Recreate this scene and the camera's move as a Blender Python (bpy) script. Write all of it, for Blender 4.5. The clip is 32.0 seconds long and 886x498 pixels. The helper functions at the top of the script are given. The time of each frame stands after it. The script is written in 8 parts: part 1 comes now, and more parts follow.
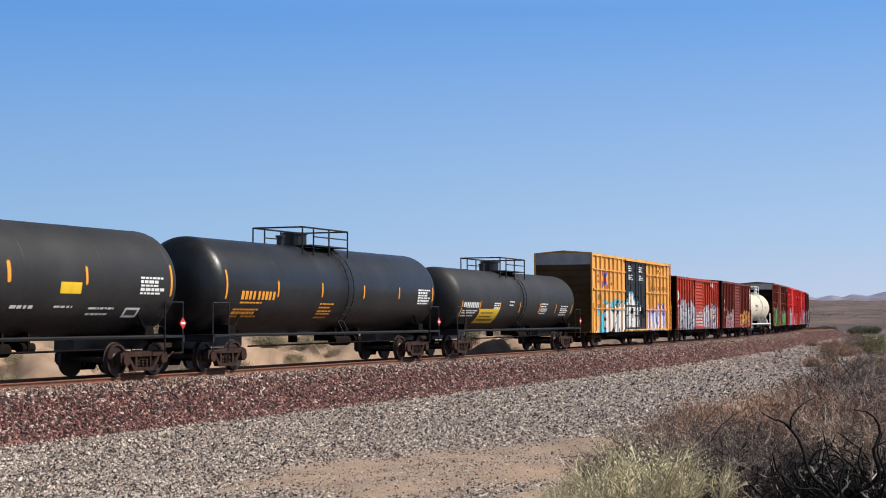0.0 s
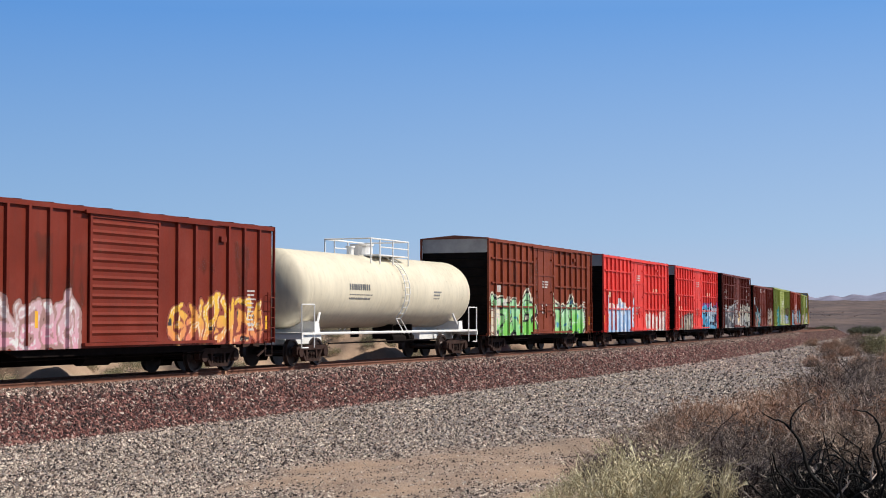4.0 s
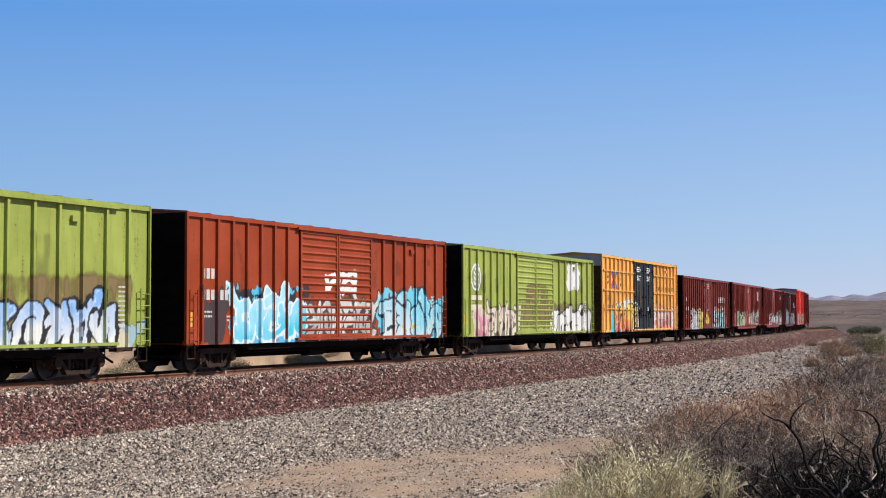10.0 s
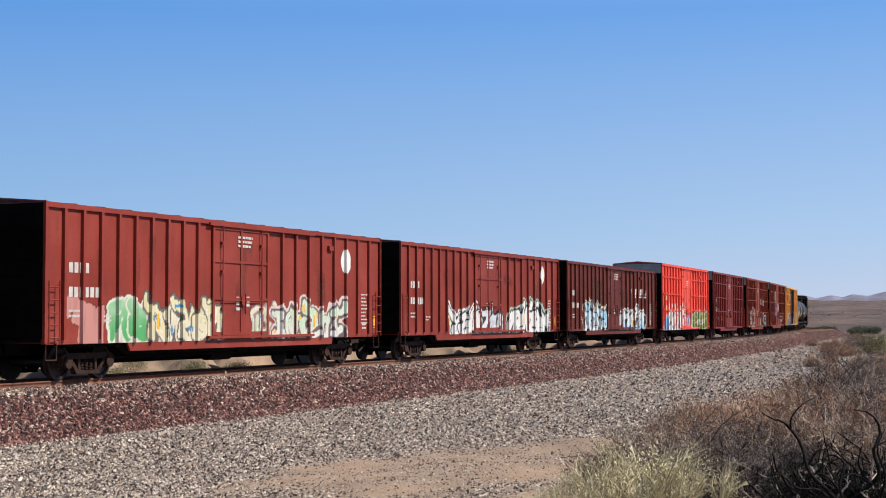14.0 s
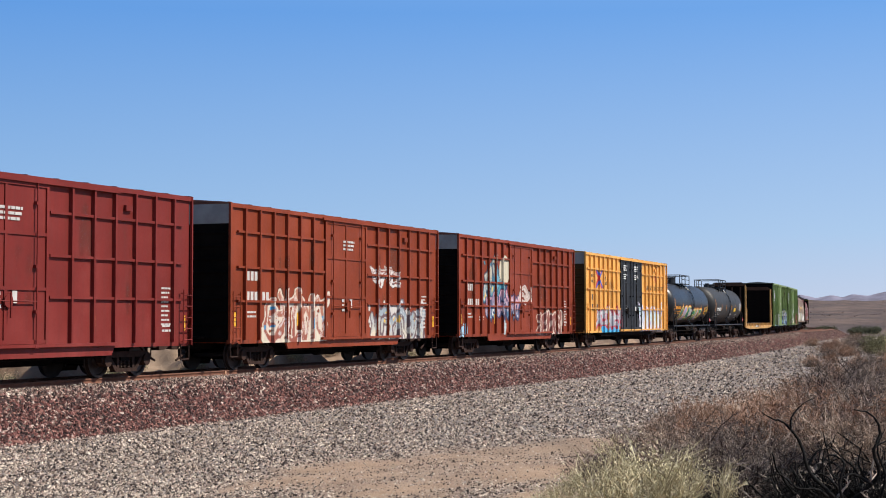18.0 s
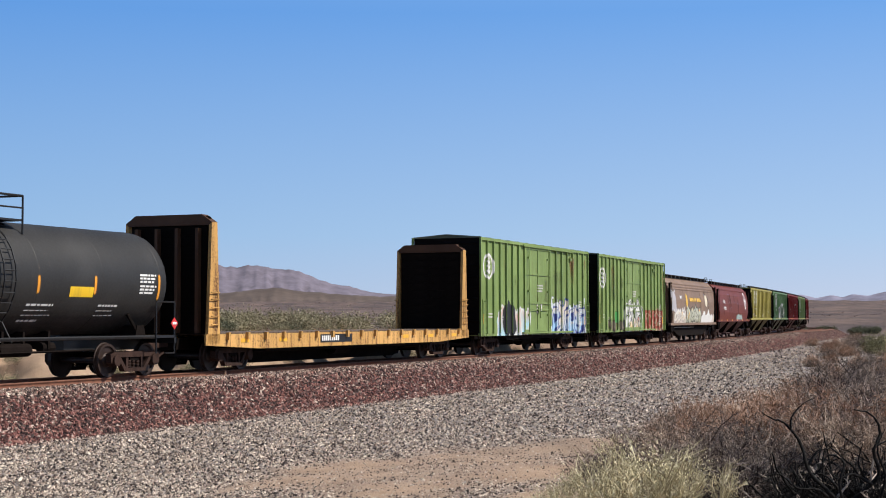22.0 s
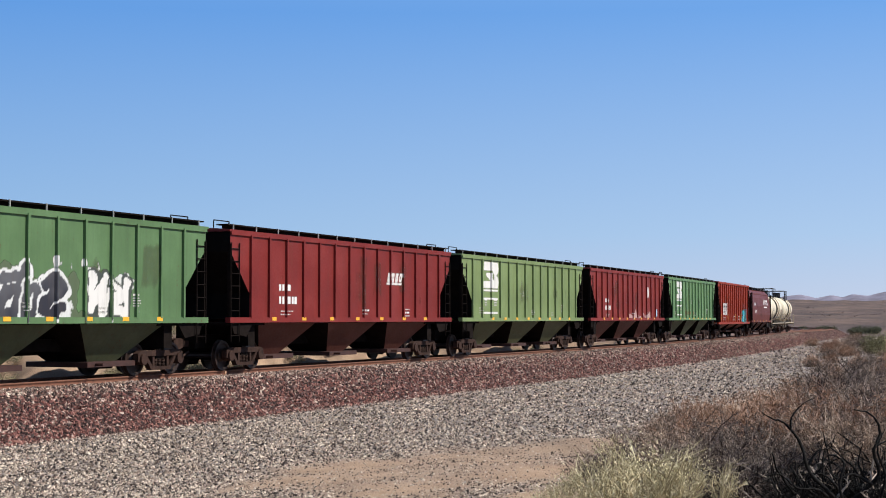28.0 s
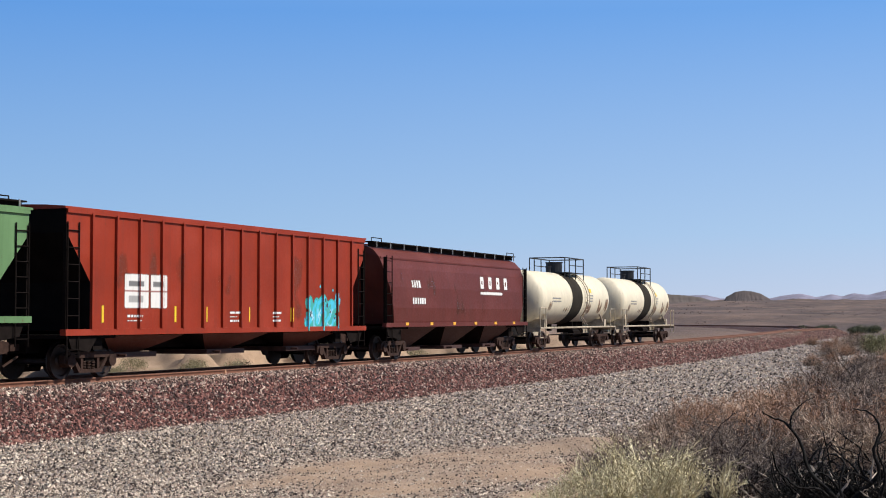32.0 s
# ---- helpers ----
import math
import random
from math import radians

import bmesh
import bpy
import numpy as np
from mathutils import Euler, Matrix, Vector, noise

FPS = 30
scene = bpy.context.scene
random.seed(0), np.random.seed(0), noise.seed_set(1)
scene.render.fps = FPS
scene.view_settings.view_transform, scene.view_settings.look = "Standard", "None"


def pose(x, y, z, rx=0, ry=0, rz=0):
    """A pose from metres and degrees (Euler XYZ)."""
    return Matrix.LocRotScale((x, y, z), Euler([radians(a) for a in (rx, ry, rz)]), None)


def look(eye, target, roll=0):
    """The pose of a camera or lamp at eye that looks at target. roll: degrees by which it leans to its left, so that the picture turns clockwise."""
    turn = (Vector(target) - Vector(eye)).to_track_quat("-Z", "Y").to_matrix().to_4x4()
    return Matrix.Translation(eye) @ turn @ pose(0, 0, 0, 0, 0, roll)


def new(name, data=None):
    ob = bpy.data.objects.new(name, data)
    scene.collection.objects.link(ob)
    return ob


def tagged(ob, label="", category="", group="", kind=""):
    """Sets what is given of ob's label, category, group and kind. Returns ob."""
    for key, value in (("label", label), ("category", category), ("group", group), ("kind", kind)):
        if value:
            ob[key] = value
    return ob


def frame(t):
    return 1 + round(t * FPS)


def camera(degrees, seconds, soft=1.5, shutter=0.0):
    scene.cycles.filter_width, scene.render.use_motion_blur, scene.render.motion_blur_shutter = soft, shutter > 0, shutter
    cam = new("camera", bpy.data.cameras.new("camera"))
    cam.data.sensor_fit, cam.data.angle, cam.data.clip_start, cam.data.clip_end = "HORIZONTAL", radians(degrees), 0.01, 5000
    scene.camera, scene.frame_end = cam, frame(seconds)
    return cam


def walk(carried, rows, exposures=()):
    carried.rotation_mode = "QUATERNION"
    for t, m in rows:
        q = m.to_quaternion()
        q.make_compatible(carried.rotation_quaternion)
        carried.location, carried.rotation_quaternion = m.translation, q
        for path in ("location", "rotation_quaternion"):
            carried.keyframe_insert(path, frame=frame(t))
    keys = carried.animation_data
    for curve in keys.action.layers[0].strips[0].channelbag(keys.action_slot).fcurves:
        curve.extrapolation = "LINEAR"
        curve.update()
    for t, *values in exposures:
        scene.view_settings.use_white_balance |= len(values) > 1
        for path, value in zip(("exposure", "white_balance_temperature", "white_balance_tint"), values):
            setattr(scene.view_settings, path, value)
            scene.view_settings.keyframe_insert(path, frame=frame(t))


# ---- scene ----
# The camera stands still on a tripod beside a curved railway; z = 0 is the top of the rails.
cam = camera(32.61, 32.0, soft=1.0)
EYE, TILT, LEAN = (0.0, 0.0, 1.564), 2.645, 0.07
still = pose(*EYE, 90 + TILT, LEAN, 0)
nudged = pose(*EYE, 90 + TILT - 0.035, LEAN, 0)
walk(cam, [(0, still), (30.8, still), (31.6, nudged), (32, nudged)], exposures=[(0, -0.03), (1, 0.0), (2, 0.02), (3, -0.08), (6, -0.14), (7, -0.06), (9, -0.03), (11, 0.0), (14, 0.0), (17, 0.0), (32, 0.0)])

# ---- world and sun ----
SUN_AZ, SUN_EL = 94.0, 46.0      # degrees from north (+y) clockwise, degrees above the horizon
world = bpy.data.worlds.new("desert_sky")
scene.world = world
world.use_nodes = True
wn, wl = world.node_tree.nodes, world.node_tree.links
sky = wn.new("ShaderNodeTexSky")
sky.sky_type, sky.sun_disc = "NISHITA", False
sky.sun_elevation, sky.sun_rotation = radians(SUN_EL), radians(SUN_AZ)
sky.altitude, sky.air_density, sky.dust_density, sky.ozone_density = 900, 1.0, 0.2, 2.0
# pale haze over the horizon that clears to a deep blue overhead
way_up = wn.new("ShaderNodeSeparateXYZ")
wl.new(wn.new("ShaderNodeTexCoord").outputs["Generated"], way_up.inputs[0])
haze = wn.new("ShaderNodeValToRGB")
for e, (p, c) in zip([haze.color_ramp.elements[0], haze.color_ramp.elements[1], haze.color_ramp.elements.new(0.5), haze.color_ramp.elements.new(0.5)],
                     [(0.0, (0.49, 0.58, 0.75)), (0.30, (0.10, 0.26, 0.62)), (0.055, (0.36, 0.54, 0.79)), (0.20, (0.145, 0.355, 0.77))]):
    e.position, e.color = p, (*c, 1)
wl.new(way_up.outputs[2], haze.inputs[0])
clear = wn.new("ShaderNodeMapRange")
clear.inputs[1].default_value, clear.inputs[2].default_value = 0.22, 0.5
wl.new(way_up.outputs[2], clear.inputs[0])
dim = wn.new("ShaderNodeVectorMath")
dim.operation = "SCALE"
dim.inputs[3].default_value = 0.065
wl.new(sky.outputs[0], dim.inputs[0])
both = wn.new("ShaderNodeMix")
both.data_type = "RGBA"
wl.new(clear.outputs[0], both.inputs[0])
sunward = wn.new("ShaderNodeMapRange")          # the haze is paler towards the sun's side
sunward.inputs[1].default_value, sunward.inputs[2].default_value, sunward.inputs[3].default_value, sunward.inputs[4].default_value = -0.4, 0.4, -0.4, 0.4
wl.new(way_up.outputs[0], sunward.inputs[0])
tint = wn.new("ShaderNodeVectorMath")
tint.operation = "MULTIPLY_ADD"
tint.inputs[1].default_value, tint.inputs[2].default_value = (0.50, 0.27, 0.14), (1.03, 1.03, 1.03)
wl.new(sunward.outputs[0], tint.inputs[0])
glow_in = wn.new("ShaderNodeVectorMath")
glow_in.operation = "MULTIPLY"
wl.new(haze.outputs[0], glow_in.inputs[0])
wl.new(tint.outputs[0], glow_in.inputs[1])
wl.new(glow_in.outputs[0], both.inputs[6])
wl.new(dim.outputs[0], both.inputs[7])
wl.new(both.outputs[2], wn["Background"].inputs[0])
wn["Background"].inputs[1].default_value = 1.0
sun_data = bpy.data.lights.new("sun", "SUN")
sun_data.energy, sun_data.angle, sun_data.color = 5.7, radians(0.53), (1.0, 0.94, 0.86)
sun = new("sun", sun_data)
_a, _e = radians(SUN_AZ), radians(SUN_EL)
SUN_DIR = Vector((math.sin(_a) * math.cos(_e), math.cos(_a) * math.cos(_e), math.sin(_e)))
sun.matrix_world = look(tuple(SUN_DIR * 60), (0, 0, 0))

# ---- materials ----
def nodes_of(name):
    m = bpy.data.materials.new(name)
    m.use_nodes = True
    return m, m.node_tree.nodes, m.node_tree.links, m.node_tree.nodes["Principled BSDF"]


def ramp(n, l, source, stops):
    r = n.new("ShaderNodeValToRGB")
    while len(r.color_ramp.elements) < len(stops):
        r.color_ramp.elements.new(0.5)
    for e, (p, c) in zip(r.color_ramp.elements, stops):
        e.position, e.color = p, (*c, 1) if len(c) == 3 else c
    l.new(source, r.inputs[0])
    return r


def noise_tex(n, l, coord, scale, detail=4.0, rough=0.55, stretch=None):
    t = n.new("ShaderNodeTexNoise")
    t.inputs["Scale"].default_value, t.inputs["Detail"].default_value, t.inputs["Roughness"].default_value = scale, detail, rough
    if stretch:
        mp = n.new("ShaderNodeMapping")
        mp.inputs["Scale"].default_value = stretch
        l.new(coord, mp.inputs[0])
        coord = mp.outputs[0]
    l.new(coord, t.inputs["Vector"])
    return t


def mixed(n, l, fac, a, b, mode="MIX"):
    x = n.new("ShaderNodeMix")
    x.data_type, x.blend_type = "RGBA", mode
    for sock, v in ((x.inputs[0], fac), (x.inputs[6], a), (x.inputs[7], b)):
        if isinstance(v, (int, float)):
            sock.default_value = v
        elif isinstance(v, tuple):
            sock.default_value = (*v, 1)
        else:
            l.new(v, sock)
    return x.outputs[2]


def paint(name, colour, rust=(0.13, 0.055, 0.03), wear=0.5, rough=0.45, fade=0.2, streak=0.55, sheen=0.16):
    """Weathered car paint: faded patches, vertical streaks of dirt, specks and runs of rust."""
    m, n, l, b = nodes_of(name)
    co = n.new("ShaderNodeTexCoord").outputs["Object"]
    big = noise_tex(n, l, co, 0.55, 5)
    run = noise_tex(n, l, co, 1.0, 5, 0.6, (7.0, 7.0, 0.45))
    fine = noise_tex(n, l, co, 14, 6, 0.7)
    light = tuple(min(1, c * (1 + fade) + 0.012) for c in colour)
    dark = tuple(c * (1 - fade) for c in colour)
    base = ramp(n, l, big.outputs[0], [(0.3, dark), (0.5, colour), (0.72, light)]).outputs[0]
    runs = ramp(n, l, run.outputs[0], [(0.42, (0, 0, 0)), (0.68, (0.55 * streak, 0.55 * streak, 0.55 * streak))]).outputs[0]
    base = mixed(n, l, runs, base, tuple(c * 0.55 + 0.012 for c in colour))
    mul = n.new("ShaderNodeMath")
    mul.operation = "MULTIPLY"
    l.new(fine.outputs[0], mul.inputs[0])
    l.new(run.outputs[0], mul.inputs[1])
    dust = noise_tex(n, l, co, 2.6, 7, 0.75, (1.0, 1.0, 0.7))
    base = mixed(n, l, ramp(n, l, dust.outputs[0], [(0.5, (0, 0, 0)), (0.8, (0.4, 0.4, 0.4))]).outputs[0], base, tuple(c * 0.7 + 0.02 for c in colour))
    spots = ramp(n, l, mul.outputs[0], [(0.40 - 0.1 * wear, (0, 0, 0)), (0.47 - 0.08 * wear, (0.85, 0.85, 0.85))]).outputs[0]
    base = mixed(n, l, spots, base, rust)
    l.new(base, b.inputs["Base Color"])
    rr = ramp(n, l, fine.outputs[0], [(0.3, (rough - 0.08,) * 3), (0.7, (rough + 0.2,) * 3)])
    l.new(rr.outputs[0], b.inputs["Roughness"])
    b.inputs["Specular IOR Level"].default_value = sheen
    bump = n.new("ShaderNodeBump")
    bump.inputs["Strength"].default_value, bump.inputs["Distance"].default_value = 0.4, 0.03
    l.new(big.outputs[0], bump.inputs["Height"])
    l.new(bump.outputs[0], b.inputs["Normal"])
    return m


def plain(name, colour, rough=0.6, metal=0.0, vary=0.25, scale=3.0, bump_by=0.0, sheen=0.5):
    m, n, l, b = nodes_of(name)
    co = n.new("ShaderNodeTexCoord").outputs["Object"]
    a = noise_tex(n, l, co, scale, 6, 0.65)
    c = ramp(n, l, a.outputs[0], [(0.3, tuple(x * (1 - vary) for x in colour)), (0.7, tuple(min(1, x * (1 + vary)) for x in colour))])
    l.new(c.outputs[0], b.inputs["Base Color"])
    b.inputs["Roughness"].default_value, b.inputs["Metallic"].default_value = rough, metal
    b.inputs["Specular IOR Level"].default_value = sheen
    if bump_by:
        bp = n.new("ShaderNodeBump")
        bp.inputs["Strength"].default_value, bp.inputs["Distance"].default_value = 0.6, bump_by
        f = noise_tex(n, l, co, scale * 6, 5)
        l.new(f.outputs[0], bp.inputs["Height"])
        l.new(bp.outputs[0], b.inputs["Normal"])
    return m


def skin_paint(name="spray_paint"):
    """Sprayed and stencilled paint: its colour is carried by the mesh."""
    m, n, l, b = nodes_of(name)
    at = n.new("ShaderNodeAttribute")
    at.attribute_name = "paint"
    co = n.new("ShaderNodeTexCoord").outputs["Object"]
    run = noise_tex(n, l, co, 1.0, 5, 0.65, (6.0, 6.0, 0.8))
    k = ramp(n, l, run.outputs[0], [(0.5, (0, 0, 0)), (0.78, (0.35, 0.35, 0.35))])
    l.new(mixed(n, l, k.outputs[0], at.outputs["Color"], (0.10, 0.07, 0.05)), b.inputs["Base Color"])
    cover = ramp(n, l, at.outputs["Alpha"], [(0.2, (0, 0, 0)), (0.75, (1, 1, 1))])
    l.new(cover.outputs[0], b.inputs["Alpha"])
    b.inputs["Roughness"].default_value = 0.5
    return m


M = {
    # Grimy steel, darkened further to hold the deep shade below the cars.
    "steel_dark": plain("grimy_shaded_steel", (0.011, 0.008, 0.007), 0.9, 0.0, 0.4, 4, sheen=0.06),
    "truck": plain("rusty_cast_steel", (0.040, 0.022, 0.017), 0.8, 0.0, 0.5, 5, 0.004, sheen=0.15),
    "tread": plain("worn_wheel_steel", (0.040, 0.024, 0.019), 0.5, 0.3, 0.3, 5),
    "rail": plain("rusty_rail", (0.17, 0.068, 0.038), 0.8, 0.0, 0.3, 6),
    "tie": plain("weathered_tie", (0.11, 0.085, 0.065), 0.9, 0, 0.4, 5, 0.006),
    "roof": plain("galvanised_roof", (0.36, 0.35, 0.33), 0.55, 0.35, 0.3, 1.5),
    "white": plain("chalky_white_paint", (0.78, 0.77, 0.74), 0.55, 0, 0.12, 2),
    # White of the end bands, dimmed to grey for their shade.
    "excess": plain("shaded_white_end_paint", (0.34, 0.335, 0.325), 0.7, 0, 0.2, 1.5),
    "yellow": plain("reflective_yellow", (0.80, 0.42, 0.03), 0.35, 0, 0.12, 4),
    "orange": plain("reflective_orange", (0.80, 0.30, 0.03), 0.35, 0, 0.12, 4),
    # Near-black end coat: shade on walls turned from the sun is painted in.
    "end_shade": plain("shaded_end_paint", (0.008, 0.0065, 0.006), 0.9, 0, 0.5, 1.2, sheen=0.06),
    "stencil": plain("faded_white_stencil", (0.52, 0.50, 0.47), 0.6, 0, 0.2, 3),
    "gate": plain("dull_red_gate", (0.045, 0.016, 0.012), 0.7, 0, 0.35, 4),
    "placard_red": plain("placard_red", (0.60, 0.03, 0.03), 0.5, 0, 0.1, 4),
    "bracket": plain("galvanised_bracket", (0.30, 0.30, 0.29), 0.6, 0.2, 0.3, 4),
    "black": plain("black_paint", (0.010, 0.010, 0.011), 0.45, 0, 0.4, 2),
    "soot_band": plain("flat_black_band", (0.028, 0.024, 0.018), 0.85, 0, 0.35, 2, sheen=0.1),
    "cream_frame": plain("dirty_cream_frame", (0.36, 0.30, 0.22), 0.7, 0, 0.4, 3),
    "spray": skin_paint(),
}

# ---- the way of the track, as an arc-length curve ----
BEND_S = (0, 40, 80, 120, 170, 220, 280, 330)
BEND = (0.00050, 0.00078, 0.00096, 0.00079, 0.00050, 0.00372, 0.0077, 0.0080)
_s = np.arange(-700.0, 1300.0, 1.0)
_k = np.where((_s > 400) | (_s < -40), 0, np.interp(_s, BEND_S, BEND))
_th = np.cumsum(_k)
_th += 1.16249 - _th[700]
_x, _y = np.cumsum(np.cos(_th)), np.cumsum(np.sin(_th))
_x += -12.7536 - _x[700]
_y += 34.2870 - _y[700]


def way(s):
    """Place of the track's centre line at s metres along it."""
    return np.interp(s, _s, _x), np.interp(s, _s, _y)


def offset(px, py):
    """Signed distance of places from the centre line (positive on the camera's side) and their s."""
    keep = (_s > -150) & (_s < 700)
    qx, qy, qt, qs = _x[keep], _y[keep], _th[keep], _s[keep]
    out, along = np.empty(len(px)), np.empty(len(px))
    for i in range(0, len(px), 20000):
        dx, dy = px[i:i + 20000, None] - qx[None, :], py[i:i + 20000, None] - qy[None, :]
        j = np.argmin(dx * dx + dy * dy, 1)
        r = np.arange(len(j))
        out[i:i + 20000] = dx[r, j] * np.sin(qt[j]) - dy[r, j] * np.cos(qt[j])
        far = np.hypot(dx[r, j], dy[r, j])
        out[i:i + 20000] = np.where(np.abs(out[i:i + 20000]) < far * 0.9, np.sign(out[i:i + 20000] + 1e-9) * far, out[i:i + 20000])
        along[i:i + 20000] = qs[j]
    return out, along


# distance that the train has run: speeds in m/s at times
RUN_T = (0, 4, 8, 12, 16, 20, 23, 25, 26.5, 28, 30, 32)
RUN_V = (22.391, 22.436, 22.726, 22.559, 22.475, 22.827, 22.562, 21.733, 20.984, 20.774, 20.643, 20.526)
_rt = np.arange(0, 33.0, 0.05)
_rv = np.interp(_rt, RUN_T, RUN_V)
_rd = np.concatenate([[0], np.cumsum((_rv[1:] + _rv[:-1]) * 0.025)])


def run(t):
    return float(np.interp(t, _rt, _rd))


# ---- small mesh tools ----
def box(bm, x0, x1, y0, y1, z0, z1):
    v = [bm.verts.new(p) for p in ((x0, y0, z0), (x1, y0, z0), (x1, y1, z0), (x0, y1, z0), (x0, y0, z1), (x1, y0, z1), (x1, y1, z1), (x0, y1, z1))]
    for f in ((3, 2, 1, 0), (4, 5, 6, 7), (0, 1, 5, 4), (1, 2, 6, 5), (2, 3, 7, 6), (3, 0, 4, 7)):
        bm.faces.new([v[i] for i in f])


def rod(bm, a, b, r, seg=6, r2=None, cap=True):
    a, b = Vector(a), Vector(b)
    d = (b - a).normalized()
    u = d.orthogonal().normalized()
    w = d.cross(u)
    r2 = r if r2 is None else r2
    rings = []
    for p, q in ((a, r), (b, r2)):
        rings.append([bm.verts.new(p + (u * math.cos(2 * math.pi * i / seg) + w * math.sin(2 * math.pi * i / seg)) * q) for i in range(seg)])
    for i in range(seg):
        bm.faces.new((rings[0][i], rings[0][(i + 1) % seg], rings[1][(i + 1) % seg], rings[1][i]))
    if cap:
        bm.faces.new(rings[0][::-1])
        bm.faces.new(rings[1])


def lathe(bm, axis_y, profile, seg=20, centre=(0, 0, 0)):
    """Turned solid about the y axis; profile: (y, radius)."""
    rings = []
    for y, r in profile:
        rings.append([bm.verts.new((centre[0] + r * math.cos(2 * math.pi * i / seg), centre[1] + y, centre[2] + r * math.sin(2 * math.pi * i / seg))) for i in range(seg)])
    for a, b in zip(rings, rings[1:]):
        for i in range(seg):
            bm.faces.new((a[i], b[i], b[(i + 1) % seg], a[(i + 1) % seg]))
    bm.faces.new(rings[0])
    bm.faces.new(rings[-1][::-1])


def prism(bm, pts, y0, y1):
    """Extrude an outline in x, z from y0 to y1."""
    a = [bm.verts.new((x, y0, z)) for x, z in pts]
    b = [bm.verts.new((x, y1, z)) for x, z in pts]
    n = len(pts)
    bm.faces.new(a)
    bm.faces.new(b[::-1])
    for i in range(n):
        bm.faces.new((a[i], b[i], b[(i + 1) % n], a[(i + 1) % n]))


def mesh_of(name, bm, material, smooth=False, bevel=0.0):
    if bevel:
        bmesh.ops.bevel(bm, geom=list(bm.edges), offset=bevel, segments=1, affect="EDGES", profile=0.7)
    bmesh.ops.recalc_face_normals(bm, faces=bm.faces)
    me = bpy.data.meshes.new(name)
    bm.to_mesh(me)
    bm.free()
    me.materials.append(material)
    if smooth:
        me.polygons.foreach_set("use_smooth", [True] * len(me.polygons))
    return me


def part(name, bm, material, parent, label="", at=None, smooth=False, bevel=0.0):
    me = bm if isinstance(bm, bpy.types.Mesh) else mesh_of(name, bm, material, smooth, bevel)
    ob = new(name, me)
    ob.parent = parent
    if at is not None:
        ob.location = at
    return tagged(ob, label)


def sheet(name, verts, faces, material, smooth=True):
    me = bpy.data.meshes.new(name)
    verts = np.asarray(verts, dtype=np.float32)
    faces = np.asarray(faces, dtype=np.int32)
    k = faces.shape[1]
    me.vertices.add(len(verts))
    me.vertices.foreach_set("co", verts.ravel())
    me.loops.add(faces.size)
    me.loops.foreach_set("vertex_index", faces.ravel())
    me.polygons.add(len(faces))
    me.polygons.foreach_set("loop_start", np.arange(0, faces.size, k, dtype=np.int32))
    me.polygons.foreach_set("use_smooth", np.full(len(faces), smooth))
    me.update(calc_edges=True)
    if material:
        me.materials.append(material)
    return me


def grid_faces(rows, cols, wrap=False):
    i = np.arange(rows - 1)[:, None] * cols
    c = np.arange(cols if wrap else cols - 1)[None, :]
    d = (c + 1) % cols
    return np.stack([i + c, i + d, i + cols + d, i + cols + c], -1).reshape(-1, 4)


def value_noise(x, y, seed=0, octaves=4):
    """Smooth lattice noise in 0..1 for arrays."""
    total, amp, norm = np.zeros_like(x, dtype=float), 1.0, 0.0
    for o in range(octaves):
        xi, yi = np.floor(x).astype(np.int64), np.floor(y).astype(np.int64)
        fx, fy = x - xi, y - yi
        fx, fy = fx * fx * (3 - 2 * fx), fy * fy * (3 - 2 * fy)

        def h(a, b):
            q = (a * 374761393 + b * 668265263 + (seed + o) * 974634777) & 0xFFFFFFFF
            q = ((q ^ (q >> 13)) * 1274126177) & 0xFFFFFFFF
            return ((q ^ (q >> 16)) & 0xFFFF) / 65535.0
        v = (h(xi, yi) * (1 - fx) + h(xi + 1, yi) * fx) * (1 - fy) + (h(xi, yi + 1) * (1 - fx) + h(xi + 1, yi + 1) * fx) * fy
        total += v * amp
        norm += amp
        amp *= 0.5
        x, y = x * 2.03 + 17.1, y * 2.03 + 5.7
    return total / norm


# ---- ground ----
def ground_height(px, py):
    o, s = offset(px, py)
    d = np.hypot(px, py)
    z = np.interp(o, (-400, -60, -25, -9, -5, -3.6, 3.5, 6, 12, 18, 24, 32, 60), (0.5, 0.6, 0.25, -0.35, -0.9, -1.15, -1.15, -1.22, -1.15, -0.85, -0.45, -0.35, -0.5))
    lumps = (value_noise(px / 2.6, py / 2.6, 3, 4) - 0.5) * np.interp(np.abs(o), (3.5, 5, 12, 40), (0.0, 0.06, 0.16, 0.5))
    z = z + lumps
    berm = np.clip(value_noise(px / 2.4, py / 2.4, 61, 3) - 0.40, 0, 1) * 4.6 * np.interp(o, (-14, -9, -6.5, -4.6), (0, 1, 1, 0)) * np.interp(d, (90, 160), (1, 0))
    z = z + np.minimum(berm, 1.25)
    rise = np.interp(d, (0, 150, 400, 900, 2500, 5000), (0, 0, 2.0, 9.0, 28, 42))
    far = (value_noise(px / 90, py / 90, 9, 5) - 0.5) * np.interp(d, (150, 500, 2000, 5000), (0, 4, 12, 16))
    hide = np.interp(np.abs(o), (3, 30, 60), (0, 0, 1))
    return z + (rise + far) * hide, o, s


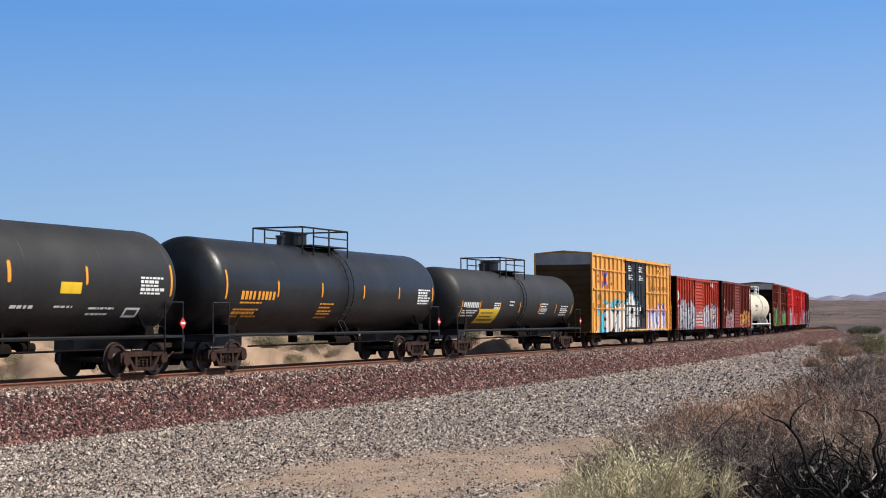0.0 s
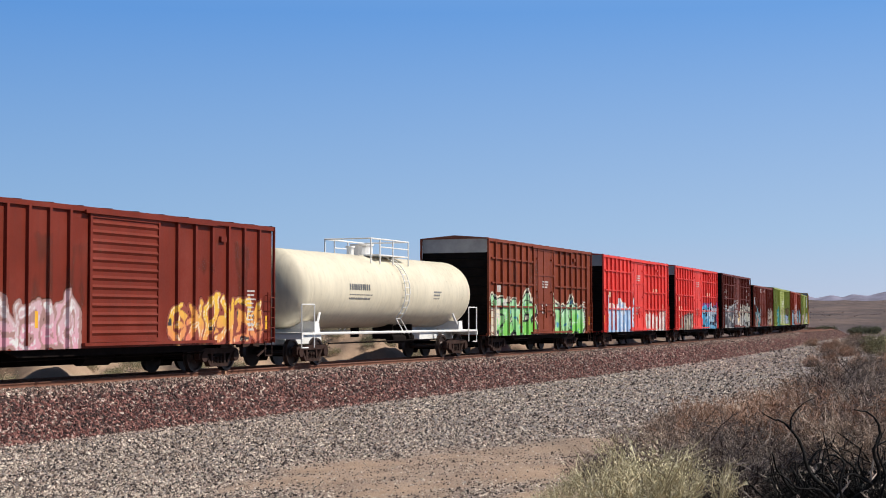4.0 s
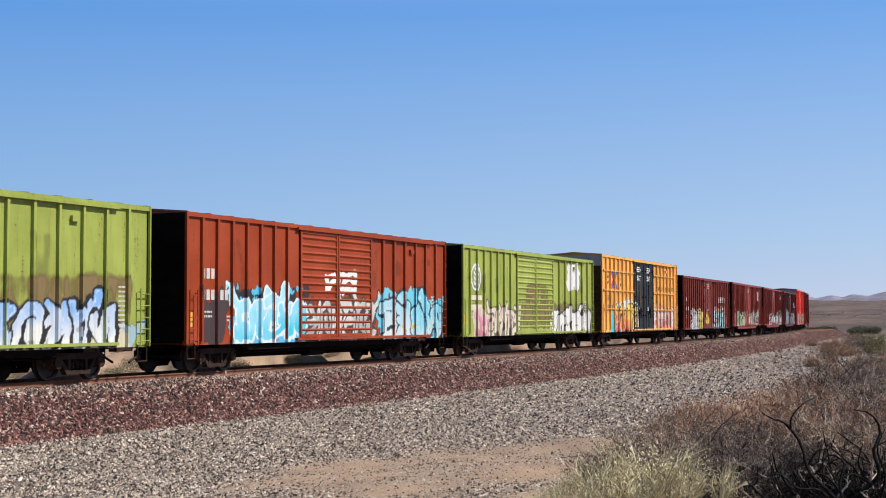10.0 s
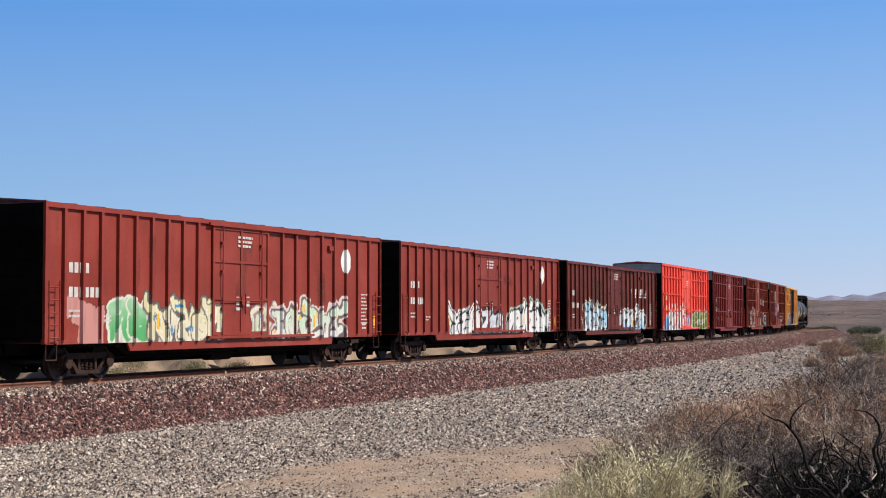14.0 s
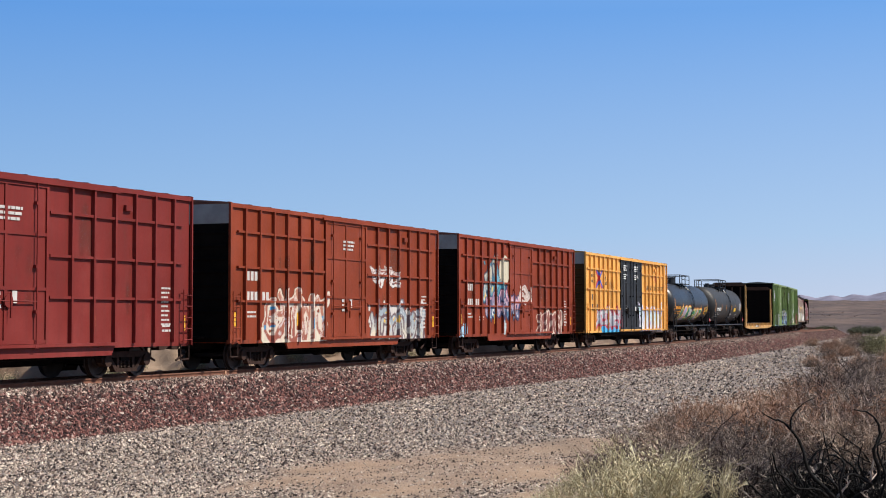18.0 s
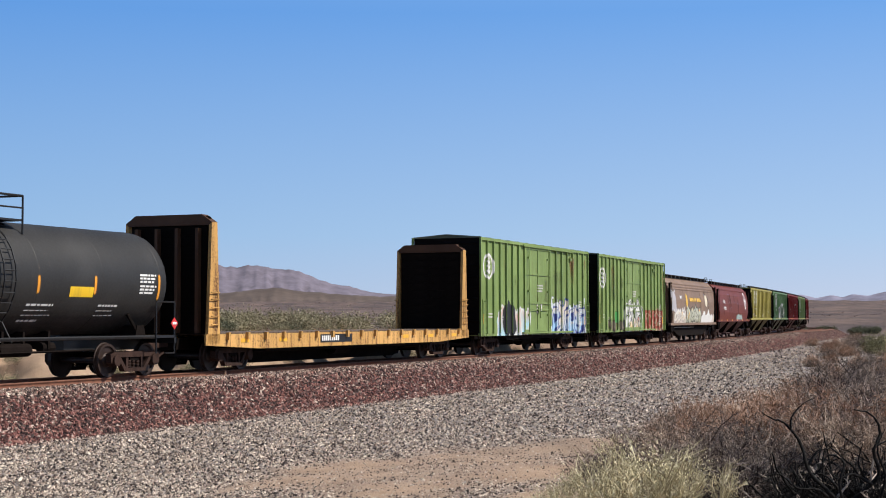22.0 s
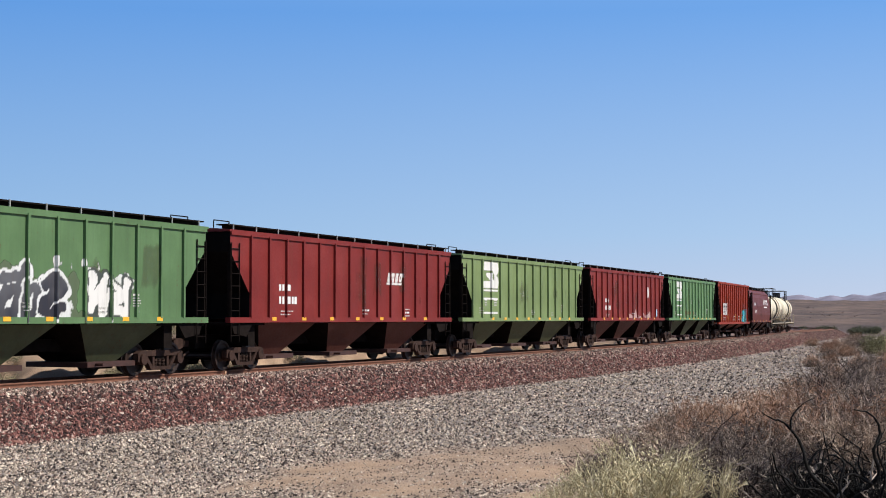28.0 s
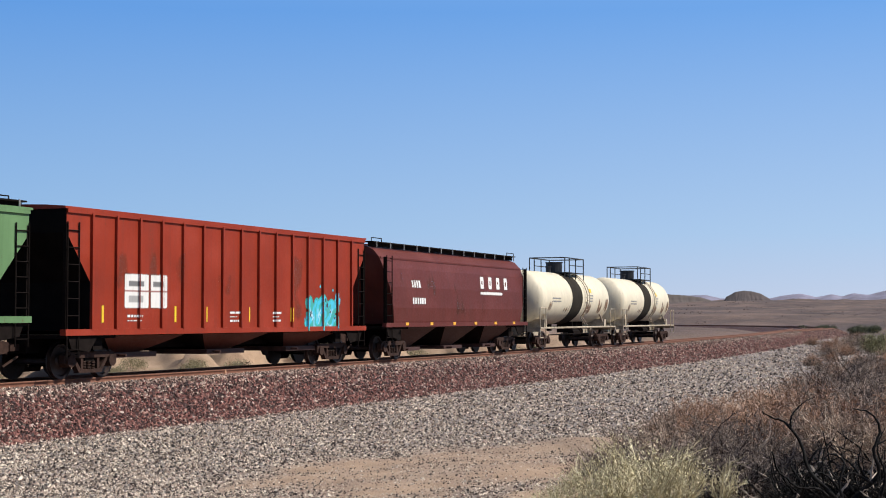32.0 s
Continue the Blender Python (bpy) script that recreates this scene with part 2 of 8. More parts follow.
def gravel_cover(px, py, o, n1, n2):
    """How much of the ground is gravel: a grey apron beside the track, with bare patches of sand in it."""
    ragged = (n2 - 0.5) * 1.3 + (n1 - 0.5) * 0.9
    bare = np.full(len(px), 9.0)
    for cx, cy, turn, long, wide in ((1.5, 27.4, 52.0, 5.0, 2.7), (-2.7, 24.8, 58.0, 1.5, 0.5), (3.6, 21.5, 40.0, 2.6, 1.4), (8.6, 43.0, 62.0, 6.0, 0.8)):
        a = np.radians(turn)
        u, w = (px - cx) * np.cos(a) + (py - cy) * np.sin(a), (py - cy) * np.cos(a) - (px - cx) * np.sin(a)
        bare = np.minimum(bare, np.hypot(u / long, w / wide))
    cover = np.clip((bare - 0.85 + ragged * 0.8) / 0.75, 0.20, 1) * np.interp(o, (3, 10, 17, 24, 32), (1, 0.98, 0.9, 0.5, 0.25))
    cover = np.clip(cover + ragged * np.interp(o, (4, 10, 16), (0.05, 0.3, 0.5)), 0.04, 1)
    return np.where(o < 0, np.clip(1 - (-o - 4) / 1.5, 0, 1), cover)


def build_ground():
    az = np.concatenate([np.arange(-22, 22.01, 0.13), np.arange(26, 338, 4.0)])
    rad = np.concatenate([[0.0, 2.0], 4.0 * np.exp(np.arange(0, math.log(4900 / 4.0), 0.0135))])
    A, R = np.meshgrid(np.radians(az), rad)
    px, py = (np.sin(A) * R).ravel(), (np.cos(A) * R).ravel()
    z, o, s = ground_height(px, py)
    me = sheet("ground", np.stack([px, py, z], 1), grid_faces(len(rad), len(az), True), None)
    n1 = value_noise(px / 1.1, py / 1.1, 21, 4)
    n2 = value_noise(px / 5.0, py / 5.0, 33, 4)
    gravel = gravel_cover(px, py, o, n1, n2)
    a = me.attributes.new("gravel", "FLOAT", "POINT")
    a.data.foreach_set("value", gravel.astype(np.float32))
    cover = np.interp(np.hypot(px, py), (65, 190), (0, 0.92)) * np.clip((np.abs(o) - 4) / 2.5, 0, 1)
    a = me.attributes.new("scrub_cover", "FLOAT", "POINT")
    a.data.foreach_set("value", cover.astype(np.float32))
    m, n, l, b = nodes_of("desert_ground")
    co = n.new("ShaderNodeTexCoord").outputs["Object"]
    at = n.new("ShaderNodeAttribute")
    at.attribute_name = "gravel"
    sand_n = noise_tex(n, l, co, 0.9, 8, 0.6)
    sand = ramp(n, l, sand_n.outputs[0], [(0.3, (0.27, 0.175, 0.115)), (0.55, (0.40, 0.275, 0.185)), (0.75, (0.49, 0.355, 0.25))]).outputs[0]
    scrub = noise_tex(n, l, co, 0.06, 8, 0.7, (1.0, 0.35, 1.0))
    sand = mixed(n, l, ramp(n, l, scrub.outputs[0], [(0.46, (0, 0, 0)), (0.62, (0.6, 0.6, 0.6))]).outputs[0], sand, (0.085, 0.07, 0.05))
    cov = n.new("ShaderNodeAttribute")
    cov.attribute_name = "scrub_cover"
    mottled = noise_tex(n, l, co, 0.035, 8, 0.7, (1.0, 0.5, 1.0))
    brush = ramp(n, l, mottled.outputs[0], [(0.36, (0.030, 0.020, 0.020)), (0.50, (0.082, 0.053, 0.047)), (0.64, (0.17, 0.112, 0.088))]).outputs[0]
    sand = mixed(n, l, cov.outputs["Fac"], sand, brush)
    stones = n.new("ShaderNodeTexVoronoi")
    stones.inputs["Scale"].default_value = 26
    l.new(co, stones.inputs["Vector"])
    stone_c = ramp(n, l, stones.outputs["Color"], [(0.15, (0.05, 0.04, 0.037)), (0.5, (0.17, 0.142, 0.128)), (0.9, (0.40, 0.345, 0.315))]).outputs[0]
    far_gravel = mixed(n, l, cov.outputs["Fac"], stone_c, brush)
    l.new(mixed(n, l, at.outputs["Fac"], sand, far_gravel), b.inputs["Base Color"])
    b.inputs["Roughness"].default_value = 0.95
    bump = n.new("ShaderNodeBump")
    bump.inputs["Strength"].default_value, bump.inputs["Distance"].default_value = 0.8, 0.03
    mulh = n.new("ShaderNodeMath")
    mulh.operation = "MULTIPLY_ADD"
    l.new(stones.outputs["Distance"], mulh.inputs[0])
    mulh.inputs[1].default_value = -0.7
    l.new(sand_n.outputs[0], mulh.inputs[2])
    l.new(mulh.outputs[0], bump.inputs["Height"])
    l.new(bump.outputs[0], b.inputs["Normal"])
    me.materials.append(m)
    tagged(new("ground", me), "pale sandy desert ground with a grey gravel apron", "ground", kind="structure")


def strip(name, s_values, outline, material, label, category, shift=0.0):
    """A band that follows the track: outline is a list of (offset, z)."""
    x, y = way(s_values)
    t = np.interp(s_values, _s, _th)
    o = np.array([p[0] for p in outline])
    z = np.array([p[1] for p in outline])
    o = o[None, :] + np.broadcast_to(np.asarray(shift, dtype=float), s_values.shape)[:, None]
    vx = x[:, None] + o * np.sin(t)[:, None]
    vy = y[:, None] - o * np.cos(t)[:, None]
    vz = np.broadcast_to(z, vx.shape)
    me = sheet(name, np.stack([vx, vy, vz], -1).reshape(-1, 3), grid_faces(len(s_values), len(z)), material)
    return tagged(new(name, me), label, category, kind="structure")


def ballast_material():
    m, n, l, b = nodes_of("red_ballast")
    co = n.new("ShaderNodeTexCoord").outputs["Object"]
    v = n.new("ShaderNodeTexVoronoi")
    v.inputs["Scale"].default_value = 15
    l.new(co, v.inputs["Vector"])
    # Darker than the loose stones, which paints shade into the gaps between them.
    red = ramp(n, l, v.outputs["Color"], [(0.1, (0.028, 0.014, 0.014)), (0.5, (0.075, 0.034, 0.033)), (0.95, (0.17, 0.09, 0.083))]).outputs[0]
    l.new(red, b.inputs["Base Color"])
    b.inputs["Roughness"].default_value = 0.9
    bump = n.new("ShaderNodeBump")
    bump.inputs["Strength"].default_value, bump.inputs["Distance"].default_value, bump.invert = 1.0, 0.05, True
    l.new(v.outputs["Distance"], bump.inputs["Height"])
    l.new(bump.outputs[0], b.inputs["Normal"])
    return m


M["ballast"] = ballast_material()


def build_track():
    s = np.concatenate([np.arange(-120, 120, 1.0), np.arange(120, 640, 2.0)])
    strip("ballast_bed", s, [(-4.2, -1.3), (-3.5, -1.12), (-1.75, -0.20), (-0.9, -0.165), (-0.62, -0.185), (0, -0.20), (0.62, -0.185), (0.9, -0.165), (1.75, -0.20), (3.5, -1.12), (4.2, -1.3)],
          M["ballast"], "dark red crushed stone ballast under the track", "ballast")
    head = [(-0.036, -0.035), (-0.036, -0.006), (-0.026, 0.0), (0.026, 0.0), (0.036, -0.006), (0.036, -0.035), (0.012, -0.05), (0.010, -0.135), (0.07, -0.155), (0.07, -0.17), (-0.07, -0.17), (-0.07, -0.155), (-0.010, -0.135), (-0.012, -0.05), (-0.036, -0.035)]
    for side in (0.755, -0.755):
        strip("rail", s, [(side + o, z) for o, z in head], M["rail"], "rusty brown steel rail with a worn head", "rail")
    ss = np.arange(150, 640, 2.0)
    part_way = 4.7 * np.clip((ss - 150) / 62, 0, 1) ** 1.4
    for side in (0.755, -0.755):
        strip("rail", ss, [(side + o, z) for o, z in head], M["rail"], "rusty rail of the siding on the curve", "rail", part_way)
    strip("siding_bed", ss, [(-2.2, -0.9), (-1.5, -0.21), (1.5, -0.21), (3.6, -1.2)], M["ballast"], "ballast of the siding that leaves the curve", "ballast", part_way)
    bm = bmesh.new()
    box(bm, -0.115, 0.115, -1.3, 1.3, -0.36, -0.19)
    tie = mesh_of("tie", bm, M["tie"])
    first = None
    for i in range(150):
        q = -25 + i * 0.5
        x, y = way(q)
        ob = new("tie", tie)
        ob.matrix_world = pose(float(x), float(y), 0, 0, 0, math.degrees(float(np.interp(q, _s, _th))))
        tagged(ob, "weathered wooden railway tie in the ballast", "tie", "ties under the track", "structure")


# ---- distant mountains ----
def mountain(name, az0, az1, dist, depth, peaks, rough, colour, label, seed, floor=0.0):
    """A ridge between two bearings; peaks: (bearing, height, width) of its main summits."""
    cols, rows = 260, 26
    az = np.linspace(az0, az1, cols)
    v = np.linspace(0, 1, rows)
    A, V = np.meshgrid(az, v)
    line = sorted((a, h) for a, h, w in peaks)
    crest = np.interp(A, [az0] + [q[0] for q in line] + [az1], [0.0] + [q[1] for q in line] + [0.0])
    wob = value_noise(A * 0.9 + seed, A * 0 + seed, seed, 7) - 0.5
    crest = crest * (1 + rough * 1.4 * wob) + crest * rough * 0.35 * (value_noise(A * 5.0 + seed, A * 0 + 2, seed + 1, 4) - 0.5)
    fall = np.clip(V * 1.25, 0, 1) ** 0.9 * np.where(V > 0.8, 1 - (V - 0.8) / 0.2 * 0.9, 1)
    gully = np.abs(value_noise(A * 4.3 + 3 + V * 1.3, V * 2.2 + seed, seed + 5, 5) - 0.5) * 2
    z = crest * fall * (1 - 0.5 * (1 - gully) * np.clip(1 - V * 1.2, 0, 1)) + floor
    d = dist + depth * (V - 0.5)
    x, y = np.sin(np.radians(A)) * d, np.cos(np.radians(A)) * d
    m, n, l, b = nodes_of(name + "_rock")
    co = n.new("ShaderNodeTexCoord").outputs["Object"]
    t = noise_tex(n, l, co, 0.02, 8, 0.65)
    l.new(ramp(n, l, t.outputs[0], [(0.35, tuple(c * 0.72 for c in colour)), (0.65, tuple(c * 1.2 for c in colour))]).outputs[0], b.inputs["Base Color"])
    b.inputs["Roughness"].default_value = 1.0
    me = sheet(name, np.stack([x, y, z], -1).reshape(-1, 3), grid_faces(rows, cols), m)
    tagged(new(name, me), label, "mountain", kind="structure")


def bearing(px):
    return math.degrees(math.atan((px - 784) / 2680))


def rise(py, d):
    return 1.564 + (564.8 - py) / 2680 * d


def build_mountains():
    def tops(d, *pairs):
        return [(bearing(px), rise(py, d), 0) for px, py in pairs]
    # Far ridges are coloured purple and pale blue to stand in for air haze.
    D = 4300
    mountain("backdrop_range", bearing(-800), bearing(900), D, 900, tops(D, (-600, 505), (-300, 482), (-100, 500), (40, 504), (110, 494), (160, 487), (215, 481), (270, 482), (310, 470), (385, 466), (420, 470), (465, 463), (520, 476), (580, 492), (640, 512), (740, 520)),
             0.16, (0.165, 0.145, 0.185), "purple-grey desert mountain range with haze in its colour", 4)
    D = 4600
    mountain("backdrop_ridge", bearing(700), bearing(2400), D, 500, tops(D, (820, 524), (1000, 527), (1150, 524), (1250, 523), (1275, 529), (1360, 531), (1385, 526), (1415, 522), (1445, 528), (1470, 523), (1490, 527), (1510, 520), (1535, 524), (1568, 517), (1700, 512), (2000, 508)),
             0.08, (0.215, 0.205, 0.275), "mountains far across the desert, coloured pale blue for haze", 11)
    D = 1900
    mountain("backdrop_hill", bearing(1262), bearing(1385), D, 260, tops(D, (1285, 527), (1302, 518), (1316, 515.5), (1335, 517), (1348, 521), (1362, 530)), 0.04, (0.075, 0.058, 0.056), "dark rounded desert hill", 17)
    D = 2300
    mountain("backdrop_hill", bearing(-400), bearing(950), D, 300, tops(D, (-200, 516), (60, 526), (110, 522), (160, 510), (190, 500), (215, 498), (235, 506), (265, 508), (295, 520), (350, 512), (400, 518), (450, 510), (485, 503), (530, 512), (620, 522), (720, 520), (800, 524), (860, 530)),
             0.1, (0.105, 0.078, 0.066), "brown rocky foothills", 23)
    D = 1500
    mountain("backdrop_hill", bearing(950), bearing(1290), D, 200, tops(D, (1000, 528), (1100, 522), (1180, 521), (1240, 527), (1262, 534)), 0.06, (0.10, 0.08, 0.07), "low brown desert hill", 29)

# ---- running gear shared by all cars ----
WHEEL_R = 0.46
SPIN_R = 0.49


def build_truck_meshes():
    g = {}
    bm = bmesh.new()   # wheelset: two flanged wheels on an axle, about y
    for sgn in (-1, 1):
        w = sgn * 0.755
        prof = [(w - 0.065 * sgn, 0.10), (w - 0.065 * sgn, 0.36), (w - 0.07 * sgn, 0.40), (w - 0.07 * sgn, WHEEL_R + 0.028), (w - 0.045 * sgn, WHEEL_R + 0.028), (w - 0.035 * sgn, WHEEL_R), (w + 0.065 * sgn, WHEEL_R - 0.005),
                (w + 0.065 * sgn, 0.385), (w + 0.02 * sgn, 0.36), (w + 0.015 * sgn, 0.20), (w + 0.07 * sgn, 0.15), (w + 0.07 * sgn, 0.085)]
        lathe(bm, 0, prof, 24)
    lathe(bm, 0, [(-1.08, 0.08), (-0.8, 0.085), (0.8, 0.085), (1.08, 0.08)], 10)
    g["wheelset"] = mesh_of("wheelset", bm, M["tread"])
    bm = bmesh.new()   # side frame: cast truss with two openings
    top = [(-1.12, 0.40), (-1.12, 0.62), (-0.95, 0.70), (0.95, 0.70), (1.12, 0.62), (1.12, 0.40), (0.98, 0.36), (0.92, 0.46), (0.78, 0.54), (-0.78, 0.54), (-0.92, 0.46), (-0.98, 0.36)]
    prism(bm, top, -0.09, 0.09)
    for q in (-1, 1):
        prism(bm, [(q * 0.80, 0.56), (q * 0.68, 0.56), (q * 0.36, 0.20), (q * 0.48, 0.16)], -0.08, 0.08)
        prism(bm, [(q * 0.40, 0.56), (q * 0.30, 0.56), (q * 0.30, 0.24), (q * 0.40, 0.24)], -0.07, 0.07)
        lathe(bm, 0, [(-0.15, 0.10), (-0.15, 0.16), (0.12, 0.17), (0.12, 0.05)], 14, (q * 0.89, 0, WHEEL_R))
    prism(bm, [(-0.50, 0.15), (0.50, 0.15), (0.42, 0.25), (-0.42, 0.25)], -0.09, 0.09)
    g["side_frame"] = mesh_of("side_frame", bm, M["truck"])
    bm = bmesh.new()   # one coil spring
    rings = []
    for k in range(11):
        q, z = (0.075 if k % 2 else 0.05), 0.25 + k * 0.0205
        rings.append([bm.verts.new((q * math.cos(2 * math.pi * i / 8), q * math.sin(2 * math.pi * i / 8), z)) for i in range(8)])
    for a, b in zip(rings, rings[1:]):
        for i in range(8):
            bm.faces.new((a[i], a[(i + 1) % 8], b[(i + 1) % 8], b[i]))
    g["spring"] = mesh_of("spring", bm, M["truck"])
    bm = bmesh.new()   # bolster with brake beams
    box(bm, -0.2, 0.2, -1.05, 1.05, 0.44, 0.66)
    box(bm, -0.05, 0.05, -0.8, 0.8, 0.3, 0.42)
    for q in (-1, 1):
        box(bm, q * 0.42 - 0.04, q * 0.42 + 0.04, -0.72, 0.72, 0.36, 0.44)
        box(bm, q * 0.45 - 0.03, q * 0.45 + 0.05, -0.8, -0.70, 0.3, 0.62)
        box(bm, q * 0.45 - 0.03, q * 0.45 + 0.05, 0.70, 0.8, 0.3, 0.62)
    lathe(bm, 0, [(-0.01, 0.02), (0.01, 0.02)], 6)
    g["bolster"] = mesh_of("truck", bm, M["steel_dark"])
    bm = bmesh.new()   # coupler with drawbar and knuckle, pointing along +x
    box(bm, -0.3, 0.42, -0.09, 0.09, 0.74, 0.92)
    prism(bm, [(0.36, 0.66), (0.62, 0.68), (0.80, 0.74), (0.80, 0.96), (0.62, 1.0), (0.36, 0.98)], -0.17, 0.10)
    box(bm, 0.62, 0.86, 0.03, 0.17, 0.70, 0.96)
    rod(bm, (0.1, 0.2, 0.6), (0.75, 0.25, 0.35), 0.035, 6)
    g["coupler"] = mesh_of("coupler", bm, M["truck"])
    return g


GEAR = build_truck_meshes()
WHEELSETS = []


def add_truck(car, x):
    t = part("truck", GEAR["bolster"], None, car, "cast steel truck with sprung side frames", (x, 0, 0))
    for y in (-1.0, 1.0):
        part("side_frame", GEAR["side_frame"], None, t, "", (0, y, 0))
        for q in (-0.19, 0.0, 0.19):
            part("spring", GEAR["spring"], None, t, "", (q, y, 0))
    for q in (-0.89, 0.89):
        w = part("wheelset", GEAR["wheelset"], None, t, "steel wheels with bright worn rims")
        w.matrix_parent_inverse = Matrix.Translation((q, 0, WHEEL_R))
        WHEELSETS.append(w)


def add_gear(car, length, truck_in, coupler_at):
    for sgn in (-1, 1):
        add_truck(car, sgn * (length / 2 - truck_in))
        c = part("coupler", GEAR["coupler"], None, car)
        c.matrix_basis = pose(sgn * coupler_at, 0, 0, 0, 0, 0 if sgn > 0 else 180)


CARS = []


def new_car(name, s_mid, label, category, centres):
    ob = new(name)
    ob.empty_display_size = 0.5
    tagged(ob, label, category, "cars of the freight train")
    CARS.append((ob, s_mid, centres))
    return ob


def ladder(car, x0, x1, y, z0, z1, n, material, r=0.016):
    bm = bmesh.new()
    rod(bm, (x0, y, z0), (x0, y, z1), r * 1.3, 5)
    rod(bm, (x1, y, z0), (x1, y, z1), r * 1.3, 5)
    for i in range(n):
        z = z0 + (z1 - z0) * (i + 0.5) / n
        rod(bm, (x0, y, z), (x1, y, z), r, 5)
    wall = -0.09 if y > 0 else 0.09
    for x in (x0, x1):
        for z in (z0 + 0.1, z1 - 0.1):
            rod(bm, (x, y, z), (x, y + wall, z), r, 4)
    return part("ladder", bm, material, car)


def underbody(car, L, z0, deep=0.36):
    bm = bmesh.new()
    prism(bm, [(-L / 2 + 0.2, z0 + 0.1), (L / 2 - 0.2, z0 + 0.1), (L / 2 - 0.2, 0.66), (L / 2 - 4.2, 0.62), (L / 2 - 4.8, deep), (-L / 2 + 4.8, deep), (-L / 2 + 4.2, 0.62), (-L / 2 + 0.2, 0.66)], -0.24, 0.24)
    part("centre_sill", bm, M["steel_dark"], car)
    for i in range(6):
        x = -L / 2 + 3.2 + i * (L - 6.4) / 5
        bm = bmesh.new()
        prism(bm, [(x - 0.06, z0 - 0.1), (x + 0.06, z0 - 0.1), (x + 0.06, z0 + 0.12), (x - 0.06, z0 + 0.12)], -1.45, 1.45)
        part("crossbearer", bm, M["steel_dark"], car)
    # Near-black bar set back under each side sill, deeper between the trucks.
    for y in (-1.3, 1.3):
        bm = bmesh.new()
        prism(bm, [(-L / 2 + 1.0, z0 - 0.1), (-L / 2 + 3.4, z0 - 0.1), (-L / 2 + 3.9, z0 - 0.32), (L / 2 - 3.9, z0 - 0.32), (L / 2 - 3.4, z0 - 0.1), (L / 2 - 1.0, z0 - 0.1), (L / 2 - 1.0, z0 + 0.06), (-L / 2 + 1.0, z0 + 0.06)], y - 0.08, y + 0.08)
        part("dark_lower_bar", bm, M["steel_dark"], car)
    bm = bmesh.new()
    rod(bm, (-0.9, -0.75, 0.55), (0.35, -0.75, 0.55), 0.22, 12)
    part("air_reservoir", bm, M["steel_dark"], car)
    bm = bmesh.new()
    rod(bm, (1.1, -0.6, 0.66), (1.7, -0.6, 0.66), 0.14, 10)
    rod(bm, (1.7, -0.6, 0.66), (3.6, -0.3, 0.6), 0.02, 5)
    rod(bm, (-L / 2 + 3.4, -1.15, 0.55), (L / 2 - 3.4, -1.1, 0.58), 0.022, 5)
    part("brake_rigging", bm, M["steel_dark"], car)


def bars(car, name, rows, y, material, label=""):
    """Stencilled lettering as plain bars lying on the side; rows: (x0, x1, z0, z1)."""
    bm = bmesh.new()
    for x0, x1, z0, z1 in rows:
        box(bm, x0, x1, y - 0.004, y + 0.002, z0, z1)
    return part(name, bm, material, car, label)


def words(x, z, n, h, seed=0, gap=0.26, w=0.60):
    """n upright bars that stand for n characters of height h."""
    r, out = random.Random(seed), []
    for i in range(n):
        a = x + i * h * (w + gap)
        out.append((a, a + h * w, z, z + h))
    return out


def textlines(x, z, width, n, h=0.06, gap=0.07, seed=0):
    r = random.Random(seed)
    out = []
    for i in range(n):
        a, b, low = x, x + width * r.uniform(0.65, 1), z - i * (h + gap)
        while a < b - 0.04:
            e = min(b, a + h * r.uniform(1.2, 3.6))
            out.append((a, e, low, low + h))
            a = e + h * 0.45
    return out


# ---- spray-painted pieces and stencilled marks, laid on the side cell by cell ----
def stroke_sdf(X, Z, pts):
    d = np.full(X.shape, 9.0)
    for (x0, z0), (x1, z1) in zip(pts, pts[1:]):
        ux, uz = x1 - x0, z1 - z0
        k = np.clip(((X - x0) * ux + (Z - z0) * uz) / (ux * ux + uz * uz + 1e-9), 0, 1)
        d = np.minimum(d, np.hypot(X - x0 - k * ux, Z - z0 - k * uz))
    return d


def bend(a, c, b, n=7):
    """Points along a curve from a to b, drawn towards c."""
    return [((1 - k) ** 2 * a[0] + 2 * k * (1 - k) * c[0] + k * k * b[0], (1 - k) ** 2 * a[1] + 2 * k * (1 - k) * c[1] + k * k * b[1]) for k in (i / (n - 1) for i in range(n))]


def window_of(X, Z, x0, x1, z0, z1):
    i0, i1 = np.searchsorted(X[0], (x0, x1))
    j0, j1 = np.searchsorted(Z[:, 0], (z0, z1))
    return slice(j0, j1), slice(i0, i1)


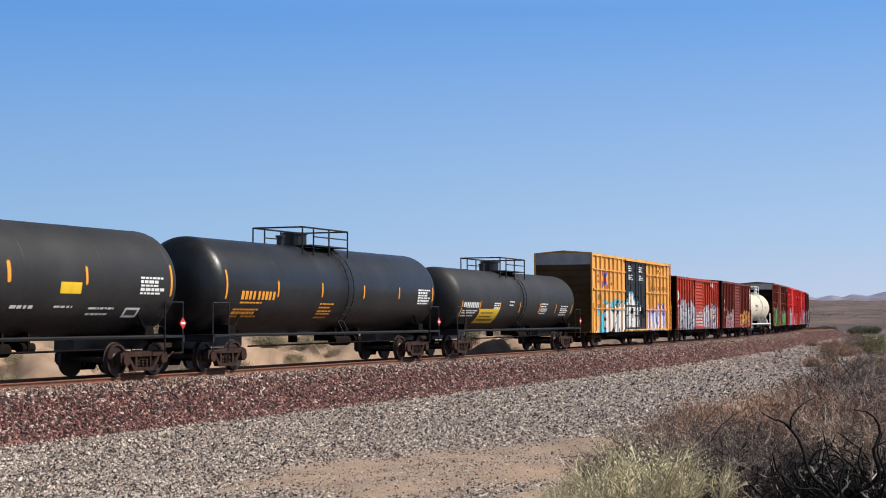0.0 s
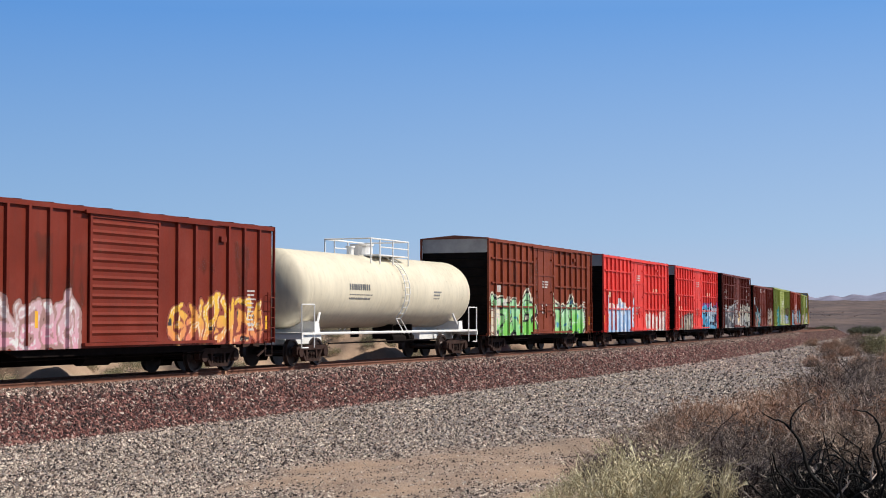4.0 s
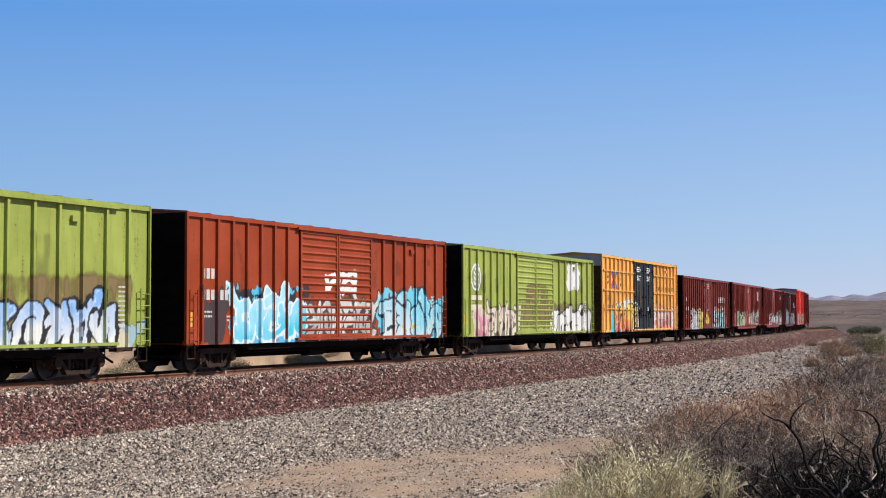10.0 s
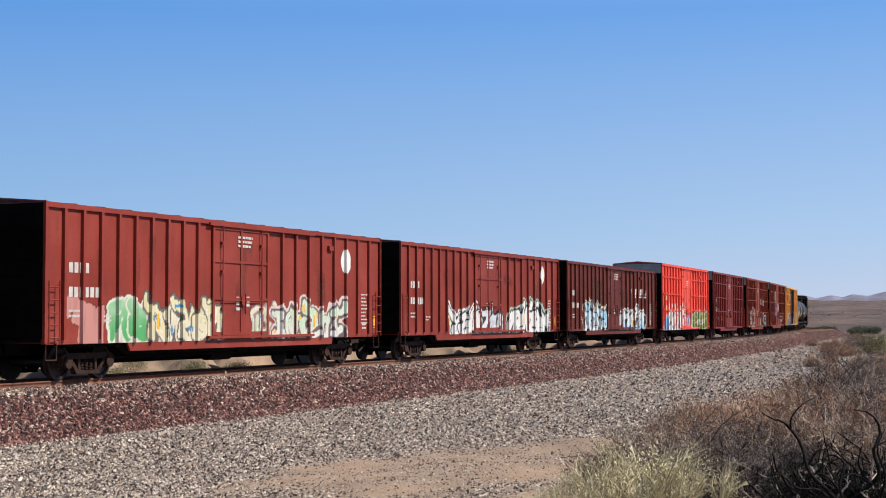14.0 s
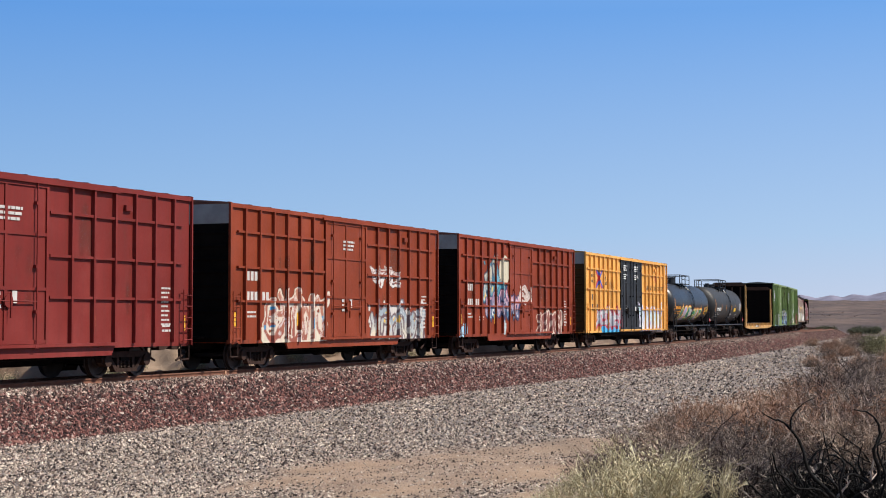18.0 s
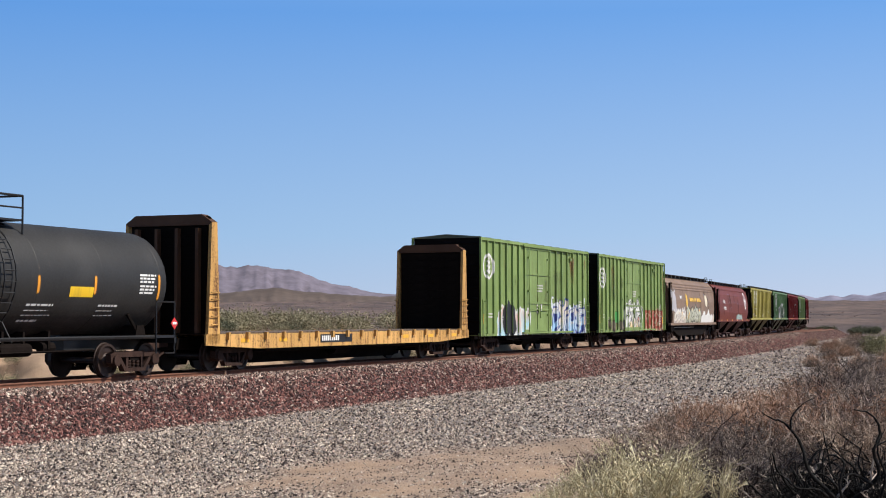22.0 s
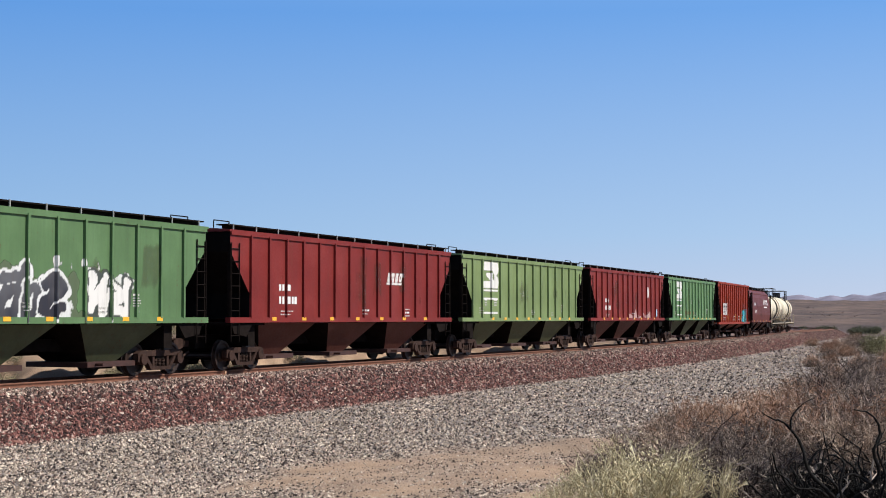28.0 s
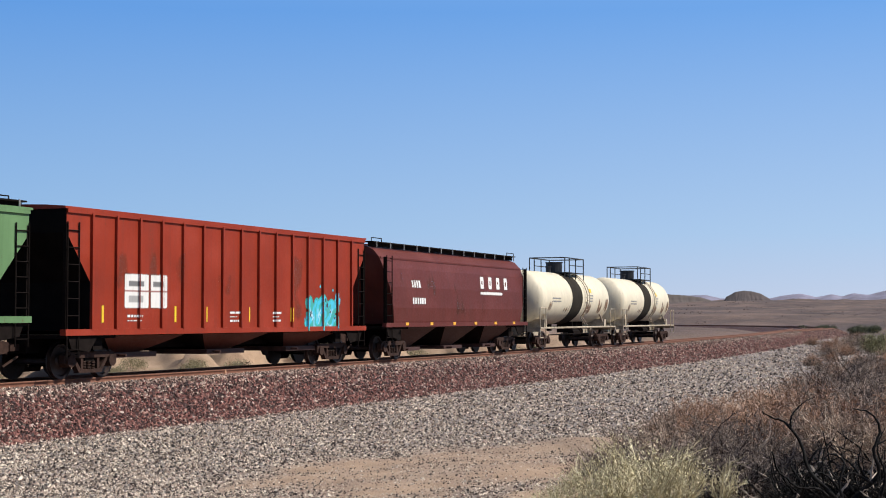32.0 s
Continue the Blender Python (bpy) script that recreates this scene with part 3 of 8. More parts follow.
# bare strokes that sprayed shapes are swollen from, in a unit square
STROKES = [
    [[(0.9, 0.0), (0.9, 1.0)], [(0.9, 0.0), (0.2, 0.15), (0.2, 0.45), (0.9, 0.5)], [(0.7, 0.5), (0.05, 1.0)]],
    [[(0.1, 0.85), (0.5, 1.0), (0.9, 0.75), (0.5, 0.5), (0.1, 0.25), (0.5, 0.0), (0.95, 0.15)], [(0.5, 1.0), (0.6, 0.6)]],
    [[(0.05, 1.0), (0.3, 0.0), (0.6, 0.0), (0.95, 1.0)], [(0.2, 0.6), (0.5, 0.8), (0.85, 0.6)]],
    [[(0.1, 0.95), (0.9, 1.0), (0.9, 0.0), (0.1, 0.05)], [(0.9, 0.52), (0.3, 0.6), (0.2, 0.3)]],
    [[(0.9, 0.0), (0.88, 1.0), (0.15, 0.05), (0.1, 0.8), (0.5, 1.0)]],
    [[(0.6, 0.95), (0.1, 0.75), (0.1, 0.2), (0.5, 0.0), (0.9, 0.25), (0.85, 0.65), (0.5, 0.7), (0.4, 0.4), (0.62, 0.35)]],
    [[(0.0, 0.05), (0.6, 0.0), (1.0, 0.2)], [(0.5, 0.0), (0.4, 0.6), (0.75, 1.0), (0.1, 0.9)]],
    [[(0.9, 0.0), (0.85, 1.0)], [(0.1, 1.0), (0.8, 0.5), (0.05, 0.0)], [(0.1, 0.5), (0.5, 0.55)]],
    [[(0.0, 0.9), (0.2, 0.1), (0.5, 0.8), (0.8, 0.0), (1.0, 0.9), (0.6, 1.0)]],
    [[(0.1, 0.0), (0.15, 0.8), (0.5, 1.0), (0.85, 0.8), (0.9, 0.0), (0.5, 0.25), (0.5, 0.6)]],
]


def sprayed(rgb, alpha, X, Z, x0, x1, z0, z1, letters, fill, fill2, line, back=None, seed=0, thick=0.17, glow=None, flat=False):
    """Swollen, interlocking sprayed shapes that spell nothing: a cloud behind, dark outlines, two-colour fills and highlights."""
    r = random.Random(seed * 7 + 3)
    w, h = (x1 - x0) / letters, (z1 - z0) * 0.9
    win = window_of(X, Z, x0 - 0.5, x1 + 0.5, z0 - 0.5, z1 + 0.6)
    rgb, alpha, X, Z = rgb[win], alpha[win], X[win], Z[win]
    if X.size == 0:
        return
    n = value_noise(X * 2.3 + seed, Z * 2.3, seed, 3)
    n2 = value_noise(X * 9 + seed, Z * 5, seed + 3, 3)
    X2 = X + (value_noise(X * 2.2 + seed, Z * 2.2, seed + 5, 2) - 0.5) * 0.36
    Z2 = Z + (value_noise(X * 2.2 + seed + 40, Z * 2.2, seed + 6, 2) - 0.5) * 0.36
    if back is not None:
        edge = np.minimum.reduce([X - x0 + 0.25, x1 - X + 0.25, (z1 - Z) * 1.3 + (n - 0.5) * 0.9, Z - z0 + 0.5])
        m = edge + (n - 0.5) * 1.3 + (n2 - 0.5) * 0.5 > 0.22
        rgb[m], alpha[m] = back, 1
    t = max(0.025, thick * 0.74 * min(w * 1.15, h))
    rim = min(0.085, 0.5 * t + 0.015)
    accent = r.choice(((0.75, 0.45, 0.05), (0.03, 0.03, 0.035), (0.68, 0.67, 0.64), (0.55, 0.10, 0.06), (0.05, 0.25, 0.45)))
    if min(fill) > 0.6:
        accent = (0.38, 0.38, 0.40)
    n3 = value_noise(X * 3.1 + seed * 5, Z * 3.1, seed + 8, 2)
    lit = 0.45 * np.array(fill2) + 0.42
    lean = r.uniform(-0.06, 0.22)
    shapes, last = [], None
    for i in range(letters):
        cx, bw, hh = x0 + w * (i + 0.5) + r.uniform(-0.06, 0.06) * w, w * r.uniform(0.98, 1.22), h * r.uniform(0.86, 1.04)
        last = r.choice([q for q in range(len(STROKES)) if q != last])
        a, lo = r.uniform(-0.12, 0.12), z0 + t * 0.7
        pick = []
        for path in STROKES[last]:
            pts = []
            for u, v in path:
                px, pz = (u - 0.5) * (bw - t), (v - 0.5) * (hh - t * 1.4)
                pts.append((cx + px * math.cos(a) - pz * math.sin(a) + lean * pz, lo + (hh - t) / 2 + px * math.sin(a) + pz * math.cos(a)))
            pick.append(pts)
        if r.random() < 0.3:      # a spike that flies up or sideways
            d = r.choice((-1, 1))
            pick.append(bend((cx + d * bw * 0.3, lo + hh * 0.8), (cx + d * bw * 0.6, lo + hh * 0.8), (cx + d * bw * r.uniform(0.6, 0.9), lo + hh * 1.12), 4))
        shapes.append((cx, pick, r.uniform(-0.35, 0.35)))
    near = [window_of(X, Z, cx - w * 1.4 - 0.4, cx + w * 1.4 + 0.4, -9, 99) for cx, a, b in shapes]
    fields = []
    for (cx, pick, k), q in zip(shapes, near):
        d = np.full(X2[q].shape, 9.0)
        s = np.full(X2[q].shape, 9.0)
        for g in pick:
            d = np.minimum(d, stroke_sdf(X2[q], Z2[q], g))
            s = np.minimum(s, stroke_sdf(X2[q] - 0.07, Z2[q] + 0.06, g))
        fields.append((d, s))
    for (d, s), q in zip(fields, near):
        if glow is not None:
            m = (d < t + rim * 2) | (s < t + rim * 1.7)
            rgb[q][m], alpha[q][m] = glow, 1
    for (d, s), q in zip(fields, near):
        m = s < t + rim * 0.85
        rgb[q][m], alpha[q][m] = line, 1
    for (cx, pick, k), (d, s), q in zip(shapes, fields, near):
        m = d < t + rim
        rgb[q][m], alpha[q][m] = line, 1
        m = d < t
        f = np.clip((Z[q] - z0) / h + k + (n[q] - 0.5) * 0.9, 0, 1)[..., None]
        rgb[q][m] = (np.array(fill) * (1 - f) + np.array(fill2) * f)[m]
        alpha[q][m] = 1
        if flat:
            continue
        m = (d < t * 0.8) & (n3[q] > 0.76)
        rgb[q][m] = accent
        m = (d < t * 0.78) & (d > t * 0.78 - 0.045) & (n2[q] > 0.52) & (n[q] > 0.45)
        rgb[q][m] = lit


GLYPHS = {"1": [[(0.25, 0.75), (0.55, 1.0), (0.55, 0.0)], [(0.2, 0.0), (0.9, 0.0)]], "2": [[(0.1, 0.75), (0.3, 1.0), (0.7, 1.0), (0.9, 0.75), (0.6, 0.4), (0.1, 0.0), (0.95, 0.0)]],
          "5": [[(0.95, 1.0), (0.2, 1.0), (0.15, 0.55), (0.7, 0.6), (0.9, 0.3), (0.6, 0.0), (0.1, 0.05)]], "C": [[(0.95, 0.85), (0.5, 1.0), (0.1, 0.7), (0.1, 0.25), (0.5, 0.0), (0.95, 0.1)]],
          "U": [[(0.1, 1.0), (0.1, 0.25), (0.45, 0.0), (0.85, 0.2), (0.9, 1.0)]], "L": [[(0.25, 1.0), (0.2, 0.0), (0.9, 0.05)]], "T": [[(0.0, 1.0), (1.0, 1.0)], [(0.5, 1.0), (0.45, 0.0)]]}


def spelled(rgb, alpha, X, Z, x0, x1, z0, z1, text, fills, line, glow, lean=0.25):
    """Chunky slanted letters with a bright outline and a glow round them."""
    w, h, t = (x1 - x0) / len(text), z1 - z0, 0.17 * (z1 - z0)
    fields = []
    for i, ch in enumerate(text):
        d = np.full(X.shape, 9.0)
        for path in GLYPHS[ch]:
            d = np.minimum(d, stroke_sdf(X, Z, [(x0 + w * (i + 0.12 + 0.78 * px) + lean * h * (pz - 0.5), z0 + h * (0.1 + 0.8 * pz)) for px, pz in path]))
        fields.append(d)
    for rim, colour in ((0.13, glow), (0.07, line)):
        for d in fields:
            rgb[d < t + rim], alpha[d < t + rim] = colour, 1
    for d, colour in zip(fields, fills):
        rgb[d < t], alpha[d < t] = colour, 1


def stain(rgb, alpha, X, Z, x0, x1, z0, z1, colour, seed=0, amount=0.55):
    """Thin rust that has bled down the sheet."""
    n = value_noise(X * 5.0 + seed, Z * 0.9, seed, 4) * 0.6 + value_noise(X * 1.6 + seed, Z * 1.1, seed + 2, 3) * 0.6
    edge = np.minimum.reduce([X - x0, x1 - X, z1 - Z, Z - z0]) / 0.35
    a = np.clip(np.clip(edge, 0, 1) * 1.2 + (n - 0.78) * 2.6, 0, 1) * (amount + 0.2)
    m = (a > 0.06) & (alpha < a)
    rgb[m] = colour
    alpha[m] = a[m]


def wash(rgb, alpha, X, Z, x0, x1, z0, z1, colour, seed=0):
    """A band of rolled or sprayed under-paint with a ragged upper edge."""
    n = value_noise(X * 3.0 + seed, Z * 1.5, seed, 4)
    n2 = value_noise(X * 1.1 + seed * 3, Z * 1.4, seed + 9, 4)
    edge = np.minimum.reduce([X - x0, x1 - X, (z1 - Z) * 1.2, Z - z0 + 0.4])
    m = edge + (n - 0.5) * 0.8 + (n2 - 0.5) * 1.2 > 0.2
    rgb[m], alpha[m] = colour, 1


def ring(rgb, alpha, X, Z, cx, cz, rx, rz, colour, seed=0):
    """A white oval rim with a leafy tree in it."""
    u, w = (X - cx) / rx, (Z - cz) / rz
    e = np.hypot(u, w)
    tree = (np.abs(u) < 0.075) & (w > -0.9) & (w < 0.75)
    for c in (-0.42, -0.06, 0.30, 0.60):
        s = 0.24 if c < 0.5 else 0.15
        for sgn in (-1, 1):
            a, b = (u - sgn * s * 1.15) * 0.8 * sgn + (w - c) * 0.6, -(u - sgn * s * 1.15) * 0.6 * sgn + (w - c) * 0.8
            tree |= np.hypot(a / s, b / 0.115) < 1
    m = (e < 1) & ((e > 0.82) | tree)
    rgb[m], alpha[m] = colour, 1


def softened(a):
    p = np.pad(a, [(1, 1), (1, 1)] + [(0, 0)] * (a.ndim - 2), mode="edge")
    p = (p[:-2] + 2 * p[1:-1] + p[2:]) / 4
    return (p[:, :-2] + 2 * p[:, 1:-1] + p[:, 2:]) / 4


def skin(car, x0, x1, z0, z1, depth, painters, cell=0.036, name="graffiti", label="", surface=None):
    """Lays paint on the car's side, over its ribs: depth(x) tells how far the side stands out at x."""
    xs = np.arange(x0, x1, cell)
    zs = np.arange(z0, z1, cell)
    GX, GZ = np.meshgrid(xs, zs)
    rgb, alpha = np.zeros((*GX.shape, 3)), np.zeros(GX.shape)
    for fn, kw in painters:
        fn(rgb, alpha, GX, GZ, **kw)
    alpha = alpha * np.clip((0.90 - value_noise(GX * 6, GZ * 6, 77, 3)) / 0.06, 0, 1)
    if name != "lettering":
        cover = softened(alpha)
        rgb = np.where((alpha > 0)[..., None], rgb, softened(rgb * alpha[..., None]) / np.maximum(cover, 1e-4)[..., None])
        alpha = np.clip(cover * 1.15, 0, 1)
    if surface is None:
        GY = -np.array([depth(x) for x in xs])[None, :].repeat(len(zs), 0) - 0.005
        V = np.stack([GX, GY, GZ], -1).reshape(-1, 3)
    else:
        V = surface(GX, GZ).reshape(-1, 3)
    F = grid_faces(len(zs), len(xs))
    F = F[(alpha.ravel()[F] > 0.05).any(1)]
    if not len(F):
        return None
    used, inv = np.unique(F, return_inverse=True)
    me = sheet(name, V[used], inv.reshape(-1, 4), M["spray"], False)
    at = me.attributes.new("paint", "FLOAT_COLOR", "POINT")
    col = np.concatenate([rgb, alpha[..., None]], 2).reshape(-1, 4)[used].astype(np.float32)
    at.data.foreach_set("color", col.ravel())
    ob = part(name, me, None, car, label)
    return tagged(ob, kind="stuff") if name in ("lettering", "rust_stain") else ob


def span_of(fn, kw):
    if "x0" in kw:
        return kw["x0"] - 0.3, kw["x1"] + 0.3
    if "cx" in kw:
        return kw["cx"] - kw["rx"], kw["cx"] + kw["rx"]
    w = kw.get("r", kw.get("s", 0.0)) + kw.get("n", 0) * (kw.get("pitch") or kw.get("h", 0) * 1.3) + 0.3
    return kw["x"] - w, kw["x"] + w


def lay(car, x0, x1, z0, z1, depth, painters, label, surface=None, cell=0.036):
    """Each piece that stands apart from the others becomes a part of its own."""
    groups = []
    for fn, kw in painters:
        a, b = span_of(fn, kw)
        hit = [g for g in groups if a < g[1] and b > g[0]]
        items = [q for g in hit for q in g[2]]
        groups = [g for g in groups if g not in hit]
        groups.append((min([a] + [g[0] for g in hit]), max([b] + [g[1] for g in hit]), items + [(fn, kw)]))
    order = {id(kw): i for i, (fn, kw) in enumerate(painters)}
    for a, b, items in groups:
        items.sort(key=lambda q: order[id(q[1])])
        art = any(fn in (sprayed, wash, stain, spelled) for fn, kw in items)
        if all(fn is stain for fn, kw in items):
            skin(car, max(a, x0), min(b, x1), z0, z1, depth, items, 0.06, "rust_stain", "streaks of rust and dirt", surface)
            continue
        skin(car, max(a, x0), min(b, x1), z0, z1, depth, items, cell, "graffiti" if art else "emblem", label if art else "painted emblem", surface)


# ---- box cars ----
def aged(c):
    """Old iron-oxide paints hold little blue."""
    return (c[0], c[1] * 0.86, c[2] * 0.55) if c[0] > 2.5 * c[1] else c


def boxcar(name, s_mid, L, H, colour, label, style="post", door="plug1", door_at=0.0, door_w=3.0, left=8, right=8, excess=False, door_colour=None, trim=None, roof_colour=None, painters=(), marks=(), yellow=(), grab=True, rust=0.5, own_ends=False, sill=0.85, skirt=0.0):
    """A steel box car. Its near side is at -y; z0 is the bottom of its side sheet."""
    W, z0 = 1.52, sill
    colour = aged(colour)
    car = new_car(name, s_mid, label, "boxcar", L - 5.0)
    mat = paint(name + "_paint", colour, wear=rust)
    dmat = paint(name + "_door_paint", door_colour, wear=rust * 0.6) if door_colour else mat
    rmat = M["roof"] if roof_colour is None else paint(name + "_roof_paint", roof_colour, wear=0.3, streak=0.3)
    # Ends cut to 9% of the body colour, which paints their shade in.
    emat = paint(name + "_end_paint", tuple(c * 0.09 + 0.003 for c in colour), wear=0.8) if own_ends else M["end_shade"]
    h = L / 2
    eave = H - 0.04
    bm = bmesh.new()
    box(bm, -h + 0.06, h - 0.06, -W, W, z0, eave)
    part("body", bm, mat, car, bevel=0.015)
    # roof: two gentle slopes with cross seams
    bm = bmesh.new()
    n = max(10, int(L / 1.2))
    ridge = H + 0.08
    for sgn in (-1, 1):
        a = [bm.verts.new(p) for p in ((-h, sgn * (W + 0.05), eave), (h, sgn * (W + 0.05), eave), (h, 0, ridge), (-h, 0, ridge))]
        bm.faces.new(a)
        b = [bm.verts.new((v.co.x, v.co.y, v.co.z - 0.05)) for v in a]
        bm.faces.new(b[::-1])
        bm.faces.new((a[0], b[0], b[1], a[1]))
        for i in range(n + 1):
            x = -h + 0.03 + (L - 0.06) * i / n
            prev = None
            q = [bm.verts.new(p) for p in ((x - 0.03, sgn * (W + 0.06), eave + 0.016), (x + 0.03, sgn * (W + 0.06), eave + 0.016), (x + 0.03, 0, ridge + 0.02), (x - 0.03, 0, ridge + 0.02))]
            bm.faces.new(q)
            q2 = [bm.verts.new((v.co.x, v.co.y, v.co.z - 0.05)) for v in q]
            for k in range(4):
                bm.faces.new((q[k], q2[k], q2[(k + 1) % 4], q[(k + 1) % 4]))
    for x in (-h + 0.05, h - 0.05):
        prism(bm, [(x - 0.02, eave - 0.03), (x + 0.02, eave - 0.03), (x + 0.02, eave + 0.03), (x - 0.02, eave + 0.03)], -W, W)
        prism(bm, [(x - 0.02, eave), (x + 0.02, eave), (x + 0.02, ridge - 0.03), (x - 0.02, ridge - 0.03)], -0.7, 0.7)
    part("roof", bm, rmat, car)
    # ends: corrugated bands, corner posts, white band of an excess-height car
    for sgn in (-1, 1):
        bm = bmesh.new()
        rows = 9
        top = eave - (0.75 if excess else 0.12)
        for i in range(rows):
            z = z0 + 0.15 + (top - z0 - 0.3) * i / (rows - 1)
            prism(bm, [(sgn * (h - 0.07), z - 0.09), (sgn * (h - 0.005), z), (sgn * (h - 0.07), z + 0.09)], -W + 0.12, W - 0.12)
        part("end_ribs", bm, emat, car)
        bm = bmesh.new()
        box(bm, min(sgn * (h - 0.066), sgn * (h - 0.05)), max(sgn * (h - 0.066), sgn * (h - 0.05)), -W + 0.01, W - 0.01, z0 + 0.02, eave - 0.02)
        part("end_panel", bm, emat, car, "" if own_ends else "near-black end wall with its shade in the colour")
        if excess:
            bm = bmesh.new()
            box(bm, sgn * (h - 0.045) - 0.012, sgn * (h - 0.045) + 0.012, -W + 0.02, W - 0.02, eave - 0.62, eave - 0.01)
            part("end_band", bm, M["excess"], car, "white band of an excess-height car")
        for y in (-1, 1):
            bm = bmesh.new()
            box(bm, sgn * h - 0.05 * (sgn > 0) - 0.10 * (sgn < 0) + 0.05 * (sgn < 0), sgn * h + 0.05 * (sgn < 0) + 0.05 * (sgn > 0) - 0.05 * (sgn > 0), y * (W + 0.045) - 0.05, y * (W + 0.045) + 0.03, z0, eave)
            part("corner_post", bm, mat, car)
    # side sills and eave rails
    for y in (-1, 1):
        bm = bmesh.new()
        prism(bm, [(-h + 0.02, z0 - 0.03), (h - 0.02, z0 - 0.03), (h - 0.02, z0 + 0.10), (-h + 0.02, z0 + 0.10)], y * (W - 0.003), y * (W - 0.08))
        part("side_sill", bm, mat, car)
        bm = bmesh.new()
        box(bm, -h + 0.02, h - 0.02, y * (W + 0.03) - 0.04, y * (W + 0.03) + 0.04, eave - 0.13, eave - 0.005)
        part("eave_rail", bm, mat, car)
    if skirt:          # the side sill hangs deeper between the trucks
        for y in (-1, 1):
            bm = bmesh.new()
            e = h - 3.6
            prism(bm, [(-e, z0 - 0.03), (e, z0 - 0.03), (e - 0.12, z0 - 0.03 - skirt), (-e + 0.12, z0 - 0.03 - skirt)], y * (W - 0.006), y * (W - 0.07))
            part("side_skirt", bm, mat, car)
    # ribs
    d0, d1 = door_at - door_w / 2, door_at + door_w / 2
    xs = [-h + (d0 + h) * (i + 1) / (left + 1) for i in range(left)] + [d1 + (h - d1) * (i + 1) / (right + 1) for i in range(right)]
    rw = 0.05 if style == "grid" else 0.065
    rd = 0.10 if style == "grid" else 0.085

    def rib():
        bm = bmesh.new()
        prism_pts = [(-rw, 0), (-rw * 0.75, -rd), (rw * 0.75, -rd), (rw, 0)]
        a = [bm.verts.new((x, y, z0 + 0.08)) for x, y in prism_pts]
        b = [bm.verts.new((x, y, eave - 0.12)) for x, y in prism_pts]
        for i in range(3):
            bm.faces.new((a[i], a[i + 1], b[i + 1], b[i]))
        bm.faces.new(a)
        bm.faces.new(b[::-1])
        return mesh_of("rib", bm, mat)
    rm = rib()
    for x in xs:
        part("rib", rm, None, car, "", (x, -W, 0))
        o = part("rib", rm, None, car)
        o.matrix_basis = pose(-x, W, 0, 0, 0, 180)
    if style == "grid":
        hi = [z0 + (eave - z0) * k for k in (0.30, 0.545, 0.80)]
        for a, b in ((-h + 0.45, d0 - 0.05), (d1 + 0.05, h - 0.45)):
            for z in hi:
                bm = bmesh.new()
                box(bm, a, b, -W - 0.075, -W, z - 0.035, z + 0.035)
                part("belt_rail", bm, mat, car)
                bm = bmesh.new()
                box(bm, a, b, W, W + 0.075, z - 0.035, z + 0.035)
                part("belt_rail", bm, mat, car)
    # doors
    leaves = [(d0, d1)] if door.endswith("1") else [(d0, (d0 + d1) / 2 - 0.02), ((d0 + d1) / 2 + 0.02, d1)]
    zt = eave - 0.16
    for y in (-1, 1):
        for a, b in leaves:
            bm = bmesh.new()
            box(bm, a, b, min(y * (W - 0.02), y * (W + 0.035)), max(y * (W - 0.02), y * (W + 0.035)), z0 + 0.12, zt)
            dr = part("door", bm, dmat, car, "closed %s door" % ("plug" if door.startswith("plug") else "corrugated sliding"))
            bm = bmesh.new()
            for q in (a + 0.05, b - 0.05):
                box(bm, q - 0.05, q + 0.05, min(y * W, y * (W + 0.075)), max(y * W, y * (W + 0.075)), z0 + 0.12, zt)
            for z in (z0 + 0.17, zt - 0.05):
                box(bm, a + 0.1, b - 0.1, min(y * W, y * (W + 0.07)), max(y * W, y * (W + 0.07)), z - 0.05, z + 0.05)
            part("door_frame", bm, dmat, dr)
            if door.startswith("slide"):
                for i in range(13):
                    z = z0 + 0.36 + (zt - z0 - 0.6) * i / 12
                    bm = bmesh.new()
                    yy = y * (W + 0.034)
                    vv = [(z - 0.07, 0), (z, 0.045), (z + 0.07, 0)]
                    p = [[bm.verts.new((q, yy + y * e, zz)) for zz, e in vv] for q in (a + 0.1, b - 0.1)]
                    bm.faces.new((p[0][0], p[1][0], p[1][1], p[0][1]))
                    bm.faces.new((p[0][1], p[1][1], p[1][2], p[0][2]))
                    bm.faces.new(p[0])
                    bm.faces.new(p[1][::-1])
                    part("door_corrugation", bm, dmat, dr)
            else:
                mid = (a + b) / 2
                for z in (z0 + (zt - z0) * 0.36, z0 + (zt - z0) * 0.69):
                    bm = bmesh.new()
                    box(bm, a + 0.1, b - 0.1, min(y * W, y * (W + 0.07)), max(y * W, y * (W + 0.07)), z - 0.04, z + 0.04)
                    part("door_rail", bm, dmat, dr)
                for q in ((a + 0.5, b - 0.5) if door == "plug1" else (a + 0.32, b - 0.32)):
                    bm = bmesh.new()
                    rod(bm, (q, y * (W + 0.11), z0 + 0.02), (q, y * (W + 0.11), zt + 0.02), 0.022, 6)
                    for z in (z0 + 0.05, z0 + 0.9, z0 + 2.0, zt - 0.5):
                        box(bm, q - 0.06, q + 0.06, min(y * (W + 0.03), y * (W + 0.13)), max(y * (W + 0.03), y * (W + 0.13)), z - 0.04, z + 0.04)
                    part("locking_bar", bm, dmat, dr)
                bm = bmesh.new()
                box(bm, mid - 0.05, mid + 0.05, min(y * W, y * (W + 0.065)), max(y * W, y * (W + 0.065)), z0 + 0.2, zt - 0.1)
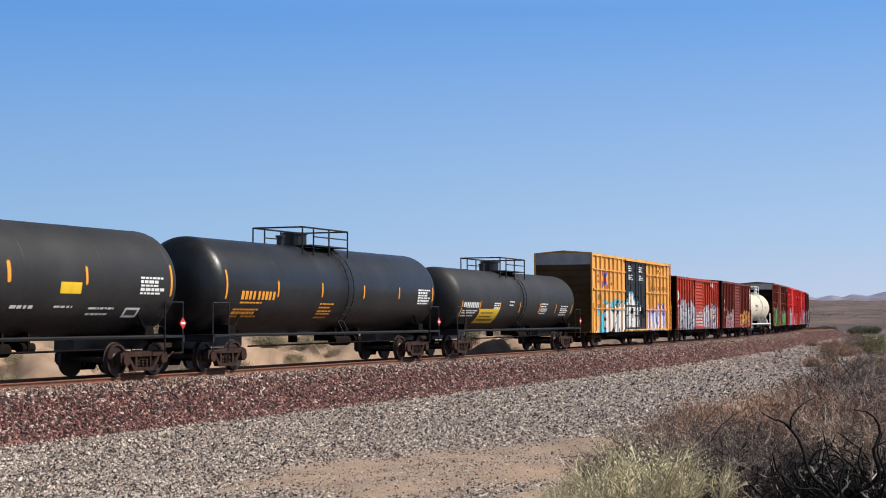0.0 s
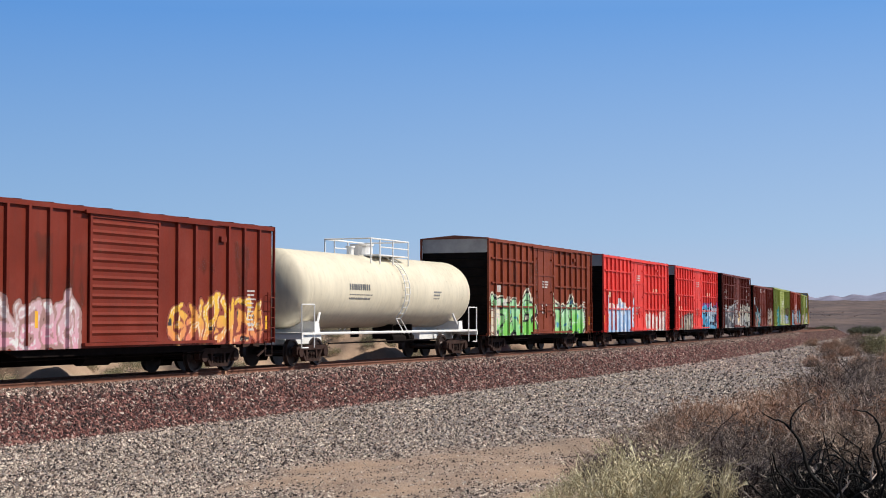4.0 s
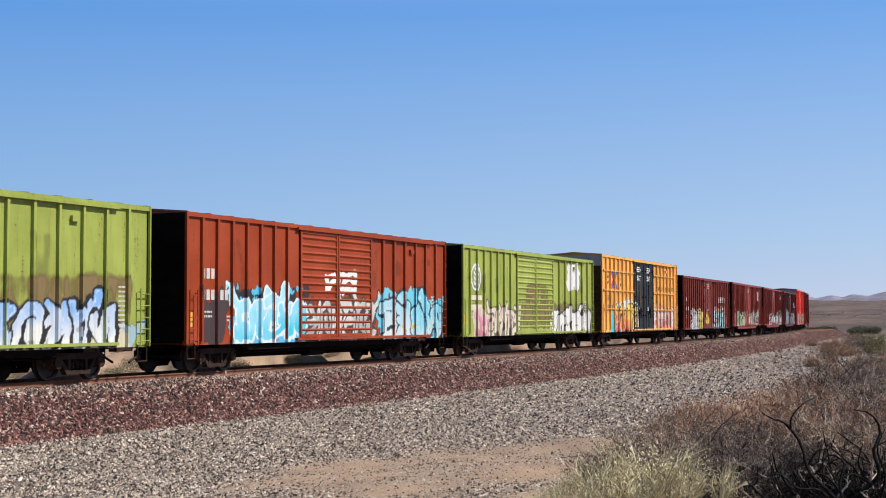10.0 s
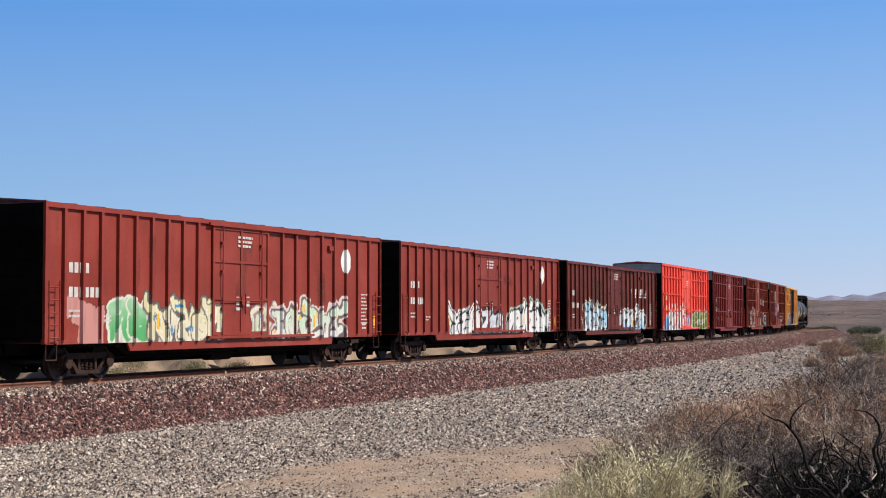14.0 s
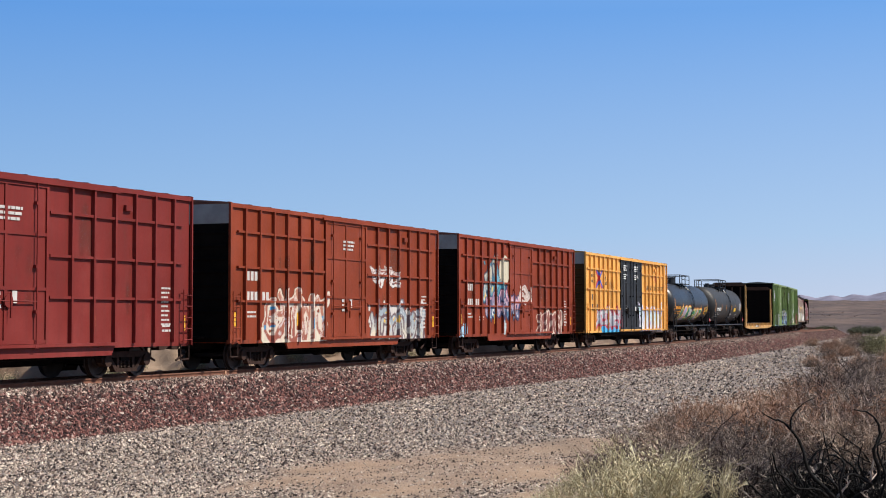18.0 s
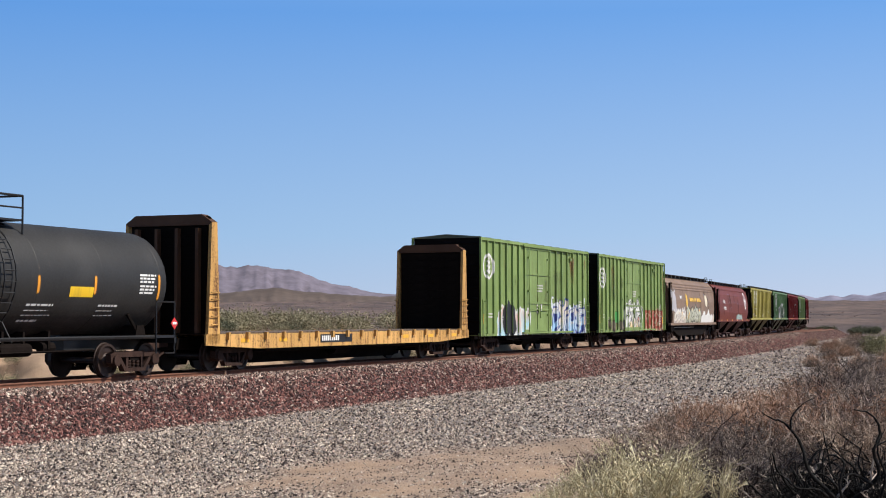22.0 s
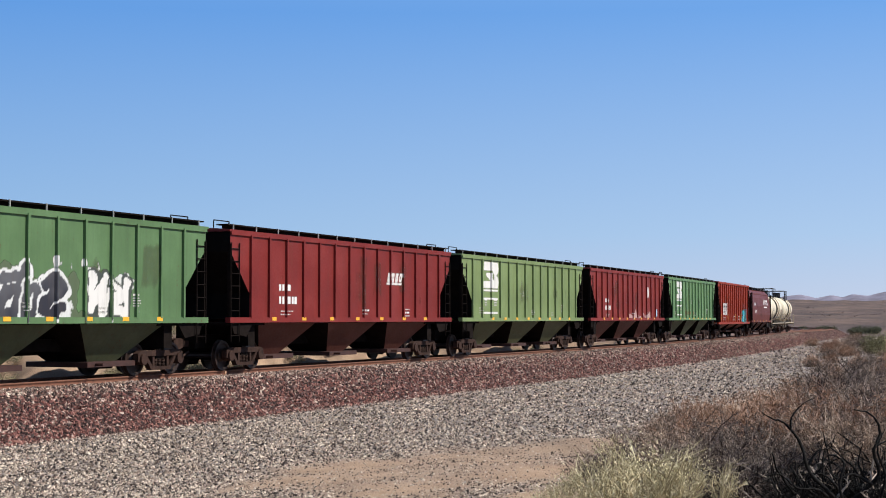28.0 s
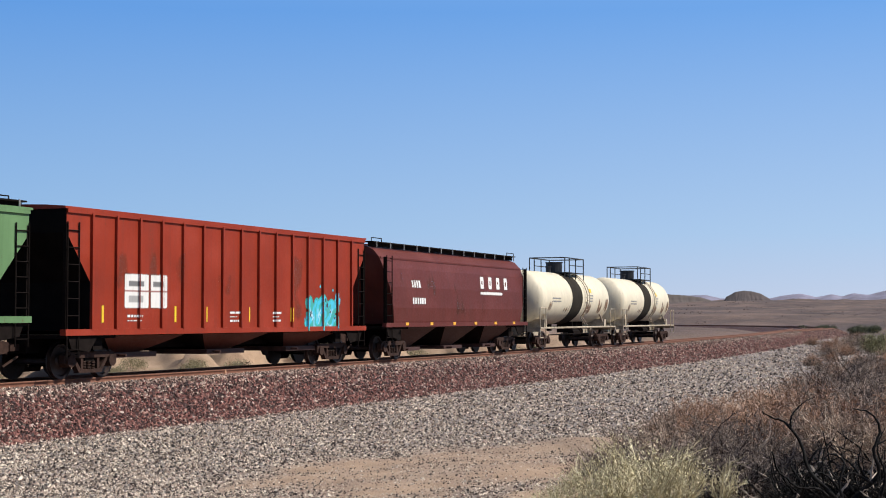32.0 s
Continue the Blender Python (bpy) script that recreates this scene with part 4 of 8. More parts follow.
                rod(bm, (mid + 0.12, y * (W + 0.13), z0 + 0.75), (mid + 0.12, y * (W + 0.13), z0 + 1.35), 0.03, 6)
                lathe(bm, 0, [(y * (W + 0.10), 0.16), (y * (W + 0.13), 0.16)], 12, (mid + 0.05, 0, z0 + 1.15))
                rod(bm, (a + 0.5, y * (W + 0.12), z0 + 1.15), (b - 0.5, y * (W + 0.12), z0 + 1.15), 0.018, 5)
                part("door_handle", bm, M["steel_dark"] if door_colour else dmat, dr)
        # door tracks
        ln = door_w * (1.0 if door.endswith("2") else 0.9)
        bm = bmesh.new()
        box(bm, d0 - 0.25, min(d1 + ln, h - 0.2), min(y * W, y * (W + 0.13)), max(y * W, y * (W + 0.13)), eave - 0.17, eave - 0.09)
        part("door_track", bm, mat, car)
        bm = bmesh.new()
        box(bm, d0 - 0.25, min(d1 + ln, h - 0.2), min(y * W, y * (W + 0.12)), max(y * W, y * (W + 0.12)), z0 + 0.03, z0 + 0.11)
        part("door_track", bm, mat if not trim else trim, car)
    bm = bmesh.new()
    x = d1 + (h - d1) * 0.52
    box(bm, x - 0.15, x + 0.15, -W - 0.09, -W, eave - 0.60, eave - 0.45)
    part("eave_bracket", bm, mat, car)
    # ladders, grab irons and steps
    for sgn in (-1, 1):
        a, b = sorted((sgn * (h - 0.08), sgn * (h - 0.50)))
        ladder(car, a, b, -W - 0.12, z0 - 0.02, z0 + 1.55, 5, mat)
        ladder(car, a, b, W + 0.12, z0 - 0.02, z0 + 1.55, 5, mat)
        for y in (-1, 1):
            bm = bmesh.new()
            rod(bm, (a, y * (W + 0.02), z0), (a, y * (W + 0.02), z0 - 0.42), 0.02, 5)
            rod(bm, (b, y * (W + 0.02), z0), (b, y * (W + 0.02), z0 - 0.42), 0.02, 5)
            rod(bm, (a, y * (W + 0.02), z0 - 0.42), (b, y * (W + 0.02), z0 - 0.42), 0.025, 5)
            part("stirrup_step", bm, M["truck"], car)
    bm = bmesh.new()
    lathe_at = -h - 0.12
    rod(bm, (lathe_at, 0.9, 2.6), (lathe_at + 0.04, 0.9, 2.6), 0.28, 16)
    box(bm, lathe_at - 0.05, -h + 0.06, 0.75, 1.05, 2.25, 2.4)
    part("brake_wheel", bm, M["steel_dark"], car)
    for sgn in (-1, 1):
        bm = bmesh.new()
        box(bm, min(sgn * h, sgn * (h + 0.35)), max(sgn * h, sgn * (h + 0.35)), -0.7, 0.7, 0.98, 1.04)
        part("crossover_platform", bm, M["steel_dark"], car)
    underbody(car, L, 0.95)
    add_gear(car, L, 2.45, h + 0.12)

    def depth(x):
        for q in xs:
            if abs(x - q) < rw:
                return W + rd
        if d0 < x < d1:
            return W + 0.045
        return W
    g = random.Random(int(s_mid))
    dirt = [(stain, dict(x0=q, x1=q + g.uniform(0.7, 1.8), z0=g.uniform(1.0, 3.4), z1=g.uniform(3.6, eave - 0.2), colour=tuple(c * 0.3 + d for c, d in zip(colour, (0.05, 0.035, 0.022))), seed=int(s_mid) + i, amount=0.12)) for i, q in enumerate(g.uniform(-h + 0.2, h - 2.2) for k in range(5))]
    painters = [(fn, dict(kw, z0=kw["z0"] + sill - 0.98)) if kw.get("z0", 9) < 1.15 else (fn, kw) for fn, kw in painters] + dirt
    if painters:
        lay(car, -h + 0.05, h - 0.05, z0 - 0.025, eave - 0.15, depth, painters, "colourful spray-painted graffiti lettering")
    for kind, args, material in marks:
        big = [q for q in args if q[3] - q[2] > 0.15]
        small = [q for q in args if q not in big]
        for q in [[q] for q in big] + ([small] if small else []):
            ob = bars(car, "lettering", q, -W - (0.05 if kind == "door" else 0.0) - 0.003, M[material] if isinstance(material, str) else material)
            if len(q) > 1:
                tagged(ob, kind="stuff")
    for x, z, hh in yellow:
        bm = bmesh.new()
        box(bm, x - 0.06, x + 0.06, -W - 0.006, -W + 0.002, z, z + hh)
        part("reflector", bm, M["yellow"], car, "yellow reflective strip")
    return car

# ---- tank cars ----
def tank_surface(r, cz, y_off=0.006):
    def f(X, Z):
        k = np.clip((Z - cz) / r, -0.999, 0.999)
        return np.stack([X, -np.sqrt(1 - k * k) * (r + y_off), cz + k * (r + y_off)], -1)
    return f


def tank_car(name, s_mid, pitch, L, r, cz, material, label, band=None, rail_h=0.58, dome=0.40, frame_mat=None, top_mat=None, strips=(), painters=(), marks=(), placard=True, deck_at=0.0, ladder_at=1.2, gloss_label=""):
    car = new_car(name, s_mid, label, "tank car", pitch - 4.6)
    h = L / 2
    fm = frame_mat or M["black"]
    tm = top_mat or fm
    bm = bmesh.new()
    # ellipsoidal heads and a plain barrel
    left = [(-h + r * 0.5 - r * 0.5 * math.sin(math.pi / 2 * i / 9), max(0.03, r * math.cos(math.pi / 2 * i / 9))) for i in range(9, -1, -1)]
    rings = left + [(q * (h - r * 0.5), r) for q in (-0.5, 0.0, 0.5)] + [(-x, q) for x, q in left[::-1]]
    seg = 40
    vs = [[bm.verts.new((x, q * math.cos(2 * math.pi * i / seg), cz + q * math.sin(2 * math.pi * i / seg))) for i in range(seg)] for x, q in rings]
    for a, b in zip(vs, vs[1:]):
        for i in range(seg):
            bm.faces.new((a[i], b[i], b[(i + 1) % seg], a[(i + 1) % seg]))
    bm.faces.new(vs[0])
    bm.faces.new(vs[-1][::-1])
    part("tank", bm, material, car, smooth=True)
    for x in [-h + 0.9 + (L - 1.8) * i / 5 for i in range(6)]:       # weld seams
        bm = bmesh.new()
        a = [[bm.verts.new((x + e, (r + g) * math.cos(2 * math.pi * i / seg), cz + (r + g) * math.sin(2 * math.pi * i / seg))) for i in range(seg)] for e, g in ((-0.02, 0.0), (0, 0.006), (0.02, 0.0))]
        for p, q in zip(a, a[1:]):
            for i in range(seg):
                bm.faces.new((p[i], q[i], q[(i + 1) % seg], p[(i + 1) % seg]))
        part("weld_seam", bm, material, car, smooth=True)
    if band:
        bm = bmesh.new()
        a = [[bm.verts.new((x, (r + 0.008) * math.cos(2 * math.pi * i / seg), cz + (r + 0.008) * math.sin(2 * math.pi * i / seg))) for i in range(seg)] for x in band]
        for i in range(seg):
            bm.faces.new((a[0][i], a[1][i], a[1][(i + 1) % seg], a[0][(i + 1) % seg]))
        part("painted_band", bm, M["soot_band"], car, "black band round the tank", smooth=True)
    top = cz + r
    # manway housing, valves and the railed platform
    bm = bmesh.new()
    rod(bm, (deck_at, 0, top - 0.1), (deck_at, 0, top + dome), 0.42, 18)
    rod(bm, (deck_at, 0, top + dome), (deck_at, 0, top + dome + 0.06), 0.46, 18)
    part("manway", bm, tm, car)
    bm = bmesh.new()
    rod(bm, (deck_at - 1.0, 0, top - 0.05), (deck_at - 1.0, 0, top + 0.25), 0.13, 10)
    rod(bm, (deck_at - 1.0, 0, top + 0.25), (deck_at - 1.0, 0, top + 0.32), 0.17, 10)
    part("safety_valve", bm, tm, car)
    bm = bmesh.new()
    box(bm, deck_at - 0.5, deck_at + 2.2, -0.95, -0.3, top - 0.03, top + 0.02)
    box(bm, deck_at - 0.5, deck_at + 2.2, 0.3, 0.95, top - 0.03, top + 0.02)
    part("platform_deck", bm, tm, car)
    for y in (-0.95, 0.95):
        bm = bmesh.new()
        a, b = deck_at - 1.2, deck_at + 2.2
        for x in (a, deck_at - 0.4, deck_at + 0.75, b):
            rod(bm, (x, y, top - 0.35), (x, y, top + rail_h), 0.028, 6)
        rod(bm, (a, y, top + rail_h), (b, y, top + rail_h), 0.03, 6)
        rod(bm, (deck_at - 0.4, y, top + rail_h * 0.5), (b, y, top + rail_h * 0.5), 0.022, 6)
        part("handrail", bm, tm, car)
    bm = bmesh.new()
    for x in (deck_at - 1.2, deck_at + 2.2):
        rod(bm, (x, -0.95, top + rail_h), (x, 0.95, top + rail_h), 0.028, 6)
    part("cross_rail", bm, tm, car)
    # curved side ladders
    for y in (-1, 1):
        bm = bmesh.new()
        for x in (ladder_at, ladder_at + 0.42):
            prev = None
            for i in range(9):
                a = radians(68 - i * 14)
                p = (x, y * (r + 0.10) * math.cos(a), cz + (r + 0.10) * math.sin(a))
                if prev:
                    rod(bm, prev, p, 0.022, 5)
                prev = p
            rod(bm, prev, (x, y * 1.42, 1.0), 0.022, 5)
        for i in range(12):
            a = radians(66 - i * 10)
            rod(bm, (ladder_at, y * (r + 0.10) * math.cos(a), cz + (r + 0.10) * math.sin(a)), (ladder_at + 0.42, y * (r + 0.10) * math.cos(a), cz + (r + 0.10) * math.sin(a)), 0.016, 5)
        part("side_ladder", bm, fm, car)
    # stub sills, saddles, end decks and handrails
    e = pitch / 2 - 0.85
    for sgn in (-1, 1):
        bm = bmesh.new()
        box(bm, min(sgn * e, sgn * (e - 3.6)), max(sgn * e, sgn * (e - 3.6)), -0.32, 0.32, 0.72, 1.12)
        part("stub_sill", bm, fm, car)
        bm = bmesh.new()
        x = sgn * (pitch / 2 - 2.3)
        prism(bm, [(x - 0.25, 1.05), (x + 0.25, 1.05), (x + 0.16, cz - r * 0.82), (x - 0.16, cz - r * 0.82)], -1.25, 1.25)
        for y in (-1, 1):
            rod(bm, (x, y * 1.2, 1.1), (x - sgn * 0.5, y * r * 0.8, cz - r * 0.6), 0.05, 6)
        part("saddle", bm, M["steel_dark"] if frame_mat is None else fm, car)
        bm = bmesh.new()
        box(bm, min(sgn * e, sgn * (e - 1.0)), max(sgn * e, sgn * (e - 1.0)), -1.45, 1.45, 1.05, 1.12)
        box(bm, min(sgn * e, sgn * (e - 0.1)), max(sgn * e, sgn * (e - 0.1)), -1.45, 1.45, 0.9, 1.12)
        part("end_deck", bm, fm, car)
        for y in (-1.42, 1.42):
            bm = bmesh.new()
            for q in (e - 0.05, e - 0.95):
                rod(bm, (sgn * q, y, 0.62), (sgn * q, y, 2.05), 0.024, 5)
            rod(bm, (sgn * (e - 0.05), y, 2.05), (sgn * (e - 0.95), y, 2.05), 0.024, 5)
            rod(bm, (sgn * (e - 0.05), y, 0.62), (sgn * (e - 0.5), y, 0.62), 0.024, 5)
            part("end_handrail", bm, fm, car)
    for y in (-1.38, 1.38):
        bm = bmesh.new()
        rod(bm, (-e + 0.9, y, 1.08), (e - 0.9, y, 1.08), 0.05, 6)
        part("running_rail", bm, fm, car)
    bm = bmesh.new()
    rod(bm, (-1.0, 0, cz - r - 0.35), (-1.0, 0, cz - r + 0.1), 0.16, 10)
    rod(bm, (-e + 3, -0.9, 0.72), (e - 3, -0.85, 0.75), 0.03, 5)
    rod(bm, (0.6, -0.7, 0.8), (1.8, -0.7, 0.8), 0.17, 10)
    rod(bm, (2.4, -0.6, 0.85), (2.9, -0.6, 0.85), 0.13, 10)
    for x in (0.8, 1.6, 2.6):
        box(bm, x - 0.04, x + 0.04, -0.75, 0.1, 0.8, cz - r + 0.12)
    part("outlet_and_brake_gear", bm, M["steel_dark"], car)
    if placard:
        bm = bmesh.new()
        x = e - 0.12
        prism(bm, [(x - 0.17, 1.45), (x, 1.28), (x + 0.17, 1.45), (x, 1.62)], -1.47, -1.45)
        pl = part("placard", bm, M["placard_red"], car, "red diamond-shaped hazard placard")
        bm = bmesh.new()
        prism(bm, [(x - 0.10, 1.42), (x + 0.10, 1.42), (x + 0.10, 1.49), (x - 0.10, 1.49)], -1.476, -1.465)
        part("placard_band", bm, M["white"], pl)
    add_gear(car, pitch, 2.3, pitch / 2 - 0.78)
    surf = tank_surface(r, cz)
    for x, z, hh, mk in strips:
        ps = [(plain_fill, dict(x0=x - 0.06, x1=x + 0.06, z0=z, z1=z + hh, colour=mk))]
        skin(car, x - 0.1, x + 0.1, z - 0.05, z + hh + 0.05, None, ps, 0.04, "reflector", "reflective strip", surf)
    if painters:
        lay(car, -h + 0.8, h - 0.8, cz - r * 0.75, cz + r * 0.75, None, painters, "colourful spray-painted graffiti on the tank", surf)
    if marks:
        x0, x1 = min(m[0] for m in marks), max(m[1] for m in marks)
        ps = [(plain_fill, dict(x0=m[0], x1=m[1], z0=m[2], z1=m[3], colour=m[4])) for m in marks]
        skin(car, x0 - 0.05, x1 + 0.05, min(m[2] for m in marks) - 0.05, max(m[3] for m in marks) + 0.05, None, ps, 0.03, "lettering", "stencilled lettering", surf)
    return car


def plain_fill(rgb, alpha, X, Z, x0, x1, z0, z1, colour):
    m = (X > x0) & (X < x1) & (Z > z0) & (Z < z1)
    rgb[m], alpha[m] = colour, 1


# ---- covered hoppers ----
def hopper(name, s_mid, L, colour, label, top=4.22, low=1.58, ribs=14, round_side=False, bays=3, walkway=True, painters=(), marks=(), reflectors=(), cut=1.15, stripes=False, bay_low=0.42, roof_colour=None, cut_z=2.35, logo=None):
    car = new_car(name, s_mid, label, "hopper car", L - 3.5)
    h, W = L / 2, 1.50
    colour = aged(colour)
    mat = paint(name + "_paint", colour, wear=0.45)
    grimy = paint(name + "_grime", tuple(c * 0.36 + d for c, d in zip(colour, (0.045, 0.028, 0.018))), wear=0.6)
    e = h - 0.12
    if not round_side:
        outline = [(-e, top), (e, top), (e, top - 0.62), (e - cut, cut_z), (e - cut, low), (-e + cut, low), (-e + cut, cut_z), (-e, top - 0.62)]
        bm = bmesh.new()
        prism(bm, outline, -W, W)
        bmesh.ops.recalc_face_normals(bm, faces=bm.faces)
        # End and slope faces get the shade colour, sides the body paint.
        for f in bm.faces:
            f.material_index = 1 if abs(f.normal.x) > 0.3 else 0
        part("body", bm, mat, car).data.materials.append(M["end_shade"])
    else:
        # bulging side sheets
        sec = [(0.0, top + 0.12), (0.55, top + 0.06), (0.95, top - 0.10), (1.22, top - 0.38), (1.38, top - 0.8), (1.50, top - 1.5), (1.53, low + 0.6), (1.48, low + 0.1), (1.46, low)]
        sec = [(-y, z) for y, z in sec[:0:-1]] + sec
        bm = bmesh.new()
        cols = []
        for i in range(25):
            x = -e + 2 * e * i / 24
            cols.append(x)
        vs = []
        for x in cols:
            row = []
            for y, z in sec:
                k = max(0.0, min(1.0, (z - low) / (top - low)))
                inset = cut * max(0.0, 1 - k * 1.35) ** 0.8
                lim = e - inset
                row.append(bm.verts.new((max(-lim, min(lim, x)), y, z)))
            vs.append(row)
        for a, b in zip(vs, vs[1:]):
            for i in range(len(sec) - 1):
                bm.faces.new((a[i], b[i], b[i + 1], a[i + 1]))
        bm.faces.new(vs[0])
        bm.faces.new(vs[-1][::-1])
        for i in (0, -1):
            pass
        bmesh.ops.remove_doubles(bm, verts=bm.verts, dist=0.0005)
        part("body", bm, mat, car, smooth=False)
        for y in (-1, 1):                                       # longitudinal seams under the eave
            for z in ((top - 0.42, top - 0.62, top - 0.78) if stripes else (top - 0.42,)):
                yy = float(np.interp(-z, [-q[1] for q in sec[len(sec) // 2:]], [q[0] for q in sec[len(sec) // 2:]]))
                bm = bmesh.new()
                box(bm, -e + 0.05, e - 0.05, min(y * (yy - 0.02), y * (yy + 0.035)), max(y * (yy - 0.02), y * (yy + 0.035)), z - 0.03, z + 0.03)
                part("side_seam", bm, mat, car)
    if not round_side:
        rmat = mat if roof_colour is None else paint(name + "_roof_paint", roof_colour, wear=0.4)
        bm = bmesh.new()
        prof = [(-W - 0.04, top - 0.02), (-W - 0.04, top + 0.04), (-0.9, top + 0.09), (0, top + 0.12), (0.9, top + 0.09), (W + 0.04, top + 0.04), (W + 0.04, top - 0.02)]
        a = [bm.verts.new((-h + 0.02, y, z)) for y, z in prof]
        b = [bm.verts.new((h - 0.02, y, z)) for y, z in prof]
        for i in range(len(prof)):
            j = (i + 1) % len(prof)
            bm.faces.new((a[i], a[j], b[j], b[i]))
        bm.faces.new(a)
        bm.faces.new(b[::-1])
        part("roof", bm, rmat, car)

        def rib():
            bm = bmesh.new()
            w, d = 0.05, 0.075
            p = [(-w, 0), (-w * 0.8, -d), (w * 0.8, -d), (w, 0)]
            a = [bm.verts.new((x, y, low + 0.02)) for x, y in p]
            b = [bm.verts.new((x, y, top - 0.08)) for x, y in p]
            for i in range(3):
                bm.faces.new((a[i], a[i + 1], b[i + 1], b[i]))
            bm.faces.new(a)
            bm.faces.new(b[::-1])
            return mesh_of("rib", bm, mat)
        rm = rib()
        xs = [-e + cut + 0.05 + (2 * e - 2 * cut - 0.1) * i / (ribs - 1) for i in range(ribs)]
        for x in xs:
            part("rib", rm, None, car, "", (x, -W, 0))
            o = part("rib", rm, None, car)
            o.matrix_basis = pose(-x, W, 0, 0, 0, 180)
    else:
        xs = []
    for y in (-1, 1):
        bm = bmesh.new()
        box(bm, -h + 0.05, h - 0.05, min(y * (W - 0.12), y * (W + 0.06)), max(y * (W - 0.12), y * (W + 0.06)), low - 0.12, low + 0.04)
        part("side_sill", bm, mat, car)
        if not round_side:
            bm = bmesh.new()
            box(bm, -e, e, min(y * (W - 0.02), y * (W + 0.05)), max(y * (W - 0.02), y * (W + 0.05)), top - 0.12, top + 0.02)
            part("top_chord", bm, mat, car)
    # discharge bays
    span = 2 * e - 2 * cut - 0.6
    for i in range(bays):
        c = -span / 2 + span * (i + 0.5) / bays
        w = span / bays / 2
        bm = bmesh.new()
        t, b = low - 0.14, bay_low
        p = [(c - w * 0.80, t), (c + w * 0.80, t), (c + w * 0.26, b), (c - w * 0.26, b)]
        a = [bm.verts.new((x, -W + (0.12 if z > 1 else 0.85), z)) for x, z in p]
        d = [bm.verts.new((x, W - (0.12 if z > 1 else 0.85), z)) for x, z in p]
        for k in range(4):
            bm.faces.new((a[k], d[k], d[(k + 1) % 4], a[(k + 1) % 4]))
        bm.faces.new(a)
        bm.faces.new(d[::-1])
        bmesh.ops.recalc_face_normals(bm, faces=bm.faces)
        # Bay slopes are near black: their shade is put into the colour.
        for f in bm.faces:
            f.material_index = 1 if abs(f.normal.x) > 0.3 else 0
        bay = part("discharge_bay", bm, grimy, car, "discharge bay brown with brake dust")
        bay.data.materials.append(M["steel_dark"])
        bm = bmesh.new()
        box(bm, c - w * 0.45, c + w * 0.45, -1.0, 1.0, b - 0.12, b + 0.02)
        rod(bm, (c - w * 0.3, -1.25, b - 0.05), (c - w * 0.3, 1.25, b - 0.05), 0.04, 6)
        part("outlet_gate", bm, M["gate"], bay)
    # ends: slope sheet posts, ladders and platforms
    for sgn in (-1, 1):
        for y in (-W + 0.04, W - 0.04):
            bm = bmesh.new()
            box(bm, min(sgn * (h - 0.10), sgn * (h - 0.2)), max(sgn * (h - 0.10), sgn * (h - 0.2)), y - 0.05, y + 0.05, low - 0.1, top - 0.4)
            part("end_post", bm, M["steel_dark"], car)
        a, b = sorted((sgn * (h - 0.14), sgn * (h - 0.62)))
        ladder(car, a, b, -W - 0.03, low - 0.7, top - 0.35, 8, M["steel_dark"])
        ladder(car, a, b, W + 0.03, low - 0.7, top - 0.35, 8, mat)
        bm = bmesh.new()
        box(bm, min(sgn * (h - 0.05), sgn * (h - 2.4)), max(sgn * (h - 0.05), sgn * (h - 2.4)), -W + 0.1, W - 0.1, low - 0.2, low - 0.1)
        prism(bm, [(sgn * (h - 0.25), low - 0.15), (sgn * (h - 1.5), low - 0.15), (sgn * (h - 1.15), low - 0.55), (sgn * (h - 0.4), low - 0.45)], -W + 0.02, -W + 0.06)
        box(bm, min(sgn * (h - 0.1), sgn * (h - 2.6)), max(sgn * (h - 0.1), sgn * (h - 2.6)), -0.3, 0.3, 0.68, 1.1)
        for q in (h - 1.75,):
            box(bm, sgn * q - 0.2, sgn * q + 0.2, -1.3, 1.3, 0.75, low - 0.18)
        part("end_platform", bm, M["steel_dark"], car)
    if walkway:
        zt = top + (0.08 if not round_side else 0.06)
        out = 1.42 if not round_side else 0.98
        for y in (-out, out - 0.4):
            bm = bmesh.new()
            box(bm, -h + 0.1, h - 0.1, y, y + 0.4, zt + 0.09, zt + 0.13)
            part("running_board", bm, M["steel_dark"], car)
            # Dark strip in place of the shadow under the overhanging board.
            bm = bmesh.new()
            box(bm, -h + 0.1, h - 0.1, y + 0.16, y + 0.2, zt - 0.06, zt + 0.09)
            part("walkway_shade_strip", bm, M["steel_dark"], car)
        for i in range(13):
            x = -h + 0.4 + (L - 0.8) * i / 12
            bm = bmesh.new()
            box(bm, x - 0.02, x + 0.02, -out - 0.03, -out, zt - 0.1, zt + 0.14)
            part("walkway_bracket", bm, M["bracket"], car)
        for i in range(10):
            x = -h + 1.4 + (L - 2.8) * i / 9
            bm = bmesh.new()
            rod(bm, (x, 0, zt - 0.05), (x, 0, zt + 0.08), 0.32, 10)
            part("hatch", bm, mat, car)
        for sgn in (-1, 1):
            bm = bmesh.new()
            x = sgn * (h - 0.15)
            rod(bm, (x, -0.9, zt), (x, -0.9, zt + 0.26), 0.018, 5)
            rod(bm, (x - sgn * 0.9, -0.9, zt), (x - sgn * 0.9, -0.9, zt + 0.26), 0.018, 5)
            rod(bm, (x, -0.9, zt + 0.26), (x - sgn * 0.9, -0.9, zt + 0.26), 0.018, 5)
            part("roof_grab_iron", bm, M["steel_dark"], car)
    bm = bmesh.new()
    box(bm, -h + 0.3, h - 0.3, -0.18, 0.18, 0.72, 1.05)
    part("centre_sill", bm, M["steel_dark"], car)
    # One near-black wall behind the bays, on the far side only.
    bm = bmesh.new()
